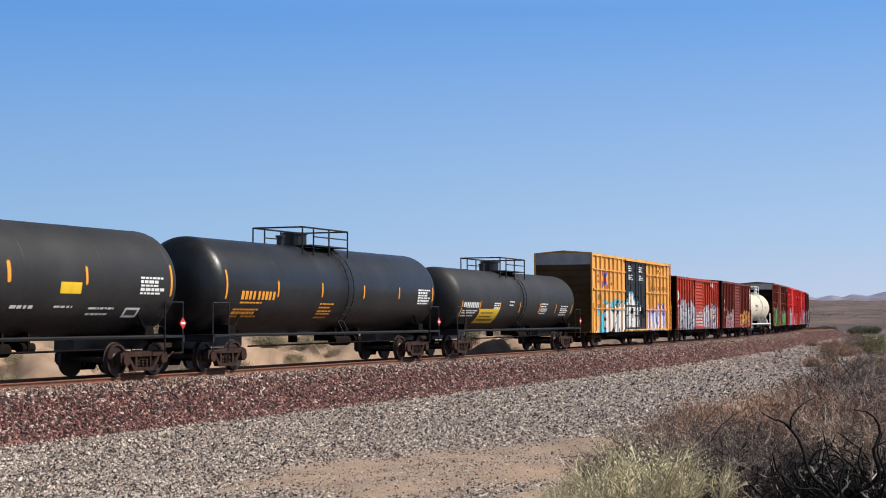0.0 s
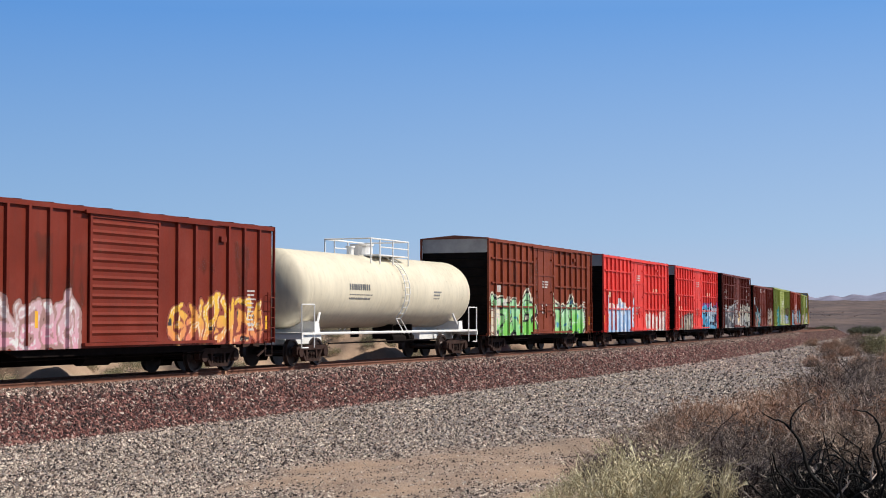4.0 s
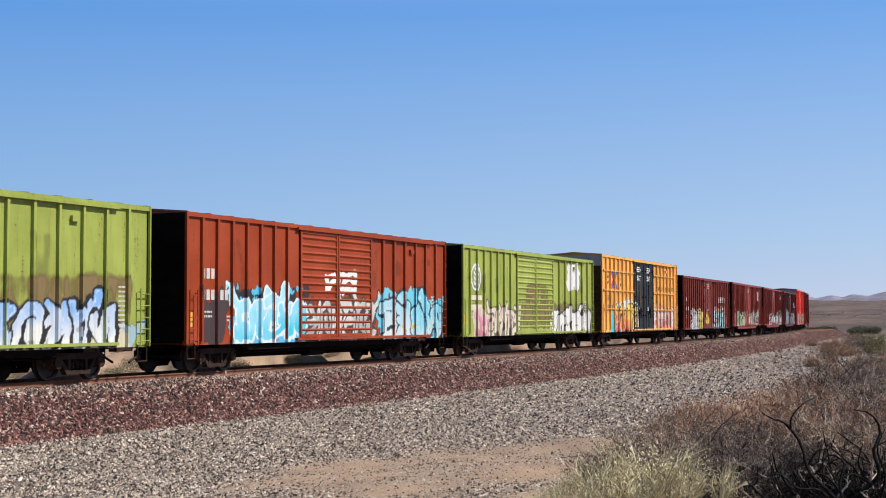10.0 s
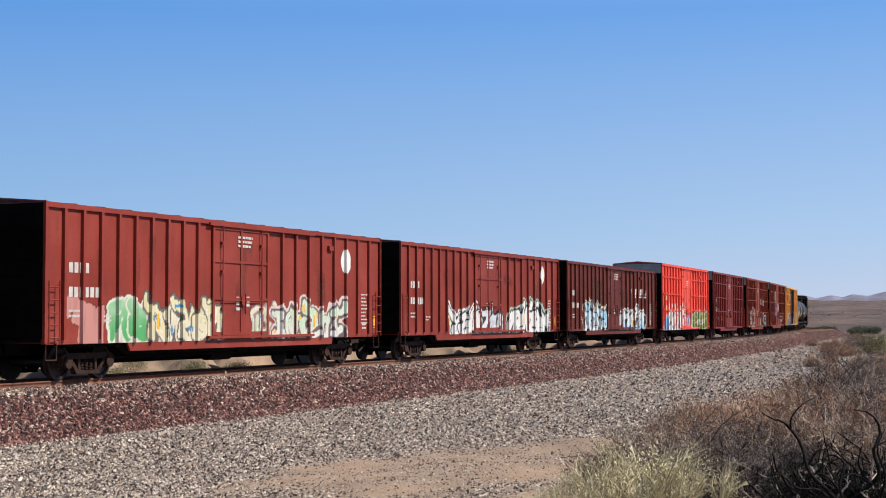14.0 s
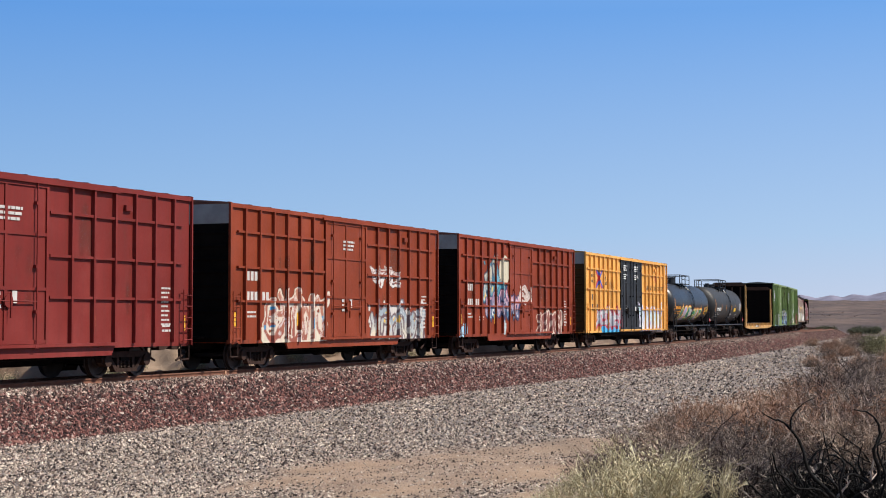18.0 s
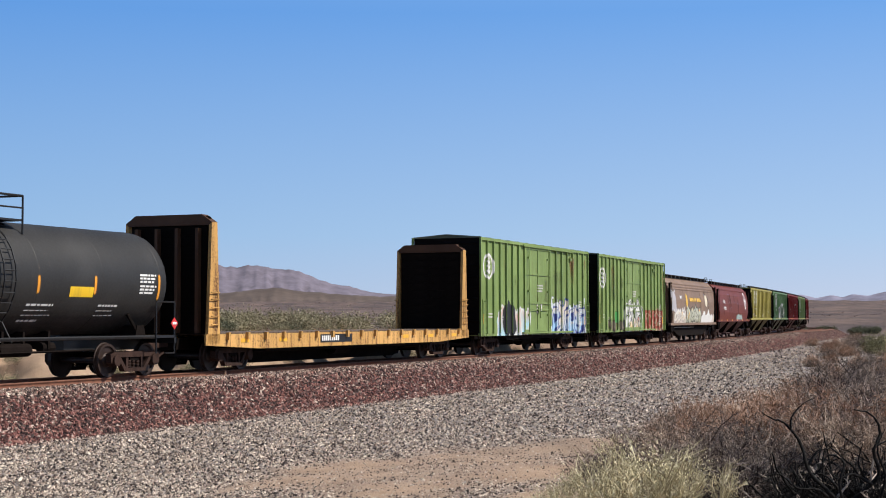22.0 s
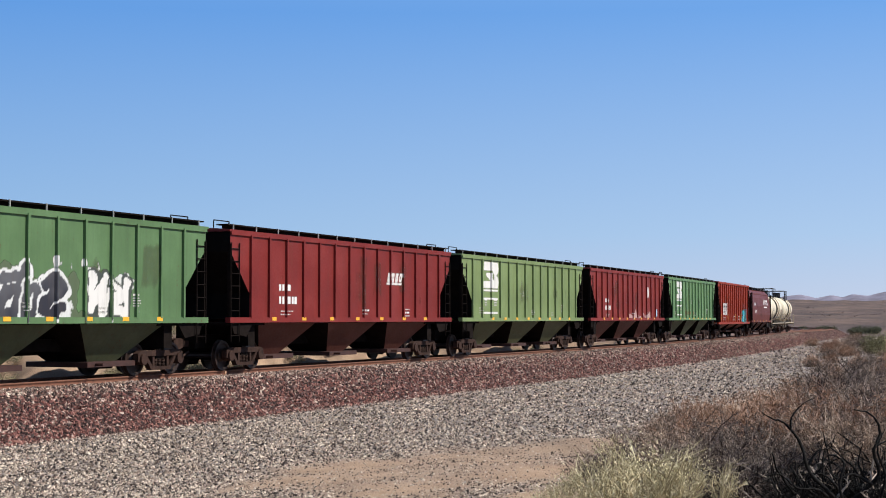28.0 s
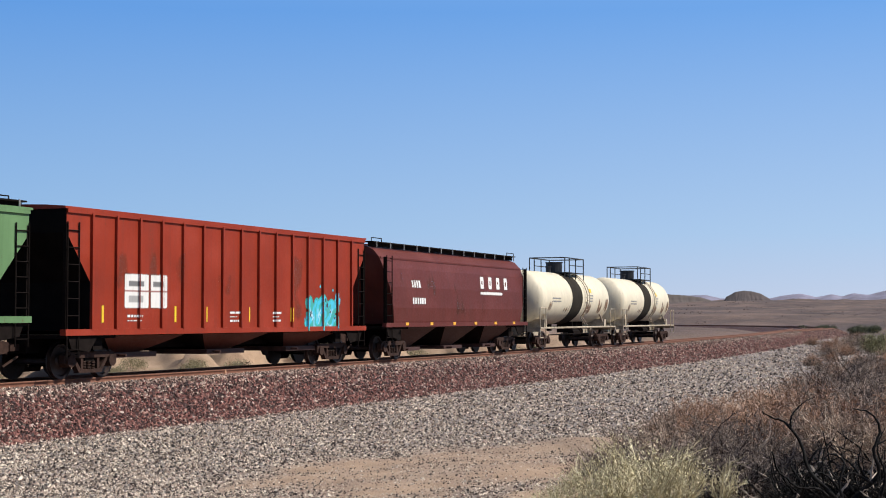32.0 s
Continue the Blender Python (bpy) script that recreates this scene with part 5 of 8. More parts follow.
    box(bm, -h + 2.0, h - 2.0, 0.9, 1.1, 0.6, low - 0.1)
    part("dark_lower_bar", bm, M["steel_dark"], car)
    # Cars without bays get a solid dark block below the body.
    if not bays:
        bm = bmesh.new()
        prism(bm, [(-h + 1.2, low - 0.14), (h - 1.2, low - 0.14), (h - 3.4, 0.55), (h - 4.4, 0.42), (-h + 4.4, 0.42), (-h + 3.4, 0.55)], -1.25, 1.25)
        part("belly", bm, M["steel_dark"], car, "near-black underframe filling the space below the body")
        bm = bmesh.new()
        rod(bm, (-h + 2.2, -1.35, 0.98), (0.6, -1.35, 0.98), 0.03, 6)
        part("train_pipe", bm, M["bracket"], car)
    add_gear(car, L, 1.75, h + 0.0)

    def depth(x):
        for q in xs:
            if abs(x - q) < 0.05:
                return W + 0.075
        return W
    surf = None
    if round_side:
        ys, zs = [q[0] for q in sec[len(sec) // 2:]], [q[1] for q in sec[len(sec) // 2:]]

        def surf(X, Z):
            return np.stack([X, -np.interp(Z, zs[::-1], ys[::-1]) - 0.012, Z], -1)
    g = random.Random(int(s_mid))
    dirt = [(stain, dict(x0=q, x1=q + g.uniform(0.6, 1.6), z0=g.uniform(low, low + 1.2), z1=g.uniform(low + 1.6, top - 0.2), colour=tuple(c * 0.35 + d for c, d in zip(colour, (0.06, 0.042, 0.026))), seed=int(s_mid) + i, amount=0.15)) for i, q in enumerate(g.uniform(-e + cut, e - cut - 1.5) for k in range(7))]
    painters = list(painters) + dirt
    if not marks:
        marks = [(*q, (0.62, 0.61, 0.57)) for q in textlines(5.0, low + 0.62, 0.42, 5, 0.04, 0.035, int(s_mid)) + textlines(-6.6, low + 0.42, 0.5, 3, 0.05, 0.05, 3) + textlines(3.4, low + 0.25, 0.5, 2, 0.05, 0.05, 4) + textlines(0.4, low + 0.35, 0.35, 3, 0.04, 0.04, 5) + textlines(-0.9, low + 1.2, 0.3, 3, 0.045, 0.04, 6)]
    if painters:
        lay(car, -e + 0.2, e - 0.2, low - 0.1, top - 0.1, depth, painters, "spray-painted graffiti on the side", surf)
    if marks:
        ps = [(plain_fill, dict(x0=m[0], x1=m[1], z0=m[2], z1=m[3], colour=m[4])) for m in marks]
        skin(car, min(m[0] for m in marks) - 0.05, max(m[1] for m in marks) + 0.05, min(m[2] for m in marks) - 0.05, max(m[3] for m in marks) + 0.05, depth, ps, 0.035, "lettering", "white stencilled lettering", surf)
    for x, z, hh in reflectors:
        bm = bmesh.new()
        box(bm, x - 0.14, x + 0.14, -W - 0.066, -W - 0.058, low - 0.06, low + 0.05)
        part("reflector", bm, M["yellow"], car, "yellow reflective strip")
    return car


# ---- bulkhead flat car ----
def bulkhead_flat(name, s_mid, pitch, L, label):
    car = new_car(name, s_mid, label, "flat car", pitch - 5.0)
    h, W = L / 2, 1.5
    mat = paint("flat_car_paint", (0.60, 0.34, 0.11), (0.12, 0.05, 0.025), wear=1.5, streak=1.0)
    rusty = paint("bulkhead_rust", (0.085, 0.042, 0.022), wear=0.6)
    wood = plain("oily_deck_planks", (0.11, 0.075, 0.05), 0.9, 0, 0.45, 2.5, 0.004)
    # Bulkhead planks in an even near black.
    plank_black = plain("near_black_bulkhead_planks", (0.008, 0.006, 0.005), 0.9, 0, 0.5, 2, sheen=0.06)
    n = 60
    bm = bmesh.new()
    box(bm, -0.155, 0.155, -1.42, 1.42, 1.10, 1.16)
    plank = mesh_of("deck_plank", bm, wood)
    for i in range(n):
        part("deck_plank", plank, None, car, "", (-h + 0.6 + (L - 1.2) * (i + 0.5) / n, 0, 0))
    for y in (-1, 1):
        bm = bmesh.new()
        prism(bm, [(-h, 1.12), (h, 1.12), (h, 0.80), (h - 3.2, 0.66), (-h + 3.2, 0.66), (-h, 0.80)], y * (W - 0.06), y * W)
        part("side_sill", bm, mat, car)
        bm = bmesh.new()
        box(bm, -0.06, 0.06, -0.05, 0.05, 0.95, 1.17)
        pocket = mesh_of("stake_pocket", bm, mat)
        for i in range(17):
            part("stake_pocket", pocket, None, car, "", (-h + 1.2 + (L - 2.4) * i / 16, y * (W + 0.05), 0))
    for sgn in (-1, 1):
        x = sgn * (h - 0.45)
        bm = bmesh.new()
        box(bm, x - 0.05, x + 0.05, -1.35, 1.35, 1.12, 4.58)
        bh = part("bulkhead", bm, plank_black, car, "tall black plank-lined bulkhead with yellow side posts")
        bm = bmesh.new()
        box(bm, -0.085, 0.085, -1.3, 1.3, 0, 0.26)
        plank = mesh_of("bulkhead_plank", bm, plank_black)
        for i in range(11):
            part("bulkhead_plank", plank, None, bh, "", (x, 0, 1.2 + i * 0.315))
        for y in (-1, 1):
            bm = bmesh.new()
            prism(bm, [(x - 0.34, 0.85), (x + 0.34, 0.85), (x + 0.15, 4.42), (x - 0.15, 4.42)], y * 1.40, y * 1.5)
            part("bulkhead_post", bm, mat, bh)
            bm = bmesh.new()
            rod(bm, (x - 0.1 * sgn, y * 1.56, 1.3), (x - 0.1 * sgn, y * 1.56, 2.4), 0.02, 5)
            for z in (1.4, 1.65, 1.9, 2.15, 2.35):
                rod(bm, (x - 0.25, y * 1.56, z), (x + 0.2, y * 1.56, z), 0.018, 5)
            part("grab_iron", bm, mat, bh)
        bm = bmesh.new()
        a = [(-1.5, 4.42), (-1.15, 4.66), (1.15, 4.66), (1.5, 4.42), (1.4, 4.34), (-1.4, 4.34)]
        p = [bm.verts.new((x - 0.16, y, z)) for y, z in a]
        q = [bm.verts.new((x + 0.16, y, z)) for y, z in a]
        bm.faces.new(p)
        bm.faces.new(q[::-1])
        for i in range(6):
            bm.faces.new((p[i], q[i], q[(i + 1) % 6], p[(i + 1) % 6]))
        part("bulkhead_cap", bm, rusty, bh)
        for k in range(4):
            bm = bmesh.new()
            y = -1.05 + k * 0.7
            box(bm, min(x + sgn * 0.09, x + sgn * 0.28), max(x + sgn * 0.09, x + sgn * 0.28), y - 0.05, y + 0.05, 1.15, 4.25)
            part("bulkhead_brace", bm, rusty, bh)
    bm = bmesh.new()
    rod(bm, (-h + 0.43 + 0.14, 0.5, 3.4), (-h + 0.43 + 0.14, 1.0, 3.4), 0.015, 5)
    part("tie_rod", bm, M["steel_dark"], car)
    for row in (0,):
        bars(car, "number_board", [(-3.1, -0.7, 0.78, 1.06)], -W - 0.002, M["black"], "black number board")
        bars(car, "lettering", words(-3.0, 0.84, 9, 0.17, 1), -W - 0.007, M["white"])
        bars(car, "reflector", [(-h + 2 + i * 2.4, -h + 2.5 + i * 2.4, 0.86, 0.98) for i in range(8) if i not in (2, 3, 4)], -W - 0.003, M["yellow"], "yellow reflective strips")
    underbody(car, L, 0.9, 0.16)
    add_gear(car, L, 2.3, h + 0.12)
    return car

# ---- the train, from its first car to its last ----
WHITE, CREAM, BLACK, GREY = (0.72, 0.71, 0.68), (0.68, 0.61, 0.47), (0.012, 0.012, 0.014), (0.32, 0.33, 0.34)
CYAN, SKY, BLUE, VIOLET, PINK = (0.05, 0.50, 0.68), (0.35, 0.60, 0.75), (0.05, 0.12, 0.50), (0.20, 0.12, 0.50), (0.65, 0.30, 0.38)
LIME, TEAL, GOLD, RED, CORAL, SILVER = (0.18, 0.55, 0.08), (0.04, 0.36, 0.32), (0.75, 0.45, 0.04), (0.55, 0.03, 0.03), (0.70, 0.20, 0.12), (0.55, 0.58, 0.62)


def G(x0, x1, z0, z1, n, fill, fill2, line, back=None, seed=1, thick=0.17, **kw):
    return (sprayed, dict(x0=x0, x1=x1, z0=z0, z1=z1, letters=n, fill=fill, fill2=fill2, line=line, back=back, seed=seed, thick=thick, **kw))


def Wsh(x0, x1, z0, z1, colour, seed=1):
    return (wash, dict(x0=x0, x1=x1, z0=z0, z1=z1, colour=colour, seed=seed))


def side_data(L, seed=0, mark="stencil", number=True, x=None, z=2.75, n1=4, n2=6, h=0.3):
    """The usual stencils of a car's side: marks at the left, data lines beside the ends."""
    x = -L / 2 + 1.1 if x is None else x
    out = []
    if number:
        out.append(("side", words(x, z, n1, h, seed) + words(x, z - 0.62, n2, h, seed + 1), mark))
    out.append(("side", textlines(x, 1.75, 0.7, 2, 0.06, 0.07, seed) + textlines(x + 1.4, 1.62, 0.6, 2, 0.05, 0.06, seed + 2)
                + textlines(L / 2 - 1.55, 2.4, 0.5, 9, 0.05, 0.075, seed + 3) + textlines(L / 2 - 1.5, 1.35, 0.45, 2, 0.06, 0.07, seed + 4), mark))
    return out


def door_data(z=4.05, x=-0.4, w=0.9, seed=0, mark="stencil"):
    return [("door", textlines(x, z, w, 3, 0.07, 0.06, seed), mark), ("door", textlines(x - 0.1, 2.15, 0.25, 3, 0.09, 0.07, seed + 1) + [(x + 0.5, x + 0.68, 1.95, 2.25)], mark)]


def oval(x, z, rx, rz):
    return (ring, dict(cx=x, cz=z, rx=rx, rz=rz, colour=WHITE))


def disc(x, z, rx, rz, colour=WHITE):
    return (spot, dict(cx=x, cz=z, rx=rx, rz=rz, colour=colour))


def spot(rgb, alpha, X, Z, cx, cz, rx, rz, colour):
    m = np.hypot((X - cx) / rx, (Z - cz) / rz) < 1
    rgb[m], alpha[m] = colour, 1


def cross(rgb, alpha, X, Z, x, z, r):
    """Crossed bars, each half red and half blue along its length."""
    for sgn in (1, -1):
        a = math.atan2(0.54, 0.67) * sgn
        u, w = (X - x) * math.cos(a) + (Z - z) * math.sin(a), (Z - z) * math.cos(a) - (X - x) * math.sin(a)
        m = (np.abs(w) < 0.14) & (np.abs(Z - z) < 0.52) & (np.abs(X - x) < 0.72)
        rgb[m], alpha[m] = BLUE, 1
        m &= w * sgn > 0.0
        rgb[m] = RED


def double_n(rgb, alpha, X, Z, x, z, s):
    """A bold white block emblem over white rules, drawn as plain shapes."""
    u, w = (X - x) / (s * 1.30), (Z - z) / (s * 0.80)
    right = 0.92 - 0.35 * np.abs(np.abs(w) - 0.45) ** 2 - 0.22 * np.clip(1 - np.abs(w) / 0.14, 0, 1)
    m = (u < right) & (u > -0.9 + 0.12 * w) & (np.abs(w) < 0.88)
    m &= ~((np.abs(w + 0.05) < 0.36) & (u < 0.05) & ~((u > -0.55) & (w < 0.15) & (w > -0.1 - (u + 0.5) * 0.6)))
    m &= ~((np.abs(u - 0.28) < 0.12) & (np.abs(w + 0.05 + (u - 0.28)) < 0.22))
    for q in (-1.02, -1.60, -2.58):
        m |= (np.abs(u + 0.02) < 0.88) & (np.abs(w - q) < 0.05)
    for i in range(3):
        m |= (np.abs(u + 0.62) < 0.16) & (np.abs(w + 1.68 + i * 0.17) < 0.045)
        m |= (np.abs(u - 0.55) < 0.2) & (np.abs(w + 1.68 + i * 0.17) < 0.045)
    rgb[m], alpha[m] = WHITE, 1


def italic(rgb, alpha, X, Z, x, z, n, h, colour, underline=True, pitch=None):
    """Slanted block marks with a rule under each."""
    for i in range(n):
        a = x + i * (pitch or h * 1.15)
        u = X - a - (Z - z) * 0.3
        m = (u > 0) & (u < h * 0.75) & (Z > z) & (Z < z + h)
        m &= ~((u > h * 0.25) & (u < h * 0.5) & (np.abs(Z - z - h * 0.5) < h * (0.22 if i % 2 else 0.12)))
        if underline:
            m |= (u > -0.05) & (u < h * 0.9) & (Z < z - 0.06) & (Z > z - 0.12)
        rgb[m], alpha[m] = colour, 1


BROWN, MAROON = (0.205, 0.050, 0.032), (0.185, 0.033, 0.034)
SCARLET, BOXYELLOW, LIMEGREEN, BNGREEN = (0.71, 0.068, 0.085), (0.76, 0.385, 0.095), (0.31, 0.36, 0.075), (0.195, 0.275, 0.092)
yl50 = [(-7.6, 1.35, 0.42), (-3.6, 1.35, 0.42), (3.4, 1.3, 0.4), (7.6, 1.25, 0.42)]
yl60 = [(-9.2, 1.35, 0.42), (-4.6, 1.3, 0.42), (4.6, 1.3, 0.4), (9.2, 1.25, 0.42)]


def build_train():
    gloss = paint("tank_black", (0.010, 0.010, 0.011), (0.06, 0.045, 0.035), 0.3, 0.34, 0.3, 0.5, 0.5)
    grey = paint("tank_charcoal", (0.021, 0.020, 0.019), (0.08, 0.06, 0.05), 0.3, 0.5, 0.3, 0.7, 0.4)
    ivory = paint("tank_white", (0.70, 0.63, 0.48), (0.25, 0.17, 0.10), 0.25, 0.42, 0.1, 0.5)
    O, Y, Wt = (0.80, 0.32, 0.03), (0.82, 0.52, 0.02), (0.75, 0.75, 0.73)

    def lines(x, z, w, n, c, h=0.08, gap=0.08, seed=0):
        return [(*q[:2], q[2], q[3], c) for q in textlines(x, z, w, n, h, gap, seed)]

    def block(x, z, n, h, c):
        return [(*q, c) for q in words(x, z, n, h)]
    tank_car("black_tank_car", 1.73, 18.85, 17.37, 1.48, 2.6, grey, "charcoal black tank car with orange reflective strips",
             deck_at=-1.6, ladder_at=-1.4, strips=[(-6.5, 2.5, 0.6, O), (-2.2, 2.45, 0.5, O), (0.95, 2.45, 0.52, O), (3.97, 2.44, 0.48, O), (7.85, 2.2, 0.88, O)],
             marks=lines(6.35, 2.66, 1.15, 5, Wt, 0.07, 0.035) + [(2.91, 3.77, 2.22, 2.53, Y)] + lines(1.17, 1.84, 0.95, 1, Wt) + lines(2.85, 1.85, 0.8, 1, Wt) + lines(4.3, 1.83, 1.15, 2, Wt, 0.06) + [(5.92, 6.6, 1.62, 1.90, Wt), (6.0, 6.52, 1.69, 1.83, (0.03, 0.03, 0.03))])
    tank_car("black_tank_car", 20.40, 18.90, 17.30, 1.48, 2.6, gloss, "glossy black tank car with yellow lettering and a railed top platform", deck_at=-0.9, ladder_at=0.15,
             strips=[(-7.85, 2.16, 0.88, O), (-4.68, 2.25, 0.52, O), (-1.63, 2.29, 0.48, O), (1.6, 2.27, 0.48, O), (4.62, 2.3, 0.47, O), (7.8, 2.23, 0.56, O)],
             marks=block(-6.95, 2.18, 4, 0.27, O) + block(-5.95, 2.18, 5, 0.27, O) + lines(-6.95, 2.04, 1.4, 1, O, 0.07) + lines(-7.2, 1.84, 1.6, 3, O, 0.07, 0.04) + lines(-1.65, 2.04, 1.1, 5, O, 0.06, 0.05) + lines(6.4, 2.64, 1.2, 6, Wt, 0.07, 0.03))
    tank_car("black_tank_car", 39.64, 19.20, 17.19, 1.32, 2.44, grey, "charcoal tank car with a yellow notice board on its side", deck_at=-1.0, ladder_at=-0.25,
             strips=[(-7.8, 1.65, 0.7, O), (-5.65, 1.9, 0.45, O), (-3.12, 1.86, 0.45, O), (-0.4, 1.84, 0.48, O), (2.53, 1.82, 0.5, O), (5.05, 1.83, 0.44, O), (7.7, 1.8, 0.5, O)],
             marks=block(-7.6, 2.05, 4, 0.23, Wt) + block(-6.75, 2.05, 5, 0.23, Wt) + lines(-7.6, 1.9, 1.9, 3, Wt, 0.06, 0.05) + [(-5.55, -3.1, 1.38, 2.0, Y)] + [(q[0], q[1], q[2], q[3], (0.05, 0.05, 0.03)) for q in textlines(-5.3, 1.8, 2.0, 3, 0.07, 0.09, 4)] + lines(-3.9, 2.22, 0.85, 3, Wt, 0.07, 0.03) + lines(2.65, 2.24, 1.1, 5, Wt, 0.06, 0.05) + lines(5.8, 2.15, 1.3, 5, Wt, 0.06, 0.04) + lines(-1.9, 2.3, 0.7, 2, Wt, 0.06))
    yx = [(cross, dict(x=-6.69, z=3.74, r=0.72))]
    pooling = [("side", [(5.5, 6.3, 4.07, 4.22), (5.8, 6.0, 3.78, 4.07), (6.45, 6.65, 3.78, 4.22), (6.85, 7.05, 3.78, 4.22)], M["faded_red"])]
    tb = dict(style="grid", door="plug2", door_at=0.30, door_w=4.95, left=7, right=6, excess=True, door_colour=(0.022, 0.024, 0.028), roof_colour=(0.62, 0.34, 0.10), own_ends=True)

    def tb_marks(seed):
        return [("side", words(-8.45, 2.57, 4, 0.3, seed, 0.5), M["ink"]), ("side", words(-8.45, 2.05, 5, 0.3, seed, 0.5), M["ink"])] + pooling + [("door", textlines(-1.72, 4.55, 1.2, 3, 0.07, 0.05, seed) + textlines(-1.72, 4.05, 1.2, 3, 0.06, 0.05, seed + 1) + textlines(0.82, 4.55, 1.25, 3, 0.07, 0.05, seed + 2) + textlines(0.82, 4.05, 1.25, 3, 0.06, 0.05, seed + 3)
                + [(-1.0, -0.8, 2.0, 2.35), (1.2, 1.4, 2.0, 2.35)], "white")]
    c = boxcar("yellow_boxcar", 59.48, 19.00, 5.1, BOXYELLOW, "yellow high-cube boxcar with black double doors and graffiti", marks=tb_marks(1), **tb,
           painters=yx + [Wsh(-8.0, -0.3, 0.9, 2.1, CYAN, 2), G(-6.65, 0.85, 0.9, 2.55, 6, WHITE, WHITE, BLACK, CYAN, 3, 0.27, glow=CYAN, flat=True), G(3.4, 7.9, 0.95, 2.2, 4, WHITE, (0.62, 0.60, 0.78), (0.14, 0.08, 0.42), (0.30, 0.22, 0.60), 5, 0.2, flat=True)])
    side_words(c, 19.1)
    boxcar("red_boxcar", 79.08, 15.97, 4.4, (0.40, 0.045, 0.025), "weathered red boxcar covered with silver graffiti", door="slide1", door_at=0.0, door_w=3.2, left=6, right=6,
           marks=[("side", words(5.0, 3.85, 4, 0.42, 1), "white")] + side_data(16, 1, number=False), roof_colour=(0.20, 0.05, 0.035),
           painters=[Wsh(-7.6, 7.9, 0.85, 1.6, (0.36, 0.30, 0.30), 2), G(-7.6, -1.3, 0.95, 2.5, 6, (0.30, 0.30, 0.36), (0.50, 0.50, 0.54), (0.08, 0.07, 0.09), (0.42, 0.36, 0.36), 7, 0.2), G(-7.6, -6.4, 1.0, 1.7, 2, (0.20, 0.50, 0.55), CREAM, (0.15, 0.1, 0.1), None, 73, 0.16), G(-1.1, 1.9, 1.0, 2.2, 4, (0.46, 0.42, 0.40), (0.5, 0.4, 0.38), (0.10, 0.05, 0.05), None, 8, 0.16), Wsh(-0.6, 1.6, 0.85, 1.2, (0.22, 0.45, 0.50), 115), G(1.9, 8.0, 0.95, 2.55, 6, (0.34, 0.33, 0.38), (0.58, 0.56, 0.58), (0.08, 0.06, 0.08), (0.44, 0.36, 0.36), 9, 0.22), G(-7.75, -7.1, 2.3, 3.6, 1, WHITE, WHITE, WHITE, None, 10, 0.07, flat=True)])
    boxcar("dark_red_boxcar", 96.87, 16.01, 4.5, (0.175, 0.030, 0.024), "dark red boxcar with a corrugated sliding door", door="slide1", door_at=0.05, door_w=3.2, left=7, right=6, roof_colour=(0.12, 0.03, 0.025),
           marks=side_data(16, 2), yellow=yl50, painters=[G(-5.9, -1.9, 0.95, 2.1, 5, PINK, (0.5, 0.4, 0.4), (0.35, 0.2, 0.18), None, 11, 0.16), G(2.2, 7.4, 1.0, 2.4, 6, CORAL, GOLD, (0.25, 0.05, 0.03), None, 12, 0.14)])
    tank_car("white_tank_car", 114.90, 17.60, 15.83, 1.36, 2.6, ivory, "cream-white tank car with a railed top platform", frame_mat=M["white"], deck_at=-0.4, ladder_at=0.4, dome=0.36, placard=False,
             marks=block(-4.2, 2.6, 10, 0.2, (0.12, 0.12, 0.12)) + lines(-4.2, 2.4, 2.0, 2, (0.2, 0.2, 0.2), 0.05) + lines(3.4, 2.6, 0.8, 3, (0.2, 0.2, 0.2), 0.05))
    fifty = dict(style="grid", door="plug1", door_at=-0.15, door_w=3.2, left=6, right=6, excess=True)
    boxcar("brown_boxcar", 131.70, 15.78, 5.1, BROWN, "brown high-cube boxcar with green graffiti", **fifty, roof_colour=(0.25, 0.10, 0.07), marks=side_data(16, 3) + door_data(3.3), yellow=yl50,
           painters=[G(-7.6, -1.5, 0.9, 2.5, 4, LIME, (0.35, 0.65, 0.35), BLACK, None, 13, 0.24, glow=CREAM), G(1.6, 6.6, 0.9, 2.35, 4, LIME, (0.45, 0.7, 0.45), BLACK, None, 14, 0.24, glow=CREAM), Wsh(-8, -6.3, 1.2, 2.3, CREAM, 4)])
    sry = dict(fifty, roof_colour=(0.55, 0.08, 0.07))
    boxcar("red_boxcar", 149.96, 16.04, 5.1, SCARLET, "bright red high-cube boxcar with pale blue and white graffiti", **sry, marks=side_data(16, 4, M["rosy"], h=0.28) + door_data() + [("side", words(4.0, 3.2, 8, 0.2, 3), M["rosy"])], yellow=yl50[:1],
           painters=[G(-6.85, -1.4, 0.85, 2.4, 5, (0.30, 0.46, 0.70), (0.42, 0.58, 0.78), (0.74, 0.75, 0.76), (0.66, 0.60, 0.54), 15, 0.22, flat=True), Wsh(2.1, 7.0, 0.9, 1.9, (0.70, 0.58, 0.50), 5), G(2.2, 6.9, 0.9, 1.85, 5, (0.68, 0.60, 0.52), WHITE, (0.62, 0.36, 0.32), None, 16, flat=True)])
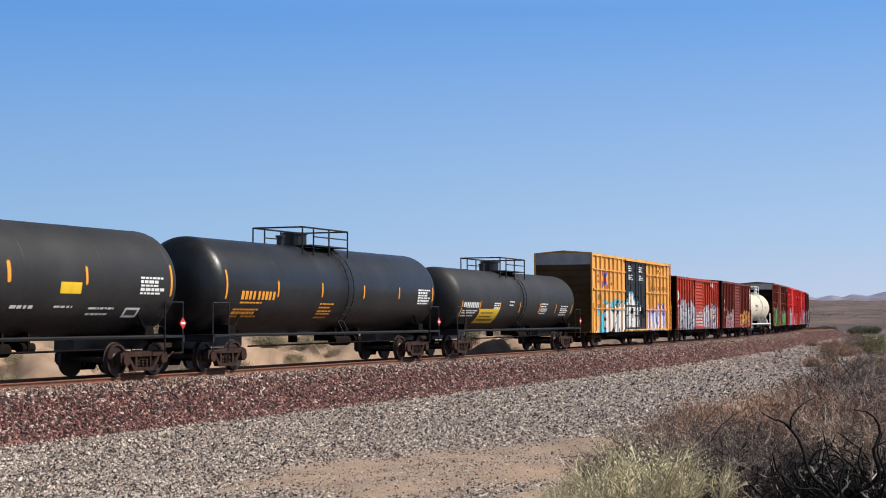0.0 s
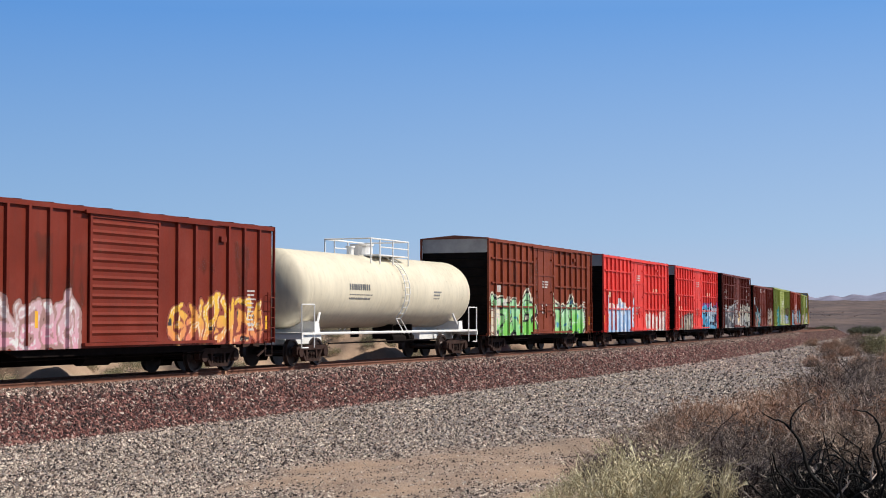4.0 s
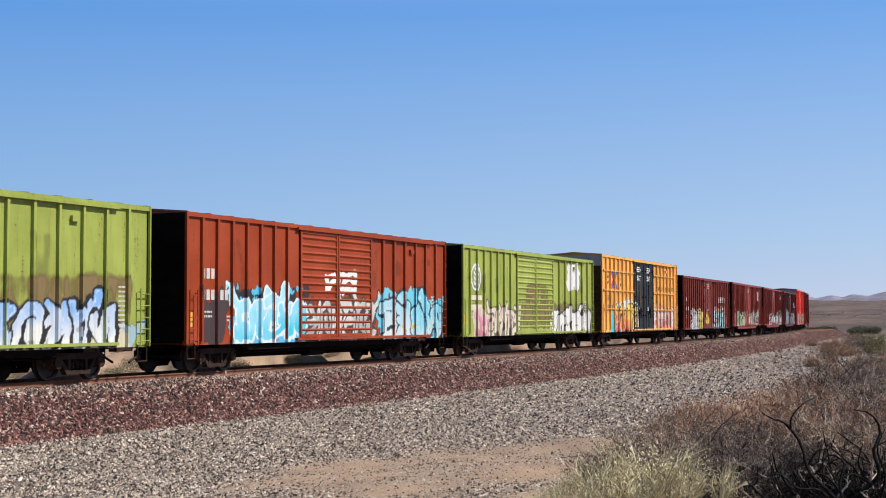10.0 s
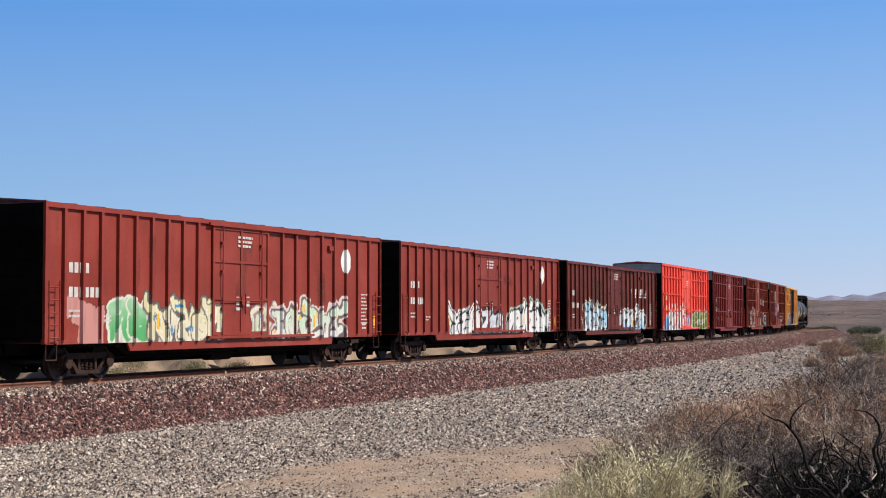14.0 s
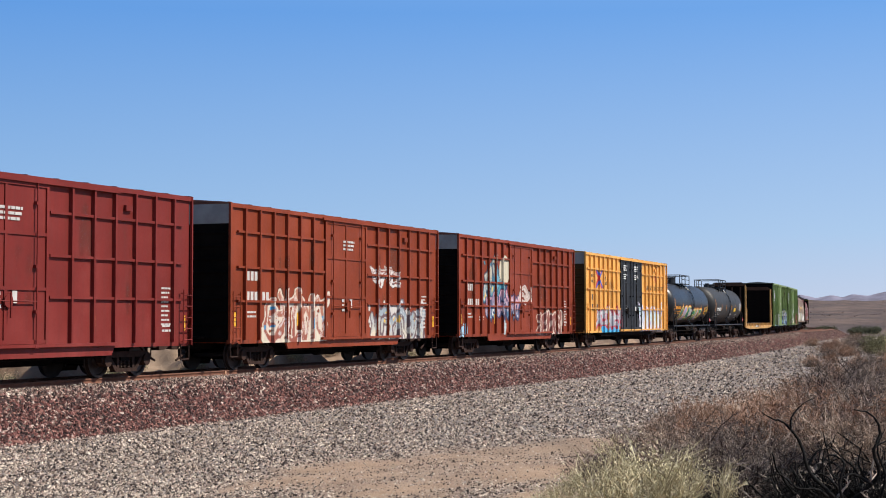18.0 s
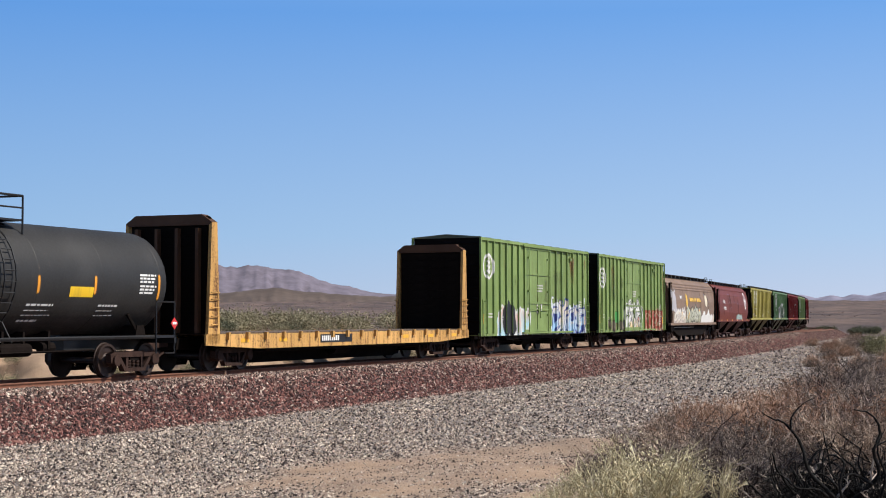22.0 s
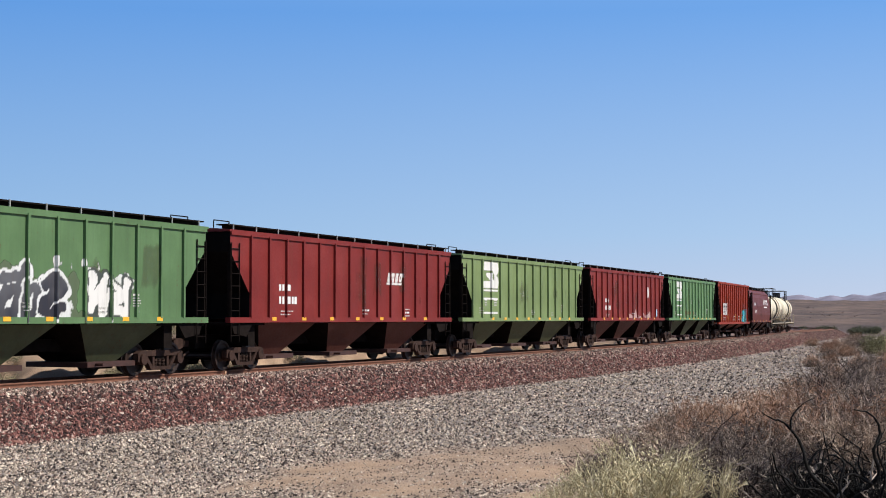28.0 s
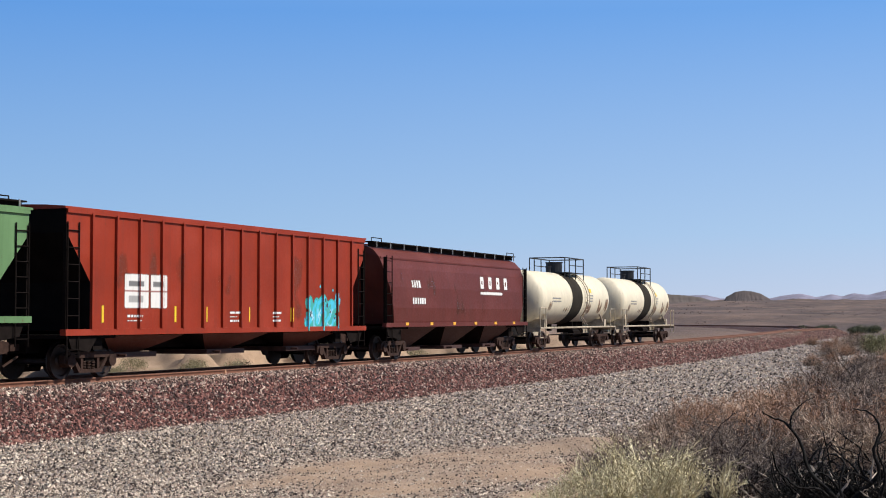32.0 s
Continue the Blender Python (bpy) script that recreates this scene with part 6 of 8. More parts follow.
    boxcar("red_boxcar", 168.21, 16.01, 5.1, SCARLET, "bright red high-cube boxcar with blue graffiti", **sry, marks=side_data(16, 5, M["rosy"], h=0.28) + door_data() + [("side", words(3.7, 3.2, 8, 0.22, 4), M["rosy"])], yellow=yl50[:1],
           painters=[Wsh(-6.3, -1.5, 0.85, 1.75, (0.42, 0.36, 0.27), 6), G(-6.2, -1.5, 0.9, 1.95, 5, (0.50, 0.44, 0.34), (0.40, 0.36, 0.30), (0.16, 0.12, 0.10), None, 17, 0.15, flat=True), Wsh(2.0, 8.0, 1.6, 2.75, (0.38, 0.05, 0.30), 7), G(2.1, 7.9, 0.85, 2.5, 5, (0.06, 0.45, 0.72), (0.62, 0.74, 0.80), (0.01, 0.015, 0.05), (0.10, 0.50, 0.74), 18, 0.15)])
    boxcar("maroon_boxcar", 186.69, 16.04, 5.1, (0.135, 0.030, 0.027), "dark brown high-cube boxcar with white graffiti and lettering", **dict(fifty, excess=False), roof_colour=(0.2, 0.06, 0.05),
           marks=[("side", words(-6.9, 3.55, 8, 0.28, 1) + words(-6.9, 3.05, 8, 0.28, 2) + words(-6.9, 2.45, 8, 0.22, 3) + [(5.5, 5.75, 3.3, 4.0), (5.75, 6.4, 3.85, 4.0), (5.75, 6.4, 3.3, 3.45), (6.6, 6.8, 3.3, 4.0), (6.8, 7.2, 3.55, 3.75), (7.2, 7.4, 3.3, 4.0), (5.7, 7.3, 3.05, 3.17)], "white")] + side_data(16, 6, number=False) + door_data(3.0), yellow=yl50,
           painters=[Wsh(-7.8, 7.9, 0.8, 1.55, (0.55, 0.52, 0.48), 8), G(-7.4, 0.0, 0.85, 2.45, 5, (0.10, 0.10, 0.11), (0.24, 0.24, 0.25), WHITE, (0.56, 0.54, 0.50), 19, 0.27, flat=True), G(0.3, 1.6, 1.3, 2.2, 1, GOLD, (0.7, 0.5, 0.2), WHITE, None, 116, 0.2, flat=True), G(2.0, 8.0, 0.95, 2.75, 5, (0.60, 0.62, 0.58), (0.74, 0.70, 0.56), (0.03, 0.03, 0.03), (0.55, 0.52, 0.44), 20, 0.18, flat=True)])
    boxcar("brown_boxcar", 204.96, 15.99, 4.56, (0.175, 0.036, 0.025), "rust brown boxcar with double plug doors and graffiti", door="plug2", door_at=-0.5, door_w=4.9, left=6, right=6, roof_colour=(0.30, 0.17, 0.13),
           marks=side_data(16, 7) + [("door", textlines(-2.6, 4.2, 1.2, 3, 0.07, 0.06, 1) + textlines(0.1, 4.2, 0.9, 3, 0.07, 0.06, 2), "white")], yellow=yl50,
           painters=[G(-6.6, -2.4, 0.9, 2.2, 5, (0.62, 0.22, 0.10), (0.30, 0.52, 0.58), (0.05, 0.20, 0.22), (0.32, 0.48, 0.48), 21, 0.18), G(2.4, 7.4, 0.85, 2.45, 5, (0.52, 0.47, 0.41), (0.6, 0.52, 0.44), (0.16, 0.11, 0.09), (0.42, 0.33, 0.26), 22, 0.22, flat=True), G(5.2, 6.6, 0.9, 2.0, 1, (0.62, 0.32, 0.04), CREAM, (0.2, 0.1, 0.05), None, 117, 0.2, flat=True), G(-7.6, -6.9, 2.8, 3.4, 1, WHITE, WHITE, WHITE, None, 23, 0.2, flat=True)])
    green = dict(door="slide2", door_at=0.0, door_w=5.4, left=7, right=6)
    boxcar("green_boxcar", 224.13, 19.13, 4.68, LIMEGREEN, "lime green boxcar with a white tree emblem and graffiti", **green, roof_colour=(0.28, 0.36, 0.12), marks=side_data(19.5, 8, number=False), yellow=yl60[:1], rust=0.65,
           painters=[oval(-7.9, 3.30, 0.66, 0.60), (plain_fill, dict(x0=-8.55, x1=-7.25, z0=2.32, z1=2.56, colour=CREAM)), (plain_fill, dict(x0=-8.55, x1=-7.25, z0=1.90, z1=2.16, colour=CREAM)),
                     (stain, dict(x0=-2.2, x1=8.9, z0=1.1, z1=2.9, colour=(0.20, 0.135, 0.05), seed=90, amount=0.5)), (stain, dict(x0=-0.6, x1=1.4, z0=1.6, z1=3.6, colour=(0.17, 0.10, 0.04), seed=91, amount=0.45)), Wsh(-6.0, 9.2, 0.8, 1.35, (0.30, 0.42, 0.46), 9), Wsh(1.0, 8.8, 1.0, 1.75, (0.60, 0.55, 0.38), 92), G(-6.1, -2.0, 0.85, 2.35, 3, (0.02, 0.30, 0.34), (0.05, 0.48, 0.56), (0.40, 0.66, 0.58), (0.03, 0.32, 0.36), 24, 0.15, flat=True), G(-1.9, 2.5, 1.05, 2.2, 6, (0.42, 0.40, 0.36), (0.62, 0.6, 0.56), (0.06, 0.05, 0.05), None, 25, 0.15), G(3.1, 8.1, 0.95, 2.15, 5, (0.70, 0.70, 0.68), (0.20, 0.40, 0.72), BLACK, None, 26, 0.17), G(-0.5, 1.5, 2.7, 3.5, 2, WHITE, WHITE, WHITE, None, 93, 0.07, flat=True)])
    boxcar("red_boxcar", 245.05, 19.08, 4.68, (0.30, 0.055, 0.025), "brick red boxcar with corrugated doors and blue graffiti", **green, roof_colour=(0.28, 0.08, 0.05), marks=side_data(19.5, 9), yellow=yl60[:1],
           painters=[Wsh(-6.9, -2.0, 1.7, 2.65, (0.02, 0.015, 0.02), 11), Wsh(-6.9, -2.2, 0.8, 1.35, (0.30, 0.22, 0.48), 12), G(-6.8, -2.3, 1.1, 2.35, 5, CYAN, (0.35, 0.66, 0.78), (0.66, 0.74, 0.78), (0.08, 0.45, 0.65), 27, 0.2, flat=True), Wsh(-8.9, -7.2, 1.0, 2.5, (0.05, 0.03, 0.03), 94), G(-2.2, 3.2, 1.0, 2.4, 6, (0.34, 0.33, 0.33), (0.55, 0.53, 0.50), (0.05, 0.035, 0.035), None, 28, 0.15), G(3.4, 9.2, 0.9, 2.5, 4, (0.60, 0.66, 0.68), (0.20, 0.56, 0.70), (0.02, 0.04, 0.06), (0.15, 0.52, 0.66), 29, 0.18), G(-0.9, 1.4, 2.5, 3.3, 2, WHITE, WHITE, WHITE, None, 30, 0.07, flat=True)])
    boxcar("green_boxcar", 266.03, 19.06, 4.68, LIMEGREEN, "lime green boxcar with a tree emblem and white graffiti", **green, roof_colour=(0.28, 0.36, 0.12), marks=side_data(19.4, 10, number=False), yellow=yl60[:1], rust=0.7,
           painters=[oval(-7.87, 3.32, 0.60, 0.58), (plain_fill, dict(x0=-8.5, x1=-7.15, z0=2.36, z1=2.58, colour=CREAM)), (plain_fill, dict(x0=-8.5, x1=-7.15, z0=1.92, z1=2.18, colour=CREAM)), G(5.2, 7.1, 3.15, 4.4, 2, WHITE, WHITE, WHITE, None, 110, 0.2, flat=True), (stain, dict(x0=-1.8, x1=2.4, z0=1.2, z1=3.4, colour=(0.18, 0.11, 0.04), seed=111, amount=0.5)), (stain, dict(x0=-2.4, x1=9.0, z0=1.0, z1=2.6, colour=(0.20, 0.15, 0.06), seed=112, amount=0.4)), Wsh(-8.2, -2.2, 0.85, 1.85, (0.62, 0.48, 0.40), 13), G(-7.7, -5.4, 0.9, 1.9, 2, (0.35, 0.10, 0.10), PINK, (0.62, 0.5, 0.42), None, 113, 0.2, flat=True), G(-6.2, -2.2, 0.95, 2.25, 5, CREAM, (0.66, 0.55, 0.48), (0.14, 0.11, 0.07), None, 31, 0.17, flat=True), Wsh(2.2, 9.0, 0.85, 1.5, (0.60, 0.62, 0.50), 114), G(2.4, 9.1, 0.95, 2.1, 6, WHITE, WHITE, (0.04, 0.04, 0.03), None, 32, 0.22, flat=True)])
    c = boxcar("yellow_boxcar", 286.84, 19.07, 5.1, BOXYELLOW, "yellow high-cube boxcar with black double doors and a red cross mark", marks=tb_marks(5), **tb,
           painters=yx + [Wsh(-7.5, -1.5, 0.9, 1.9, CYAN, 15), Wsh(-5.2, -2.2, 0.9, 2.7, WHITE, 71), G(-6.2, -1.5, 0.9, 2.5, 5, (0.75, 0.10, 0.12), (0.85, 0.62, 0.08), BLACK, None, 33, 0.24, glow=WHITE), Wsh(2.8, 9.0, 0.85, 2.2, (0.72, 0.17, 0.09), 16), G(3.0, 8.9, 0.9, 2.3, 5, (0.72, 0.17, 0.09), (0.75, 0.62, 0.55), (0.30, 0.26, 0.27), None, 34, 0.16)])
    side_words(c, 19.4)
    bn = dict(sill=0.97, skirt=0.22, style="post", door="plug1", door_at=-0.2, door_w=3.3, left=9, right=8, roof_colour=(0.17, 0.06, 0.05))
    boxcar("maroon_boxcar", 308.07, 19.10, 4.5, MAROON, "maroon boxcar with white, yellow and turquoise graffiti", **dict(bn, sill=0.85, skirt=0.0), marks=side_data(19.1, 11, h=0.26) + door_data(4.0), yellow=(),
           painters=[(italic, dict(x=4.85, z=2.92, n=4, h=0.28, colour=WHITE, pitch=0.82)), G(-6.6, -4.0, 0.85, 2.3, 4, (0.70, 0.71, 0.72), WHITE, (0.02, 0.02, 0.03), None, 35, 0.17, glow=WHITE, flat=True), G(-3.9, -1.8, 0.85, 2.25, 3, (0.62, 0.45, 0.06), (0.72, 0.58, 0.20), (0.05, 0.035, 0.02), None, 36, 0.17, flat=True), G(-1.15, 0.4, 1.15, 2.2, 2, (0.62, 0.45, 0.06), GOLD, BLACK, None, 37, 0.17, flat=True), Wsh(2.3, 7.8, 0.9, 2.35, (0.62, 0.22, 0.14), 95), G(2.5, 7.6, 0.9, 2.3, 4, (0.20, 0.50, 0.62), (0.45, 0.62, 0.62), (0.03, 0.05, 0.06), None, 38, 0.17)])
    boxcar("maroon_boxcar", 329.08, 19.22, 4.52, (0.255, 0.047, 0.050), "reddish maroon boxcar with pink and green graffiti", **bn, marks=side_data(19.4, 12, h=0.26) + door_data(4.0), yellow=yl60[1:],
           painters=[disc(6.95, 3.55, 0.38, 0.42), Wsh(-8.6, -7.0, 1.1, 2.1, (0.50, 0.22, 0.19), 17), Wsh(-6.8, -1.4, 0.85, 1.7, (0.60, 0.48, 0.40), 96), G(-6.9, -5.1, 1.0, 2.2, 2, (0.08, 0.36, 0.12), (0.40, 0.55, 0.38), (0.62, 0.6, 0.5), None, 39, 0.2, flat=True), G(-5.0, -1.3, 0.9, 2.05, 5, CREAM, (0.66, 0.60, 0.35), (0.12, 0.10, 0.09), None, 97, 0.18), G(0.4, 1.6, 1.1, 1.9, 2, (0.4, 0.5, 0.35), CREAM, (0.3, 0.2, 0.18), None, 98, 0.15), G(1.8, 6.6, 0.9, 2.0, 6, (0.66, 0.62, 0.58), (0.5, 0.62, 0.45), (0.14, 0.09, 0.09), None, 40, 0.18, glow=(0.62, 0.5, 0.46))])
    boxcar("maroon_boxcar", 350.09, 19.25, 4.52, (0.225, 0.041, 0.043), "maroon boxcar with bold white graffiti", **bn, marks=side_data(19.3, 13, h=0.26) + door_data(4.0), yellow=yl60[1:],
           painters=[disc(7.2, 3.65, 0.38, 0.42), G(-4.4, -1.1, 0.8, 2.0, 4, WHITE, WHITE, BLACK, None, 41, 0.2, glow=WHITE, flat=True), G(-1.0, 1.7, 0.85, 2.0, 3, WHITE, SILVER, BLACK, None, 42, 0.18, flat=True), G(2.4, 8.2, 0.85, 2.15, 6, WHITE, WHITE, BLACK, None, 43, 0.2, glow=(0.40, 0.50, 0.40), flat=True)])
    boxcar("maroon_boxcar", 370.75, 19.22, 4.52, (0.115, 0.024, 0.024), "dark maroon boxcar with white and blue graffiti", **bn, marks=side_data(19.4, 14, h=0.26) + door_data(4.0), yellow=(),
           painters=[(italic, dict(x=3.35, z=2.93, n=4, h=0.36, colour=WHITE, pitch=1.15)), G(-6.4, -1.9, 0.85, 2.2, 5, WHITE, SKY, BLACK, None, 44, 0.18, glow=CREAM), Wsh(0.4, 6.6, 0.85, 1.6, (0.66, 0.60, 0.35), 99), G(0.8, 6.7, 0.8, 2.1, 6, (0.25, 0.50, 0.72), (0.70, 0.72, 0.72), (0.04, 0.05, 0.06), None, 45, 0.17, glow=(0.72, 0.72, 0.66))])
    boxcar("red_boxcar", 390.18, 16.00, 5.1, (0.76, 0.095, 0.095), "pinkish red high-cube boxcar with white and green graffiti", **sry, marks=side_data(16, 15, M["rosy"], h=0.28) + door_data() + [("side", words(4.4, 3.0, 8, 0.2, 3), M["rosy"])], yellow=(),
           painters=[Wsh(-7.8, 7.9, 0.8, 1.4, SKY, 18), Wsh(-7.6, -6.0, 0.85, 1.9, (0.12, 0.34, 0.58), 100), G(-6.0, -0.9, 0.85, 2.3, 6, WHITE, (0.72, 0.70, 0.60), (0.30, 0.27, 0.28), (0.66, 0.55, 0.48), 46, 0.2, flat=True), G(-0.8, 1.8, 0.9, 1.9, 4, (0.55, 0.06, 0.08), SKY, (0.10, 0.16, 0.34), None, 47, 0.18), Wsh(1.9, 7.9, 0.85, 1.5, (0.45, 0.62, 0.50), 101), G(1.9, 7.9, 0.95, 2.2, 4, (0.16, 0.24, 0.07), (0.30, 0.34, 0.10), (0.62, 0.60, 0.42), (0.22, 0.18, 0.40), 48, 0.2, flat=True)])
    boxcar("maroon_boxcar", 408.29, 15.80, 5.1, (0.19, 0.030, 0.038), "clean dark maroon high-cube boxcar with yellow reflectors", skirt=0.2, **fifty, roof_colour=(0.15, 0.05, 0.05), marks=side_data(16, 16, h=0.3) + door_data(4.2), yellow=yl50)
    boxcar("brown_boxcar", 426.25, 15.91, 5.1, (0.235, 0.050, 0.030), "rust brown high-cube boxcar with pale graffiti", skirt=0.2, **fifty, roof_colour=(0.25, 0.10, 0.07), marks=side_data(16, 17, h=0.28) + door_data(4.2), yellow=yl50,
           painters=[Wsh(-5.9, -1.7, 0.85, 1.15, CREAM, 19), G(-5.8, -1.8, 1.0, 2.5, 5, (0.30, 0.08, 0.05), (0.40, 0.16, 0.10), (0.66, 0.56, 0.46), None, 49, 0.12), G(1.9, 6.7, 0.85, 2.0, 6, CREAM, (0.30, 0.36, 0.40), (0.14, 0.09, 0.10), (0.62, 0.58, 0.54), 50, 0.14), G(2.0, 4.4, 2.9, 3.5, 4, (0.235, 0.05, 0.03), (0.235, 0.05, 0.03), (0.66, 0.62, 0.58), None, 51, 0.05)])
    boxcar("brown_boxcar", 444.45, 16.08, 5.1, (0.235, 0.047, 0.030), "rust brown high-cube boxcar with tall blue graffiti", skirt=0.2, **fifty, roof_colour=(0.25, 0.10, 0.07), marks=side_data(16, 18, h=0.28), yellow=yl50,
           painters=[Wsh(-4.9, -2.0, 2.2, 4.0, (0.04, 0.18, 0.27), 20), G(-4.9, -2.2, 2.2, 4.0, 3, (0.07, 0.25, 0.33), (0.45, 0.42, 0.33), (0.02, 0.05, 0.10), None, 52, 0.16), disc(-2.3, 3.72, 0.68, 0.66, (0.60, 0.54, 0.40)), disc(-4.2, 3.55, 0.3, 0.32, (0.52, 0.48, 0.36)), disc(-3.35, 3.2, 0.34, 0.36, (0.12, 0.38, 0.50)), G(-4.7, -0.4, 1.65, 2.75, 6, (0.06, 0.20, 0.32), (0.58, 0.26, 0.32), (0.02, 0.03, 0.09), None, 53, 0.15), G(2.2, 6.0, 0.95, 2.0, 5, (0.20, 0.06, 0.05), (0.26, 0.08, 0.06), (0.68, 0.55, 0.45), None, 54, 0.17, flat=True), G(-0.5, 1.3, 2.3, 3.1, 2, (0.55, 0.42, 0.34), (0.4, 0.3, 0.25), (0.6, 0.5, 0.45), None, 102, 0.07, flat=True), Wsh(-2.6, -1.9, 0.85, 1.5, (0.45, 0.55, 0.55), 103), Wsh(-8, -7, 0.85, 1.5, SKY, 22)])
    c = boxcar("yellow_boxcar", 464.10, 19.15, 5.1, BOXYELLOW, "yellow high-cube boxcar with black double doors and blue graffiti", marks=tb_marks(9), **tb,
           painters=yx + [Wsh(-6.6, -2.2, 0.85, 1.55, (0.06, 0.42, 0.70), 23), G(-7.2, -2.1, 1.16, 2.15, 6, (0.36, 0.38, 0.42), (0.55, 0.56, 0.58), (0.50, 0.06, 0.10), None, 55, 0.17), Wsh(2.3, 8.0, 0.85, 1.9, (0.62, 0.70, 0.70), 24), G(2.4, 7.9, 0.9, 2.15, 5, WHITE, (0.50, 0.68, 0.70), (0.42, 0.36, 0.62), None, 56, 0.19, glow=(0.68, 0.66, 0.74))])
    side_words(c, 19.7)
    tank_car("black_tank_car", 483.07, 15.00, 13.74, 1.42, 2.56, gloss, "glossy black tank car with orange lettering and graffiti", deck_at=-0.9, ladder_at=-0.15,
             strips=[(-6.0, 2.1, 0.8, O), (-3.2, 2.2, 0.4, O), (3.4, 2.1, 0.4, O), (6.0, 2.0, 0.6, O)],
             painters=[G(-4.6, -3.8, 1.35, 1.75, 2, WHITE, WHITE, (0.3, 0.3, 0.3), None, 75, 0.1), (spelled, dict(x0=-3.95, x1=-0.55, z0=1.32, z1=2.28, text="125", fills=[(0.02, 0.19, 0.12), (0.40, 0.34, 0.58), (0.02, 0.19, 0.12)], line=(0.80, 0.68, 0.25), glow=(0.70, 0.24, 0.03))), G(-0.6, 0.2, 1.75, 2.3, 2, WHITE, WHITE, (0.4, 0.4, 0.4), None, 76, 0.1), (spelled, dict(x0=0.3, x1=3.55, z0=1.38, z1=2.16, text="CULT", fills=[(0.02, 0.34, 0.14), (0.02, 0.19, 0.12), (0.40, 0.34, 0.58), (0.02, 0.19, 0.12)], line=(0.80, 0.68, 0.25), glow=(0.70, 0.24, 0.03)))],
             marks=block(-5.6, 2.2, 9, 0.22, O) + lines(-5.6, 2.02, 2.0, 2, O, 0.07, 0.05) + lines(4.7, 2.3, 0.5, 4, O, 0.07, 0.05) + lines(5.3, 2.34, 0.6, 6, (0.6, 0.42, 0.05), 0.06, 0.04))
    tank_car("grey_tank_car", 499.22, 16.40, 14.90, 1.44, 2.58, grey, "dull charcoal tank car with white lettering", deck_at=-0.95, ladder_at=-0.1, dome=0.2, rail_h=0.6,
             strips=[(-6.6, 2.04, 0.95, O), (-3.7, 2.2, 0.5, O), (-1.4, 2.2, 0.5, O), (1.3, 2.2, 0.45, O), (3.6, 2.2, 0.5, O), (6.5, 2.1, 0.7, O)],
             marks=block(-5.9, 2.17, 4, 0.25, Wt) + block(-4.95, 2.17, 5, 0.25, Wt) + lines(-5.9, 1.98, 1.9, 3, Wt, 0.05) + lines(1.0, 1.9, 1.1, 4, Wt, 0.05) + [(2.55, 3.55, 2.15, 2.42, Y)] + lines(3.9, 1.9, 0.9, 3, Wt, 0.05) + lines(5.6, 2.75, 0.8, 6, Wt, 0.06, 0.04))
    bulkhead_flat("bulkhead_flat_car", 518.37, 22.20, 20.68, "empty yellow flat car with tall bulkheads at both ends")
    bx = dict(door="plug1", door_at=-0.3, door_w=3.9, left=6, right=6, roof_colour=(0.20, 0.22, 0.16))
    boxcar("green_boxcar", 537.96, 16.09, 5.1, BNGREEN, "faded green high-cube boxcar with a tree emblem and graffiti", **bx, marks=side_data(16.2, 20, number=False) + door_data(3.1), rust=0.75, yellow=yl50[:1] + yl50[3:],
           painters=[oval(-7.0, 3.83, 0.62, 0.57), (stain, dict(x0=-8.0, x1=-7.4, z0=3.9, z1=4.9, colour=(0.24, 0.12, 0.045), seed=5, amount=0.26)), (stain, dict(x0=4.8, x1=5.9, z0=3.0, z1=4.8, colour=(0.24, 0.12, 0.045), seed=6, amount=0.26)), (stain, dict(x0=6.8, x1=7.9, z0=3.4, z1=4.8, colour=(0.24, 0.12, 0.045), seed=7, amount=0.3)), Wsh(-5.8, -1.6, 0.85, 1.7, (0.40, 0.58, 0.60), 25), G(-5.7, -1.7, 0.85, 2.15, 4, (0.35, 0.62, 0.70), (0.60, 0.45, 0.38), (0.62, 0.64, 0.62), None, 59, 0.2, flat=True), G(-4.9, -3.7, 1.0, 2.3, 1, BLACK, BLACK, BLACK, None, 60, 0.3, flat=True), G(2.1, 7.6, 0.85, 2.25, 6, (0.30, 0.50, 0.70), (0.62, 0.55, 0.45), (0.03, 0.05, 0.22), (0.60, 0.64, 0.66), 61, 0.16), Wsh(-2.2, 2.0, 0.8, 1.0, CREAM, 26)])
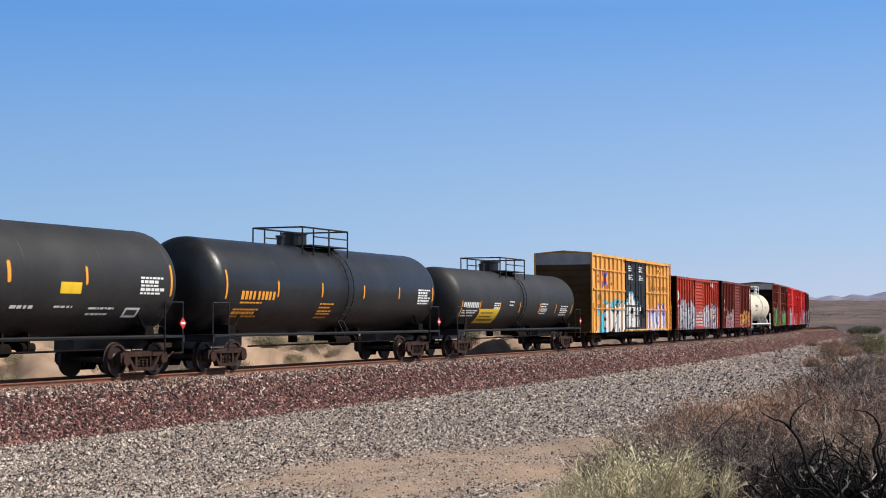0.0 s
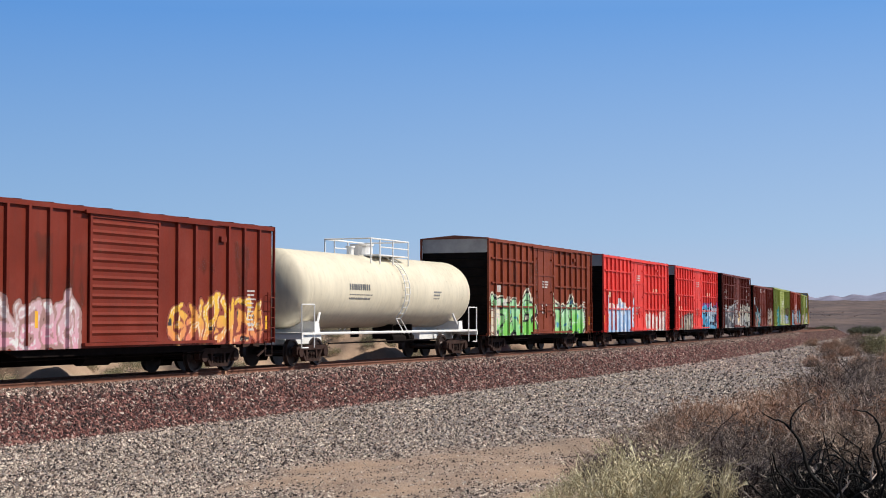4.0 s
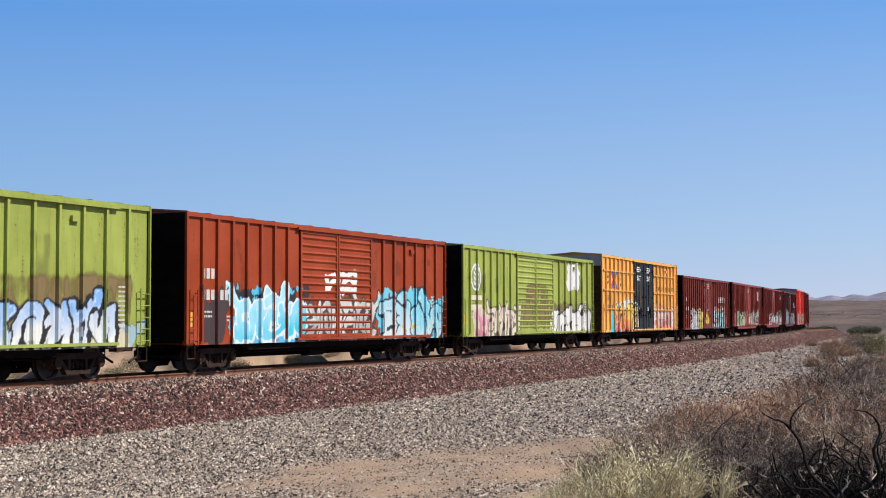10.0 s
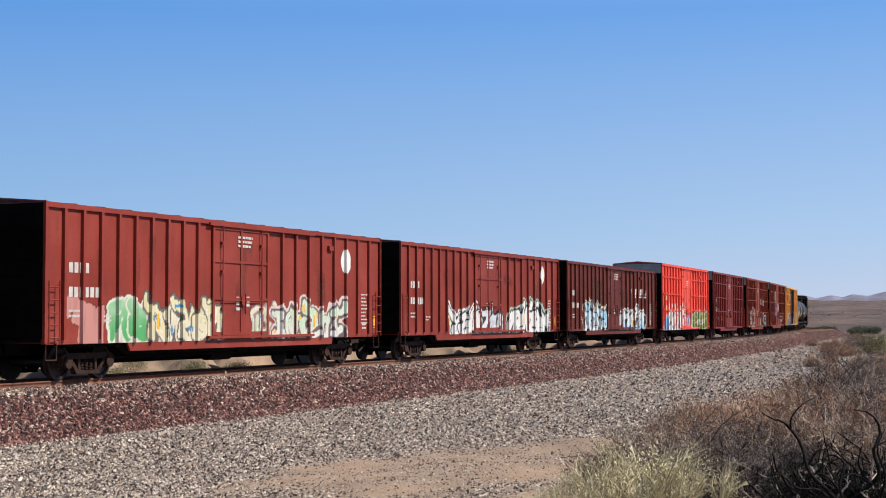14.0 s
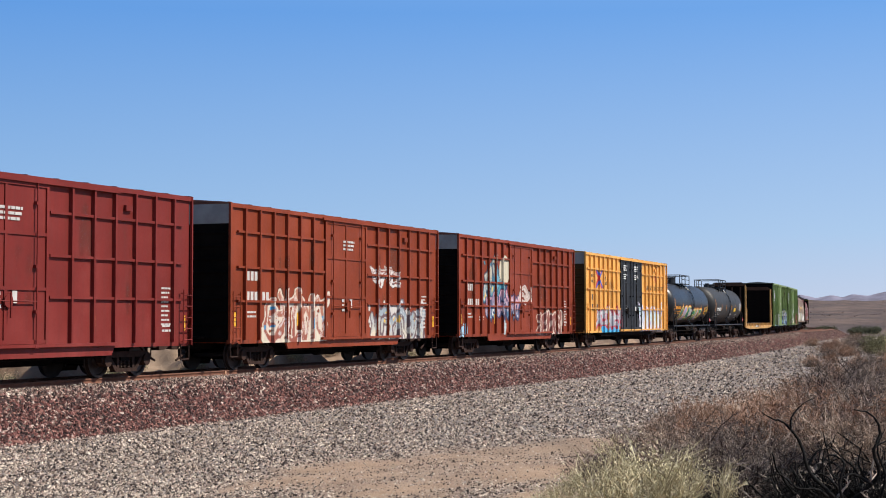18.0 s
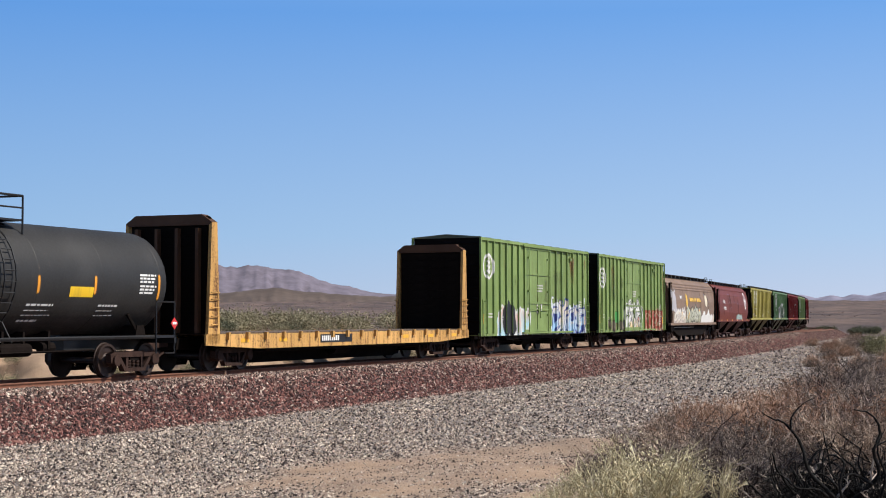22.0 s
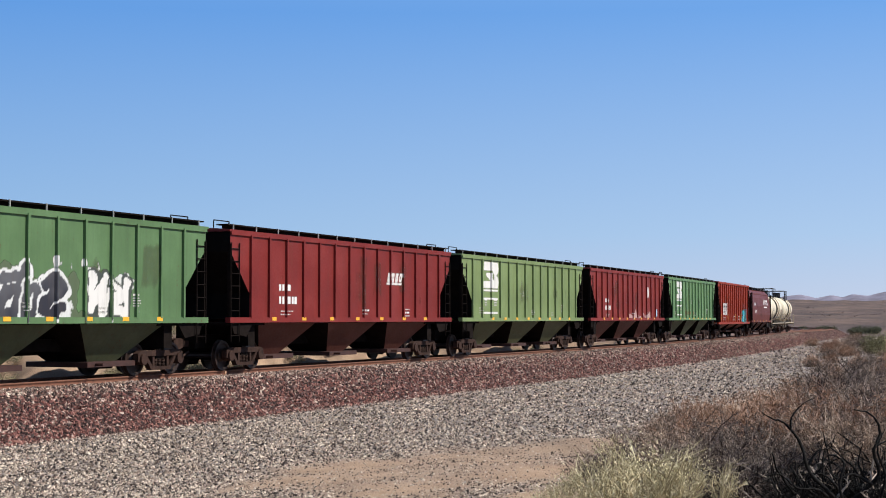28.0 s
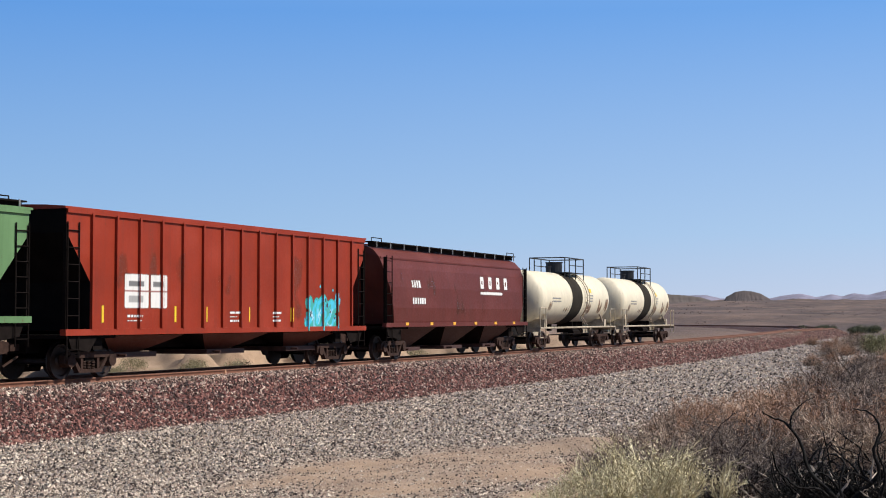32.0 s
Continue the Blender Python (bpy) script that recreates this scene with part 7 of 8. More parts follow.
    boxcar("green_boxcar", 555.99, 15.94, 5.1, BNGREEN, "faded green high-cube boxcar with rust-red patches and graffiti", **bx, marks=side_data(16.4, 21, number=False) + door_data(3.1), rust=0.85, yellow=yl50[:1] + yl50[3:],
           painters=[oval(-6.97, 3.79, 0.62, 0.59), (stain, dict(x0=-8.1, x1=-7.3, z0=2.3, z1=4.85, colour=(0.24, 0.12, 0.045), seed=1, amount=0.26)), (stain, dict(x0=-5.4, x1=-4.4, z0=2.9, z1=4.6, colour=(0.24, 0.12, 0.045), seed=2, amount=0.12)), (stain, dict(x0=7.3, x1=8.1, z0=2.6, z1=4.7, colour=(0.24, 0.12, 0.045), seed=3, amount=0.26)), (stain, dict(x0=-6.0, x1=-1.8, z0=0.85, z1=1.7, colour=(0.16, 0.13, 0.09), seed=4, amount=0.6)), G(-2.2, 2.0, 0.85, 2.45, 6, WHITE, WHITE, BLACK, BLACK, 62, 0.2, glow=WHITE), G(-1.2, 1.4, 0.95, 1.8, 4, (0.8, 0.5, 0.06), WHITE, BLACK, None, 72, 0.1), (plain_fill, dict(x0=2.55, x1=7.6, z0=0.85, z1=2.05, colour=(0.30, 0.055, 0.03))), G(2.7, 7.4, 0.95, 2.05, 5, (0.30, 0.055, 0.032), (0.27, 0.06, 0.035), (0.44, 0.34, 0.22), None, 63, 0.13, flat=True), (plain_fill, dict(x0=-4.3, x1=-3.7, z0=1.35, z1=1.95, colour=(0.05, 0.28, 0.06)))])
    hopper("tan_covered_hopper", 574.31, 17.01, (0.225, 0.15, 0.105), "dusty tan round-sided covered hopper with yellow lettering and graffiti", round_side=True, low=1.25, top=4.3, bays=0, stripes=True, cut=0.9,
           painters=[Wsh(-7.6, 7.6, 1.1, 1.9, (0.62, 0.56, 0.50), 28), G(-7.0, -3.4, 1.4, 2.2, 5, CREAM, WHITE, (0.35, 0.3, 0.28), None, 64, 0.14), G(-2.9, 2.4, 1.3, 2.4, 6, (0.35, 0.36, 0.25), (0.45, 0.45, 0.35), (0.05, 0.06, 0.04), None, 65, 0.18), Wsh(2.2, 7.2, 1.0, 2.1, WHITE, 29), *[(plain_fill, dict(x0=q[0], x1=q[1], z0=2.77, z1=2.99, colour=GOLD)) for q in words(-1.6, 2.77, 7, 0.24, 1, 0.2, 0.62) + words(0.05, 2.77, 4, 0.24, 1, 0.2, 0.62) + words(1.1, 2.77, 7, 0.24, 1, 0.2, 0.62)], disc(-2.7, 2.8, 0.28, 0.45, GOLD), disc(4.6, 2.85, 0.5, 0.42, CREAM), Wsh(-8.0, -6.6, 2.4, 3.4, (0.42, 0.40, 0.42), 30)],
           marks=[(*q, Wt) for q in words(-5.0, 2.9, 4, 0.22)])
    hopper("maroon_covered_hopper", 592.49, 17.45, (0.145, 0.036, 0.036), "smooth-sided maroon covered hopper with a white round emblem", round_side=True, low=1.45, bays=3, cut=1.05, painters=[disc(6.45, 3.05, 0.58, 0.72), (spot, dict(cx=6.45, cz=3.05, rx=0.44, rz=0.58, colour=(0.15, 0.037, 0.036))), (plain_fill, dict(x0=6.0, x1=6.9, z0=2.95, z1=3.15, colour=WHITE)), (plain_fill, dict(x0=6.35, x1=6.55, z0=2.4, z1=3.7, colour=WHITE)), G(1.3, 4.6, 1.5, 2.0, 5, (0.3, 0.4, 0.38), (0.3, 0.4, 0.38), (0.3, 0.4, 0.38), None, 66, 0.06)],
           marks=[(*q, Wt) for q in words(-5.6, 2.75, 4, 0.28) + words(-5.6, 2.25, 6, 0.25)], reflectors=[(-7 + i * 2.8, 0, 0) for i in range(6)])
    nn = [(double_n, dict(x=-5.12, z=3.46, s=0.80))]
    hopper("olive_covered_hopper", 611.05, 17.36, (0.33, 0.285, 0.07), "faded olive-yellow covered hopper with ribbed sides", painters=nn)
    hopper("green_covered_hopper", 629.65, 17.47, (0.105, 0.19, 0.085), "faded green ribbed covered hopper with black-and-white graffiti", painters=nn + [Wsh(-3.4, 2.8, 1.7, 2.9, (0.085, 0.12, 0.06), 31), G(-2.4, 2.1, 1.58, 2.75, 5, (0.02, 0.02, 0.03), (0.10, 0.10, 0.11), (0.66, 0.67, 0.66), (0.62, 0.63, 0.62), 67, 0.2, flat=True), G(3.1, 4.8, 1.58, 2.9, 2, WHITE, WHITE, (0.05, 0.06, 0.05), (0.62, 0.64, 0.6), 68, 0.2, flat=True)], reflectors=[(-5 + i * 1.6, 0, 0) for i in range(8)])
    red_marks = [(*q, Wt) for q in words(-5.6, 2.45, 4, 0.24) + words(-5.6, 2.05, 6, 0.24) + textlines(-5.5, 1.8, 0.9, 2, 0.05) + textlines(0.5, 1.85, 0.6, 2, 0.05) + textlines(4.2, 1.9, 0.5, 3, 0.05)]
    hopper("red_covered_hopper", 648.24, 17.47, (0.19, 0.027, 0.036), "deep red ribbed covered hopper with white lettering", painters=[(italic, dict(x=2.6, z=2.95, n=4, h=0.3, colour=WHITE))], marks=red_marks, reflectors=[(-6 + i * 2.0, 0, 0) for i in range(7)])
    hopper("green_covered_hopper", 666.78, 17.45, (0.18, 0.245, 0.10), "faded green ribbed covered hopper streaked with dust", painters=nn, reflectors=[(-5 + i * 1.6, 0, 0) for i in range(8)])
    hopper("red_covered_hopper", 685.54, 17.55, (0.20, 0.029, 0.036), "deep red ribbed covered hopper with a round white emblem", painters=[disc(4.45, 3.15, 0.3, 0.33), Wsh(-0.5, 5.0, 1.6, 2.0, (0.45, 0.28, 0.26), 32)], marks=red_marks + [(6.4, 6.9, 1.7, 2.15, SKY)], reflectors=[(-6 + i * 1.7, 0, 0) for i in range(8)])
    hopper("green_covered_hopper", 704.28, 17.40, (0.12, 0.225, 0.10), "green ribbed covered hopper with a large white mark", painters=nn + [(stain, dict(x0=-3.2, x1=1.0, z0=1.62, z1=2.3, colour=(0.30, 0.17, 0.09), seed=33, amount=0.35)), (stain, dict(x0=-7.0, x1=6.5, z0=1.6, z1=2.0, colour=(0.16, 0.14, 0.09), seed=34, amount=0.3))], reflectors=[(-5 + i * 1.6, 0, 0) for i in range(8)])
    hopper("red_open_hopper", 722.86, 17.34, (0.265, 0.036, 0.022), "brick red ribbed hopper with a white panel and turquoise tag", low=1.25, top=4.36, walkway=False, bay_low=0.62, cut=1.0, cut_z=2.5, ribs=15,
           painters=[(plain_fill, dict(x0=-6.0, x1=-4.9, z0=1.85, z1=2.75, colour=WHITE)), (plain_fill, dict(x0=-4.8, x1=-4.0, z0=1.85, z1=2.75, colour=WHITE)), (plain_fill, dict(x0=-5.85, x1=-5.1, z0=2.42, z1=2.58, colour=(0.16, 0.16, 0.16))), (plain_fill, dict(x0=-4.7, x1=-4.3, z0=2.42, z1=2.58, colour=(0.16, 0.16, 0.16))), (plain_fill, dict(x0=-6.0, x1=-4.0, z0=2.27, z1=2.31, colour=(0.24, 0.04, 0.025))), (plain_fill, dict(x0=-5.85, x1=-5.15, z0=1.98, z1=2.16, colour=(0.35, 0.35, 0.34))), G(4.3, 6.3, 1.25, 2.3, 3, CYAN, CYAN, TEAL, CYAN, 69, 0.16)],
           marks=[(x - 0.05, x + 0.05, 1.45, 1.92, Y) for x in (-7.0, -3.55, -1.9, 0.55, 3.2)] + [(*q, Wt) for q in textlines(-5.9, 1.6, 0.8, 2, 0.05) + textlines(-0.6, 1.7, 0.6, 3, 0.05) + textlines(2.0, 1.7, 0.6, 3, 0.05)])
    hopper("maroon_covered_hopper", 741.08, 15.90, (0.115, 0.030, 0.036), "dark maroon smooth-sided covered hopper with a white slanted mark", round_side=True, low=1.35, bays=3, cut=0.8, painters=[(italic, dict(x=1.95, z=2.80, n=4, h=0.52, colour=WHITE, underline=False, pitch=0.98)), (plain_fill, dict(x0=1.9, x1=4.6, z0=2.58, z1=2.68, colour=WHITE))],
           marks=[(*q, Wt) for q in words(-5.4, 2.75, 4, 0.26) + words(-5.4, 2.1, 6, 0.26)], reflectors=[(-6 + i * 2.4, 0, 0) for i in range(6)])
    for s in (758.02, 773.44):
        tank_car("white_tank_car", s, 15.4, 13.06, 1.33, 2.58, ivory, "cream-white tank car with a broad black band round its middle", band=(-1.1, 0.75), dome=0.5, frame_mat=M["cream_frame"], top_mat=M["black"], deck_at=0.0, ladder_at=1.3, rail_h=0.75, placard=False, painters=[(stain, dict(x0=q, x1=q + 1.3, z0=1.65, z1=z, colour=(0.20, 0.10, 0.05), seed=int(q * 10) + 60, amount=0.5)) for q, z in ((-5.4, 2.6), (-2.6, 2.3), (1.4, 2.4), (3.6, 2.8), (4.9, 2.9))],
                 marks=lines(-4.5, 2.5, 1.5, 2, (0.25, 0.25, 0.25), 0.06) + lines(2.0, 2.7, 0.8, 3, (0.25, 0.25, 0.25), 0.06) + ([(2.2, 2.55, 2.9, 3.1, Y)]))


def side_words(car, L):
    """The readable slogan on the yellow cars."""
    for text, x, z in (("next", -8.40, 3.80), ("load", -8.40, 3.50), ("any", -5.66, 3.72), ("road", -5.66, 3.42), ("RAILCAR POOLING EXPERTS", 4.0, 3.30)):
        cu = bpy.data.curves.new("slogan", "FONT")
        cu.body, cu.size, cu.extrude = text, 0.30 if len(text) < 9 else 0.36, 0.003
        cu.materials.append(M["ink"])
        o = new("slogan", cu)
        o.parent = car
        o.matrix_basis = pose(x + 0.03, -1.526, z, 90, 0, 0)


M["ink"] = plain("dark_stencil_ink", (0.10, 0.065, 0.05), 0.6)
M["faded_red"] = plain("faded_red_stencil", (0.42, 0.09, 0.05), 0.6)
M["rosy"] = plain("faded_pale_stencil", (0.72, 0.50, 0.34), 0.6)

# ---- loose stones ----
def stones(name, label, px, py, pz, size, red, kinds):
    """Angular stones, half sunk, five corners each, joined into one mesh."""
    n = len(px)
    r = np.random.default_rng(5)
    base = np.array([(1, 0, -0.35), (-1, 0, -0.35), (0, 1, -0.35), (0, -1, -0.35), (0.25, 0.1, 0.75)], dtype=float)
    v = base[None] + r.uniform(-0.38, 0.38, (n, 5, 3))
    v *= (size[:, None] * r.uniform(0.6, 1.25, (n, 3)))[:, None, :] * 0.5
    a = r.uniform(0, 6.28, n)
    c, s = np.cos(a)[:, None], np.sin(a)[:, None]
    b = r.uniform(-0.55, 0.55, n)
    cb, sb = np.cos(b)[:, None], np.sin(b)[:, None]
    x, y, z = v[..., 0], v[..., 1] * cb - v[..., 2] * sb, v[..., 1] * sb + v[..., 2] * cb
    x, y = x * c - y * s, x * s + y * c
    verts = np.stack([x + px[:, None], y + py[:, None], z + pz[:, None]], -1).reshape(-1, 3)
    f = np.array([(0, 2, 4), (2, 1, 4), (1, 3, 4), (3, 0, 4)])
    faces = (f[None] + (np.arange(n) * 5)[:, None, None]).reshape(-1, 3)
    m, nd, l, bs = nodes_of(name + "_rock")
    geo = nd.new("ShaderNodeNewGeometry")
    grey = ramp(nd, l, geo.outputs["Random Per Island"], kinds[0]).outputs[0]
    rosy = ramp(nd, l, geo.outputs["Random Per Island"], kinds[1]).outputs[0]
    at = nd.new("ShaderNodeAttribute")
    at.attribute_name = "red"
    l.new(mixed(nd, l, at.outputs["Fac"], grey, rosy), bs.inputs["Base Color"])
    bs.inputs["Roughness"].default_value = 0.85
    me = sheet(name, verts, faces, m, False)
    q = me.attributes.new("red", "FLOAT", "POINT")
    q.data.foreach_set("value", np.repeat(red, 5).astype(np.float32))
    tagged(new(name, me), label, "stones", kind="stuff")


GREYS = [(0.0, (0.014, 0.011, 0.010)), (0.27, (0.060, 0.046, 0.042)), (0.48, (0.31, 0.246, 0.192)), (0.75, (0.60, 0.505, 0.40)), (1.0, (0.84, 0.745, 0.62))]
REDS = [(0.0, (0.012, 0.006, 0.006)), (0.38, (0.065, 0.025, 0.022)), (0.7, (0.22, 0.082, 0.068)), (0.92, (0.36, 0.18, 0.145)), (1.0, (0.62, 0.52, 0.45))]


def build_stones():
    r = np.random.default_rng(11)
    # ballast shoulder and crown on the camera's side
    n = 120000
    s = -6 + 226 * r.uniform(0, 1, n) ** 1.8
    o = r.uniform(0.85, 3.8, n)
    z = np.interp(o, (0.6, 0.9, 1.75, 3.5, 4.2), (-0.185, -0.165, -0.20, -1.12, -1.3))
    x, y = way(s)
    t = np.interp(s, _s, _th)
    red = np.clip((o - 1.5 - r.normal(0, 0.35, n)) / 0.5, 0.55, 1) * np.where(r.uniform(0, 1, n) < 0.07, 0.2, 1)
    size = r.uniform(0.05, 0.115, n) * np.interp(s, (-12, 40, 113, 220), (1, 1.15, 1.6, 1.7))
    stones("ballast_stones", "grey and dark red crushed ballast stones", x + o * np.sin(t), y - o * np.cos(t), z + 0.02, size, red, (GREYS, REDS))
    # stones on the bed of the siding
    n = 30000
    s = r.uniform(150, 275, n)
    off = 4.7 * np.clip((s - 150) / 62, 0, 1) ** 1.4
    o = 1.6 + (off + 2.0) * r.uniform(0, 1, n)
    z = np.interp(o - off, (-1.5, 1.5, 3.6), (-0.21, -0.21, -1.2))
    x, y = way(s)
    t = np.interp(s, _s, _th)
    stones("siding_stones", "dark red crushed stone on the bed of the siding", x + o * np.sin(t), y - o * np.cos(t), z + 0.01, r.uniform(0.08, 0.16, n), np.full(n, 0.9), (GREYS, REDS))
    # gravel apron: thick near the clearing, thinning out along the track
    n = 330000
    d = 1 / r.uniform(1 / 230.0, 1 / 16.5, n)
    az = np.radians(r.uniform(-17.6, 17.6, n))
    gx, gy = np.sin(az) * d, np.cos(az) * d
    z, o, _ = ground_height(gx, gy)
    n1, n2 = value_noise(gx / 1.1, gy / 1.1, 21, 4), value_noise(gx / 5.0, gy / 5.0, 33, 4)
    cover = gravel_cover(gx, gy, o, n1, n2)
    keep = (o > 3.35) & (o < 34) & (r.uniform(0, 1, n) < cover * np.interp(o, (3, 9, 16, 34), (0.75, 0.62, 0.55, 0.35)))
    m = int(keep.sum())
    red = np.clip(r.normal(0.10, 0.22, m) + np.interp(o[keep], (3.3, 4.4), (0.6, 0)), 0, 1)
    coarse = np.where(r.uniform(0, 1, m) < 0.06, 1.6, 1.0)
    stones("gravel_stones", "loose grey gravel beside the track", gx[keep], gy[keep], z[keep] + 0.006, r.uniform(0.026, 0.062, m) * coarse * np.interp(cover[keep], (0.2, 0.8), (0.62, 1.0)) * np.interp(d[keep], (16, 28, 60, 120, 230), (1.0, 1.2, 2.2, 3.6, 5.5)), red, (GREYS, REDS))


# ---- brush and shrubs ----
def twig_mesh(name, n, height, spread, seed, thick, material, lean=0.0, curl=0.35, bare=0.0, seg=4, fine=1.0, tangle=0.75):
    """A tangle of thin three-sided twigs that rise and bend outwards from one root."""
    r = np.random.default_rng(seed)
    az = r.uniform(0, 2 * math.pi, n)
    rad = spread * np.sqrt(r.uniform(0, 1, n)) * (1 - bare)
    dome = np.sqrt(np.clip(1 - (rad / spread) ** 2 * 0.85, 0.05, 1))
    lift = height * dome * r.uniform(0, 0.72, n) ** 1.2
    p = np.stack([rad * np.cos(az), rad * np.sin(az), lift], 1)
    free = r.normal(0, 1, (n, 3)) * tangle
    d = free + np.stack([np.cos(az) * rad / spread, np.sin(az) * rad / spread, np.full(n, 0.9)], 1)
    d[:, 0] += lean
    d /= np.linalg.norm(d, axis=1)[:, None]
    length = height * r.uniform(0.18, 0.62, n) * fine
    length[: n // 14] *= 1.9
    pts = [p]
    for k in range(seg):
        d = d + r.normal(0, curl, (n, 3)) * 0.6
        d[:, 2] -= 0.05 * k
        d /= np.linalg.norm(d, axis=1)[:, None]
        p = p + d * (length / seg)[:, None]
        pts.append(p)
    pts = np.stack(pts, 1)
    pts[..., 2] = np.maximum(pts[..., 2], -0.05)
    w = thick * r.uniform(0.5, 1.6, n)
    rings = []
    for k in range(seg + 1):
        q = w * (1 - 0.8 * k / seg)
        tri = []
        for j in range(3):
            a = 2 * math.pi * j / 3
            tri.append(pts[:, k] + np.stack([np.cos(a) * q, np.sin(a) * q, 0.5 * np.sin(a + 1) * q], 1))
        rings.append(np.stack(tri, 1))
    V = np.stack(rings, 1)                                   # n, seg+1, 3, 3
    idx = np.arange(n)[:, None, None] * (seg + 1) * 3
    k = np.arange(seg)[None, :, None] * 3
    j = np.arange(3)[None, None, :]
    jn = (j + 1) % 3
    F = np.stack([idx + k + j, idx + k + jn, idx + k + 3 + jn, idx + k + 3 + j], -1).reshape(-1, 4)
    return sheet(name, V.reshape(-1, 3), F, material, False)


def leaf_mesh(name, n, height, spread, seed, size, material, flat=0.8, core=0.35):
    """Small leaves in uneven clumps."""
    r = np.random.default_rng(seed)
    clumps = max(6, n // 60)
    ca = r.uniform(0, 2 * math.pi, clumps)
    cr = spread * np.sqrt(r.uniform(core ** 2, 1, clumps)) * 0.8
    cz = height * (0.25 + 0.65 * r.uniform(0, 1, clumps) * (1 - (cr / spread) ** 2 * 0.6))
    which = r.integers(0, clumps, n)
    g = r.normal(0, 1, (n, 3)) * np.array([spread * 0.17, spread * 0.17, height * 0.13])
    c = np.stack([np.cos(ca) * cr, np.sin(ca) * cr, cz], 1)[which] + g
    c[:, 2] = np.maximum(c[:, 2], 0.02)
    u = r.normal(0, 1, (n, 3))
    u /= np.linalg.norm(u, axis=1)[:, None]
    w = np.cross(u, r.normal(0, 1, (n, 3)))
    w /= np.linalg.norm(w, axis=1)[:, None] + 1e-9
    s = size * r.uniform(0.5, 1.5, n)[:, None]
    V = np.stack([c - u * s, c + w * s * 0.35, c + u * s, c - w * s * 0.35], 1).reshape(-1, 3)
    F = np.arange(n * 4).reshape(-1, 4)
    return sheet(name, V, F, material, False)


def foliage(name, dark, mid, light):
    m, n, l, b = nodes_of(name)
    g = n.new("ShaderNodeNewGeometry")
    l.new(ramp(n, l, g.outputs["Random Per Island"], [(0.0, dark), (0.55, mid), (1.0, light)]).outputs[0], b.inputs["Base Color"])
    b.inputs["Roughness"].default_value = 0.8
    return m


def ground_at(x, y):
    z, _, _ = ground_height(np.array([float(x)]), np.array([float(y)]))
    return float(z[0])


def shrub(name, x, y, label, meshes, turn=0.0, group="", category="shrub", sink=0.0, scale=1.0):
    ob = new(name)
    ob.empty_display_size = 0.3
    ob.matrix_world = pose(x, y, ground_at(x, y) - sink, 0, 0, turn) @ Matrix.Scale(scale, 4)
    for nm, me in meshes:
        part(nm, me, None, ob)
    return tagged(ob, label, category, group)


def tubes(paths, radii, sides=3):
    """Thin tapering tubes along paths: (n, k, 3) places with (n, k) radii. Returns places and faces."""
    n, k, _ = paths.shape
    way_on = np.gradient(paths, axis=1)
    way_on /= np.linalg.norm(way_on, axis=2)[..., None] + 1e-9
    u = np.cross(way_on, np.array([0.31, 0.87, 0.38]))
    u /= np.linalg.norm(u, axis=2)[..., None] + 1e-9
    w = np.cross(way_on, u)
    a = np.arange(sides) * 2 * math.pi / sides
    ring_at = u[:, :, None, :] * np.cos(a)[:, None] + w[:, :, None, :] * np.sin(a)[:, None]
    V = paths[:, :, None, :] + ring_at * radii[:, :, None, None]
    i = (np.arange(n) * k * sides)[:, None, None]
    q = (np.arange(k - 1) * sides)[None, :, None]
    j = np.arange(sides)[None, None, :]
    jn = (j + 1) % sides
    F = np.stack([i + q + j, i + q + jn, i + q + sides + jn, i + q + sides + j], -1).reshape(-1, 4)
    return V.reshape(-1, 3), F


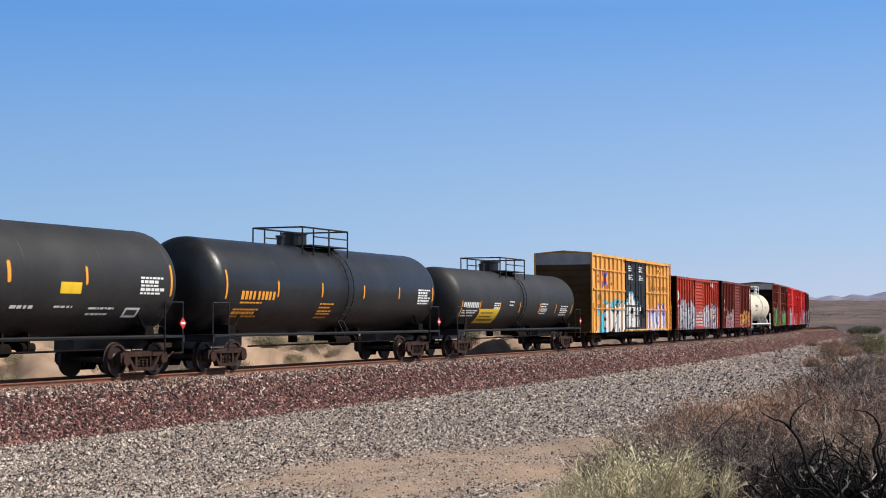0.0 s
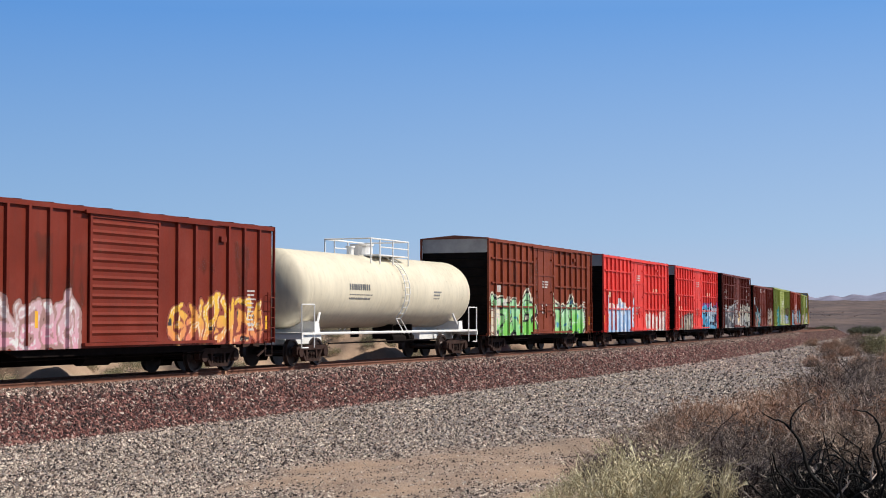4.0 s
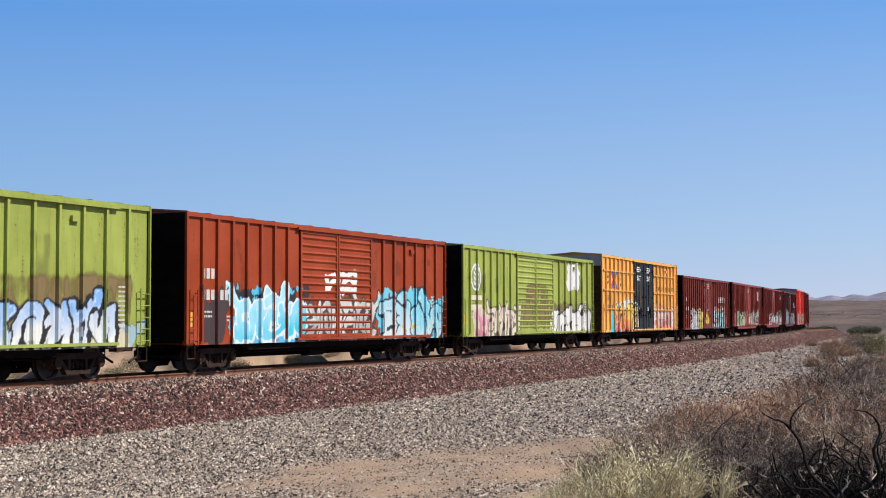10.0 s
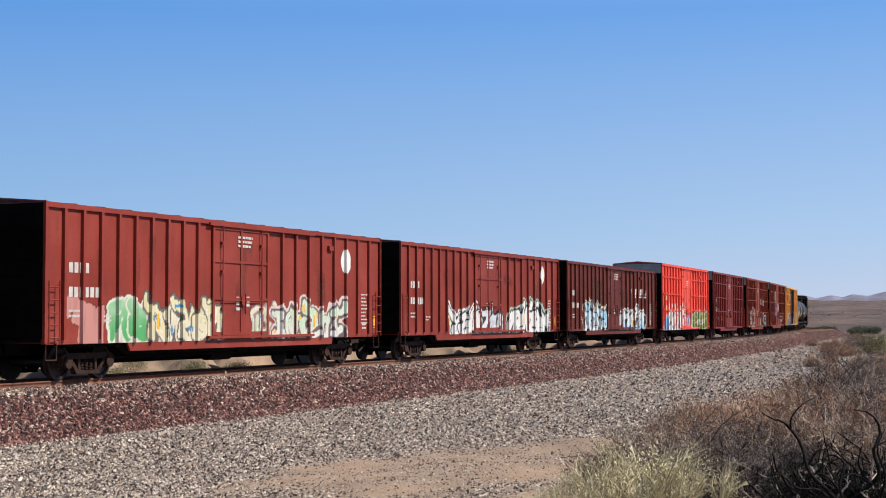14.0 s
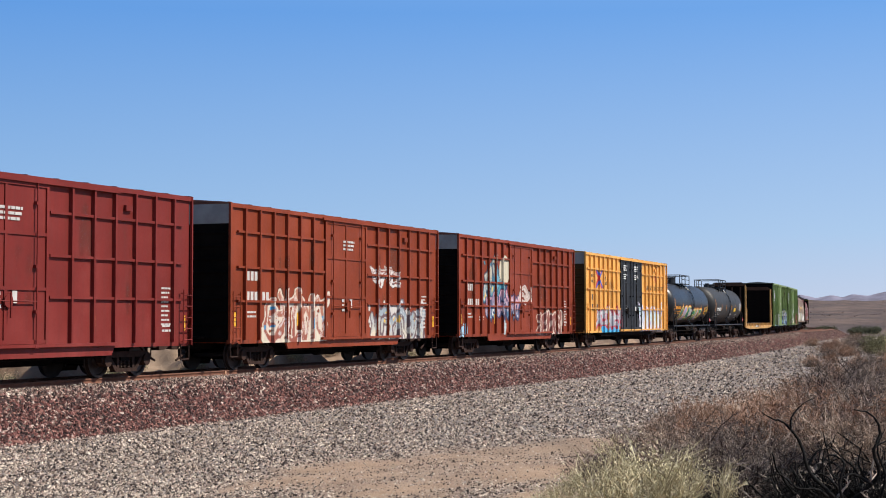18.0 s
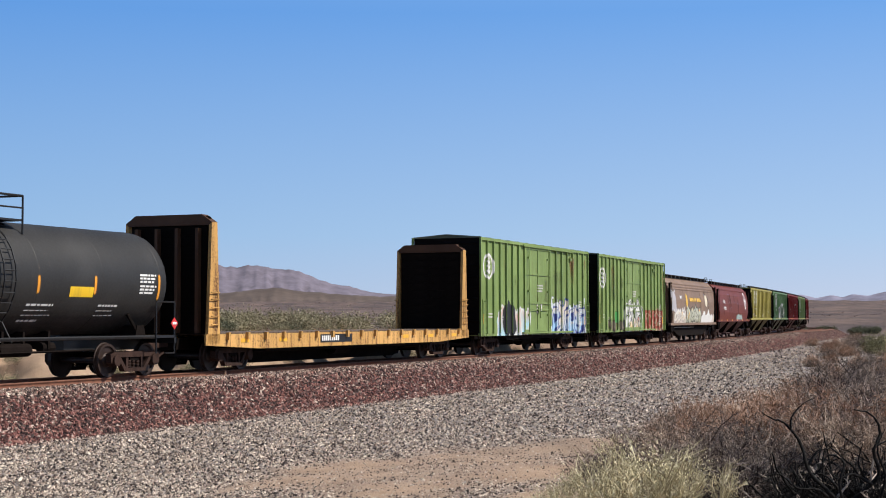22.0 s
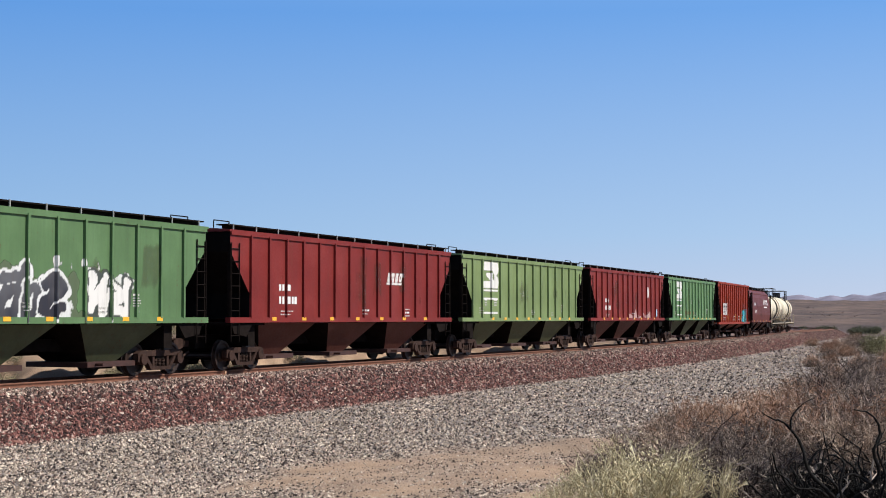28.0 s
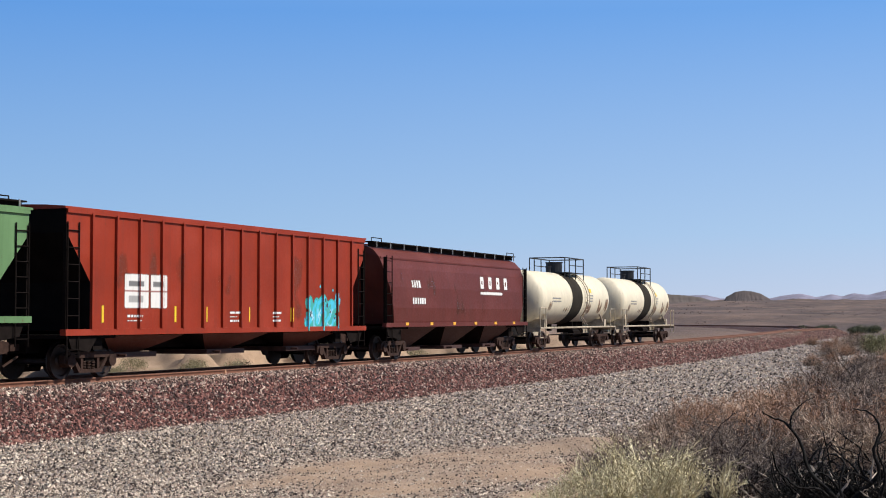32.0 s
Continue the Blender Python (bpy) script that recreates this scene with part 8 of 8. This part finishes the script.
def bush_mesh(name, seed, height, spread, mains, k1, k2, thick, material, curl=0.24, rise_by=0.0, upright=0.15, fork=0.75):
    """A leafless bush: bent main stems that fork twice into ever finer twigs."""
    r = np.random.default_rng(seed)

    def grow(base, d, length, seg, bendy, lift):
        pts, p = [base], base
        for k in range(seg):
            d = d + r.normal(0, bendy, d.shape)
            d[:, 2] += lift
            d = d / np.linalg.norm(d, axis=1)[:, None]
            p = p + d * (length / seg)[:, None]
            pts.append(p)
        P = np.stack(pts, 1)
        P[..., 2] = np.maximum(P[..., 2], -0.03)
        return P

    def fork_off(P, k, low):
        m, s, _ = P.shape
        idx = np.repeat(np.arange(m), k)
        f = r.uniform(low, 0.999, m * k) * (s - 1)
        j = f.astype(int)
        base = P[idx, j] + (P[idx, j + 1] - P[idx, j]) * (f - j)[:, None]
        d = P[idx, j + 1] - P[idx, j]
        d = d / (np.linalg.norm(d, axis=1)[:, None] + 1e-9) + r.normal(0, fork, d.shape)
        d[:, 2] += 0.12
        return base, d / np.linalg.norm(d, axis=1)[:, None]
    az = r.uniform(0, 2 * math.pi, mains)
    el = np.arcsin(r.uniform(upright, 0.99, mains))
    d = np.stack([np.cos(az) * np.cos(el), np.sin(az) * np.cos(el), np.sin(el)], 1)
    reach = 1 / np.sqrt((np.cos(el) / spread) ** 2 + (np.sin(el) / height) ** 2) * r.uniform(0.55, 1.0, mains)
    root = d * np.array([1, 1, 0]) * 0.14 * spread
    P0 = grow(root, d, reach, 7, curl, rise_by)
    b1, d1 = fork_off(P0, k1, 0.25)
    P1 = grow(b1, d1, np.repeat(reach, k1) * r.uniform(0.22, 0.5, len(b1)), 4, curl * 1.2, rise_by)
    b2, d2 = fork_off(P1, k2, 0.2)
    P2 = grow(b2, d2, np.repeat(np.repeat(reach, k1), k2) * r.uniform(0.07, 0.2, len(b2)), 3, curl * 1.5, rise_by)
    V, F, at = [], [], 0
    for P, w0, w1 in ((P0, 2.6, 1.1), (P1, 1.25, 0.75), (P2, 0.75, 0.4)):
        rad = thick * np.linspace(w0, w1, P.shape[1])[None, :] * r.uniform(0.7, 1.35, (len(P), 1))
        v, f = tubes(P, rad)
        V.append(v)
        F.append(f + at)
        at += len(v)
    return sheet(name, np.concatenate(V), np.concatenate(F), material, False)


def gnarled(start, az, up, length, r0, rng):
    """A crooked dead limb that arches and hooks, as one tube with a few broken stubs."""
    n = 15
    p, q = np.array(start, dtype=float), [np.array(start, dtype=float)]
    turn, fall = rng.uniform(-0.22, 0.22), rng.uniform(-0.05, 0.16)
    stubs = []
    for i in range(n):
        if rng.random() < 0.16:
            turn, fall = -turn * rng.uniform(0.6, 1.6), -fall * rng.uniform(0.4, 1.3)
        az += turn + rng.uniform(-0.2, 0.2)
        up = max(-0.5, min(1.4, up - fall + rng.uniform(-0.2, 0.2)))
        d = np.array([math.cos(az) * math.cos(up), math.sin(az) * math.cos(up), math.sin(up)])
        p = p + d * length / n
        p[2] = max(p[2], 0.0)
        q.append(p.copy())
        if 3 < i < n - 1 and rng.random() < 0.3:
            side = np.array([rng.uniform(-1, 1), rng.uniform(-1, 1), rng.uniform(-0.3, 1)])
            e = p + (d * 0.6 + side) * length * rng.uniform(0.06, 0.16)
            stubs.append((np.linspace(p, e, 4) + np.array([[0, 0, 0], [0, 0, 0.01], [0, 0, 0.0], [0.01, 0, -0.02]]), r0 * 0.4))
    return np.array(q), stubs


def limb_mesh(name, path, r0, material, stubs=(), tip=0.35):
    P = np.asarray(path, dtype=float)[None]
    k = P.shape[1]
    knots = 1 + 0.16 * np.sin(np.arange(k) * 2.1)
    V, F = tubes(P, (r0 * np.linspace(1, tip, k) * knots)[None], 7)
    V, F, at = [V], [F], len(V)
    for q, w in stubs:
        v, f = tubes(np.asarray(q)[None], np.linspace(w, w * 0.3, len(q))[None], 5)
        V.append(v)
        F.append(f + at)
        at += len(v)
    return sheet(name, np.concatenate(V), np.concatenate(F), material, True)


def smooth_path(pts, n=18):
    """A rounded way through a few places."""
    pts = np.asarray(pts, dtype=float)
    t = np.linspace(0, len(pts) - 1, n)
    out = []
    for v in t:
        i = min(int(v), len(pts) - 2)
        f = v - i
        a, b, c, d = pts[max(i - 1, 0)], pts[i], pts[i + 1], pts[min(i + 2, len(pts) - 1)]
        out.append(0.5 * (2 * b + (c - a) * f + (2 * a - 5 * b + 4 * c - d) * f * f + (3 * b - a - 3 * c + d) * f ** 3))
    return np.array(out)


def build_brush():
    dry = foliage("dry_twigs", (0.07, 0.045, 0.034), (0.31, 0.212, 0.15), (0.62, 0.49, 0.38))
    rust = foliage("russet_twigs", (0.11, 0.055, 0.032), (0.40, 0.222, 0.132), (0.64, 0.45, 0.33))
    straw = foliage("straw_stems", (0.22, 0.18, 0.10), (0.48, 0.41, 0.25), (0.70, 0.62, 0.42))
    pale = foliage("pale_green_stems", (0.40, 0.35, 0.20), (0.74, 0.66, 0.42), (0.90, 0.83, 0.62))
    char = plain("charred_wood", (0.008, 0.0068, 0.0064), 0.8, 0, 0.8, 22, 0.02, 0.2)
    bleached = plain("bleached_dead_wood", (0.42, 0.35, 0.29), 0.8, 0, 0.45, 9, 0.004)
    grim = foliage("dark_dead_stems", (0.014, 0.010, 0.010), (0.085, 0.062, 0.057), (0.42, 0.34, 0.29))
    mauve = foliage("grey_brown_twigs", (0.03, 0.020, 0.018), (0.165, 0.118, 0.093), (0.50, 0.40, 0.32))
    dens = [bush_mesh("twigs", 31 + i, 0.95, 1.05, 30, 10, 9, 0.0048, (dry, mauve, mauve)[i]) for i in range(3)]
    rusts = [bush_mesh("twigs", 41 + i, 0.9, 1.0, 30, 10, 9, 0.0046, rust) for i in range(2)]
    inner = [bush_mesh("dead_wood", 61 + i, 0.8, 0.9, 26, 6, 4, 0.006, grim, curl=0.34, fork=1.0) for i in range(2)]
    low = [bush_mesh("low_twigs", 51 + i, 0.4, 1.25, 26, 7, 7, 0.0046, mauve, upright=0.05) for i in range(2)]
    # place across the clearing's edge: x, y, kind of twigs, scale
    spots = [(2.75, 22.2, 1, 0.72), (3.3, 21.4, 0, 0.8), (2.5, 23.6, 2, 0.6), (3.25, 23.4, 2, 0.8), (3.9, 22.6, 1, 0.95), (3.1, 20.2, 2, 0.85), (3.75, 20.4, 1, 1.0), (4.35, 21.4, 2, 1.0), (3.2, 19.0, 1, 0.75), (3.9, 19.3, 2, 0.8),
             (4.7, 22.6, 3, 1.15), (5.2, 23.6, 4, 1.2), (5.6, 22.2, 3, 1.15), (4.9, 24.8, 3, 1.1), (4.2, 24.8, 4, 0.95), (3.7, 26.4, 0, 0.85), (4.6, 27.4, 3, 0.95), (5.6, 26.2, 4, 1.1), (6.4, 24.2, 1, 1.2), (6.5, 26.6, 3, 1.2), (6.2, 21.6, 4, 1.1), (6.9, 23.0, 3, 1.2),
             (5.2, 30.2, 0, 0.8), (6.2, 29.2, 4, 1.0), (7.2, 28.4, 0, 1.15), (7.7, 26.6, 2, 1.2), (6.0, 33.4, 3, 0.8), (7.0, 32.4, 0, 0.95), (8.2, 31.4, 1, 1.25), (8.8, 29.6, 2, 1.25), (9.2, 33.6, 1, 1.35), (8.2, 35.4, 4, 1.0), (9.2, 37.6, 3, 1.0), (10.4, 36.2, 2, 1.4), (10.6, 40.2, 1, 1.3), (11.8, 39.4, 2, 1.4), (10.2, 43.5, 4, 0.9),
             (12.4, 44.5, 1, 1.05), (13.6, 47.5, 3, 1.0), (12.2, 49.5, 0, 0.7), (14.8, 51.0, 2, 1.05), (14.4, 56.0, 4, 0.75), (16.4, 57.0, 1, 1.0), (18.0, 62.5, 2, 1.0), (16.8, 65.0, 3, 0.7), (19.6, 70.0, 1, 0.95), (18.9, 75.0, 0, 0.7), (22.0, 80.0, 4, 0.9), (21.0, 86.0, 3, 0.8)]
    r = random.Random(3)
    names = ("leafless brown desert shrub of tangled dry twigs", "grey-brown leafless shrub with fine dry twigs", "grey-brown leafless shrub with fine dry twigs", "russet dry shrub of fine curling twigs", "russet dry shrub of fine curling twigs")
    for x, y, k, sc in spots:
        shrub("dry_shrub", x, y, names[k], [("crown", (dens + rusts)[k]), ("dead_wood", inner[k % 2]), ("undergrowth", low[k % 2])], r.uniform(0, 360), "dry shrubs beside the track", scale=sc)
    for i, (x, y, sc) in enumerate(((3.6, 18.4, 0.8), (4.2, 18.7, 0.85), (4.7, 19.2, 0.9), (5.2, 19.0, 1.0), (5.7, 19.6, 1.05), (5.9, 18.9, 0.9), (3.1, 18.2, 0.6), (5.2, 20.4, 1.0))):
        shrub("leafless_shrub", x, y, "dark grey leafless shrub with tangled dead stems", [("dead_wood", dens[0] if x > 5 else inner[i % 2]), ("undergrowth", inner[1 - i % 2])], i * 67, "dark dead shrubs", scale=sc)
    # bleached sticks caught among the brown ones
    rng = random.Random(12)
    for i, (x, y) in enumerate(((3.2, 19.6), (3.5, 20.8), (2.9, 21.0), (4.1, 19.9), (4.6, 20.6), (3.9, 21.6), (5.3, 21.2), (2.6, 19.4), (6.1, 22.8))):
        ob = new("bleached_stick")
        ob.matrix_world = pose(x, y, ground_at(x, y), 0, 0, i * 80)
        tagged(ob, "bleached bare stick caught in the dry brush", "stick", "bleached sticks")
        for k in range(2):
            path, stubs = gnarled((0, 0, 0.25 + 0.2 * k), rng.uniform(0, 6.28), rng.uniform(0.0, 0.7), rng.uniform(0.35, 0.8), rng.uniform(0.006, 0.011), rng)
            part("stick", limb_mesh("stick", path, 0.008, bleached, stubs), None, ob)
    # pale yellow-green brush at the sand's edge: airy upright stems with tiny leaves
    tufts = [bush_mesh("stems", 81 + i, 0.84, 0.42, 10, 5, 4, 0.004, (straw, pale)[i], curl=0.16, rise_by=0.06, upright=0.55, fork=0.5) for i in range(2)]
    greens = leaf_mesh("foliage", 300, 0.84, 0.42, 161, 0.018, pale, core=0.0)
    for i, (x, y, sc) in enumerate(((1.25, 17.5, 0.5), (1.5, 17.7, 0.62), (1.75, 17.9, 0.8), (1.95, 17.6, 0.75), (2.15, 18.0, 0.95), (2.05, 18.5, 1.05), (2.4, 17.6, 0.85), (2.6, 18.2, 0.8), (2.75, 17.6, 0.9), (2.95, 18.0, 0.75), (1.35, 17.2, 0.5), (1.7, 17.2, 0.6), (2.1, 17.2, 0.7), (2.5, 17.2, 0.75), (3.2, 17.6, 0.7), (1.05, 17.25, 0.4))):
        shrub("rabbitbrush", x, y, "pale yellow-green brush with fine upright stems", [("stem_mass", tufts[0]), ("crown", tufts[1]), ("foliage", greens)], i * 47, "green brush at the sand's edge", scale=sc * 1.12)
    # charred dead shrubs with arching, hooked limbs
    rng = random.Random(8)
    for i, (x, y, hgt) in enumerate(((4.25, 18.2, 0.75), (4.75, 18.0, 0.8), (5.25, 18.2, 0.95), (4.5, 17.5, 0.6), (5.15, 17.5, 0.8), (5.6, 18.6, 1.0), (3.95, 17.3, 0.55), (4.55, 17.15, 0.62), (4.95, 17.2, 0.66), (4.3, 17.35, 0.6), (5.25, 17.0, 0.7))):
        ob = new("dead_shrub")
        ob.matrix_world = pose(x, y, ground_at(x, y), 0, 0, i * 50)
        tagged(ob, "black charred dead shrub with crooked bare limbs", "shrub", "dead shrubs")
        for k in range(15):
            a = rng.uniform(0, 6.28)
            path, stubs = gnarled((0.2 * math.cos(a), 0.2 * math.sin(a), -0.03), a + rng.uniform(-0.8, 0.8), rng.uniform(0.3, 1.3) if i < 6 else rng.uniform(0.1, 0.9), hgt * rng.uniform(0.6, 1.25), 0.02, rng)
            r0 = rng.choice((rng.uniform(0.006, 0.012), rng.uniform(0.012, 0.026)))
            part("limb", limb_mesh("limb", path, r0, bleached if k % 4 == 2 else char, stubs), None, ob)
        part("crown", bush_mesh("crown", 91 + i, hgt * 0.6, 0.6, 18, 6, 4, 0.005, char, curl=0.4, fork=1.0), None, ob)
    # the thickest limbs of the burnt shrub: sideways, depth and height from its root
    ob = new("dead_shrub")
    ob.matrix_world = pose(4.25, 16.95, ground_at(4.25, 16.95) + 0.03, 0, 0, 0)
    tagged(ob, "burnt shrub with thick black hooked limbs", "shrub", "dead shrubs")
    for pts, r0 in ((((0.22, 0, 0), (0.02, -0.05, 0.18), (-0.18, -0.02, 0.36), (-0.26, 0.05, 0.62), (-0.42, 0.1, 0.80), (-0.55, 0.1, 0.84), (-0.68, 0.08, 0.90)), 0.035),
                    (((-0.36, 0.06, 0.73), (-0.34, 0.1, 0.86), (-0.20, 0.15, 0.98), (-0.06, 0.2, 1.03)), 0.019),
                    (((-0.20, 0.0, 0.40), (-0.08, 0.0, 0.55), (0.06, 0.02, 0.58), (0.12, 0.0, 0.70)), 0.017),
                    (((0.52, 0.0, 0.24), (0.30, -0.05, 0.34), (0.12, -0.08, 0.30), (-0.02, -0.1, 0.42)), 0.024),
                    (((0.58, 0.0, 0.60), (0.72, 0.03, 0.66), (0.80, 0.0, 0.80)), 0.016),
                    (((0.20, 0, 0.02), (0.42, 0.05, 0.16), (0.60, 0.0, 0.34), (0.53, -0.05, 0.54), (0.62, 0.0, 0.74), (0.52, 0.02, 0.89), (0.33, 0.0, 0.93)), 0.038),
                    (((0.44, 0, 0.3), (0.36, -0.05, 0.45), (0.40, -0.08, 0.62)), 0.022),
                    (((0.1, 0, 0.05), (-0.1, -0.12, 0.2), (-0.34, -0.15, 0.22), (-0.52, -0.1, 0.34), (-0.68, -0.1, 0.33)), 0.024),
                    (((0.2, -0.1, 0.0), (0.12, -0.15, 0.25), (0.18, -0.12, 0.45), (0.02, -0.1, 0.52), (-0.08, -0.1, 0.40)), 0.024),
                    (((0.25, 0.1, 0.1), (0.05, 0.1, 0.3), (-0.12, 0.12, 0.33), (-0.25, 0.1, 0.28)), 0.020),
                    (((0.6, 0.1, 0.0), (0.7, 0.1, 0.3), (0.62, 0.12, 0.55), (0.72, 0.15, 0.75)), 0.026),
                    (((0.0, 0.1, 0.2), (0.02, 0.15, 0.5), (0.12, 0.18, 0.62), (0.2, 0.2, 0.6)), 0.016)):
        part("limb", limb_mesh("limb", smooth_path(pts, 26) * (1, 1, 1.2) + np.array([[0.005 * math.sin(3.1 * i + r0 * 900), 0.0, 0.005 * math.cos(2.3 * i)] for i in range(26)]), r0 * 0.8, char, (), 0.22), None, ob)

    # shrubs behind the track and on the plain
    sage = foliage("sage_leaves", (0.10, 0.095, 0.05), (0.27, 0.245, 0.14), (0.44, 0.39, 0.25))
    dark = foliage("dark_leaves", (0.025, 0.032, 0.016), (0.075, 0.085, 0.045), (0.15, 0.155, 0.08))
    leafy = [leaf_mesh("leaves", 2600, 1.3, 1.2, 101 + i, 0.048, sage, core=0.0) for i in range(3)] + [leaf_mesh("leaves", 2600, 1.5, 1.1, 111 + i, 0.048, dark, core=0.0) for i in range(2)]
    stems = twig_mesh("stems", 120, 1.1, 1.0, 121, 0.012, dry, 0, 0.4)
    rr = random.Random(21)
    for i in range(210):
        s = rr.uniform(-50, 75)
        o = -rr.choice((rr.uniform(5.5, 9), rr.uniform(8, 13), rr.uniform(26, 50), rr.uniform(35, 75)))
        x, y = way(s)
        t = float(np.interp(s, _s, _th))
        gx, gy = float(x) + o * math.sin(t), float(y) - o * math.cos(t)
        k = rr.randrange(5)
        sc = rr.uniform(0.3, 0.62) if o > -20 else rr.uniform(0.7, 1.5)
        shrub("sagebrush", gx, gy, "grey-green desert sagebrush on the plain" if k < 3 else "dark green creosote bush on sand", [("foliage", leafy[k]), ("stem_mass", stems)], rr.uniform(0, 360), "shrubs on the desert plain", scale=sc)
    for i in range(46):                      # low clumps on the bank behind the rails
        s, o = rr.uniform(-4, 62), -rr.uniform(5.6, 9.5)
        x, y = way(s)
        t = float(np.interp(s, _s, _th))
        k = rr.randrange(5)
        shrub("sagebrush", float(x) + o * math.sin(t), float(y) - o * math.cos(t), "low dry sagebrush on the sandy bank", [("foliage", leafy[k % 3]), ("stem_mass", stems)], rr.uniform(0, 360), "shrubs on the desert plain", scale=rr.uniform(0.28, 0.55))
    for i in range(22):                      # tall olive bushes beyond the track
        d = rr.uniform(105, 150)
        px = rr.uniform(240, 760)
        shrub("creosote_bush", (px - 784) / 2680 * d, d, "tall olive-green desert bush beyond the track", [("foliage", leafy[i % 3]), ("stem_mass", stems)], i * 53, "olive bushes beyond the track", scale=rr.uniform(1.2, 1.9))
    olive = foliage("olive_leaves", (0.08, 0.08, 0.035), (0.21, 0.20, 0.095), (0.42, 0.39, 0.21))
    bright = leaf_mesh("foliage", 3800, 1.5, 1.0, 171, 0.055, olive, core=0.0)
    shrub("rabbitbrush", 27.6, 97.0, "rounded yellow-green desert shrub on a woody stem", [("foliage", bright), ("stem_mass", stems)], 40, "green brush at the sand's edge", sink=-0.25)
    shrub("rabbitbrush", 31.5, 108.0, "rounded yellow-green desert shrub on a woody stem", [("foliage", bright), ("stem_mass", stems)], 90, "green brush at the sand's edge", scale=0.8)
    for x, y, k, sc in ((24.5, 84.0, 0, 0.7), (23.5, 92.0, 3, 0.7), (29.6, 101.0, 1, 0.8), (30.0, 112.0, 4, 0.9), (26.5, 104.0, 2, 0.8), (36.0, 128.0, 0, 1.0), (21.6, 74.0, 3, 0.9), (40.5, 150.0, 1, 1.2), (45.0, 165.0, 3, 1.3), (30.5, 120.0, 3, 1.0), (34.0, 128.0, 0, 1.1), (36.5, 142.0, 4, 1.2), (40.0, 146.0, 1, 1.2), (37.0, 152.0, 3, 1.0), (43.0, 158.0, 0, 1.2), (33.0, 116.0, 4, 1.0), (28.5, 108.0, 3, 0.9)):
        shrub("dry_shrub", x, y, "leafless brown desert shrub of tangled dry twigs", [("crown", (dens + rusts)[k]), ("undergrowth", low[k % 2])], x * 31, "dry shrubs beside the track", scale=sc)
    # tamarisk clumps by the far curve
    crowns = [leaf_mesh("crown", 2600, 3.6, 2.8, 131 + i, 0.16, dark, core=0.0) for i in range(2)]
    trunk = twig_mesh("trunk", 26, 2.6, 1.2, 141, 0.05, dry, 0, 0.25)
    for i in range(40):
        a = rr.choice((rr.uniform(1418, 1480), rr.uniform(1430, 1470), rr.uniform(1500, 1548)))
        d = rr.uniform(238, 262)
        x, y = (a - 784) / 2680 * d, d
        shrub("tamarisk", x, y, "dark green tamarisk by the far curve", [("trunk", trunk), ("crown", crowns[i % 2])], i * 37, "trees by the far curve", "tree", scale=rr.uniform(0.22, 0.42))
    # scrub over the plain
    r = np.random.default_rng(77)
    n = 1700
    d = 260 * np.exp(r.uniform(0, math.log(16), n))
    a = np.radians(r.uniform(-19, 19, n))
    x, y = np.sin(a) * d, np.cos(a) * d
    z, o, _ = ground_height(x, y)
    ok = np.abs(o) > 32
    x, y, z, d = x[ok], y[ok], z[ok], d[ok]
    n = len(x)
    k = 9
    c = np.stack([x, y, z], 1)[:, None, :] + r.normal(0, 1, (n, k, 3)) * np.array([0.6, 0.6, 0.10]) * (0.7 + d / 500)[:, None, None] + np.array([0, 0, 0.15])
    u = r.normal(0, 1, (n, k, 3))
    u /= np.linalg.norm(u, axis=2)[..., None]
    w = np.cross(u, r.normal(0, 1, (n, k, 3)))
    w /= np.linalg.norm(w, axis=2)[..., None]
    s = (0.07 + d / 5200)[:, None, None] * r.uniform(0.6, 1.4, (n, k, 1))
    V = np.stack([c - u * s, c + w * s * 0.6, c + u * s, c - w * s * 0.6], 2).reshape(-1, 3)
    scr = foliage("scrub_leaves", (0.06, 0.042, 0.035), (0.10, 0.07, 0.058), (0.16, 0.115, 0.09))
    tagged(new("desert_scrub", sheet("desert_scrub", V, np.arange(len(V)).reshape(-1, 4), scr, False)), "low grey-brown scrub over the desert plain", "scrub", kind="stuff")
    # small marker clipped to the rail
    x, y = way(13.5)
    t = float(np.interp(13.5, _s, _th))
    bm = bmesh.new()
    box(bm, -0.035, 0.035, -0.02, 0.02, -0.2, -0.01)
    box(bm, -0.06, 0.06, -0.04, 0.04, -0.2, -0.15)
    me = mesh_of("rail_marker", bm, plain("faded_orange_marker", (0.55, 0.30, 0.18), 0.6))
    ob = new("rail_marker", me)
    ob.matrix_world = pose(float(x) + 0.86 * math.sin(t), float(y) - 0.86 * math.cos(t), 0, 0, 0, math.degrees(t))
    tagged(ob, "small faded orange marker beside the rail", "marker")


def motions():
    times = [i * 0.5 for i in range(65)]
    for car, s_mid, centres in CARS:
        rows = []
        for t in times:
            s = s_mid - run(t)
            x0, y0 = way(s - centres / 2)
            x1, y1 = way(s + centres / 2)
            rows.append((t, pose((x0 + x1) / 2, (y0 + y1) / 2, 0, 0, 0, math.degrees(math.atan2(y1 - y0, x1 - x0)))))
        walk(car, rows)
    # every wheelset turns alike: one set of keys serves them all
    first = WHEELSETS[0]
    walk(first, [(i / FPS, Matrix.Rotation(-run(i / FPS) / SPIN_R, 4, "Y")) for i in range(32 * FPS + 1)])
    act, slot = first.animation_data.action, first.animation_data.action_slot
    for w in WHEELSETS[1:]:
        w.rotation_mode = "QUATERNION"
        w.animation_data_create()
        w.animation_data.action = act
        w.animation_data.action_slot = slot


build_ground()
build_track()
build_mountains()
build_stones()
build_brush()
build_train()
motions()
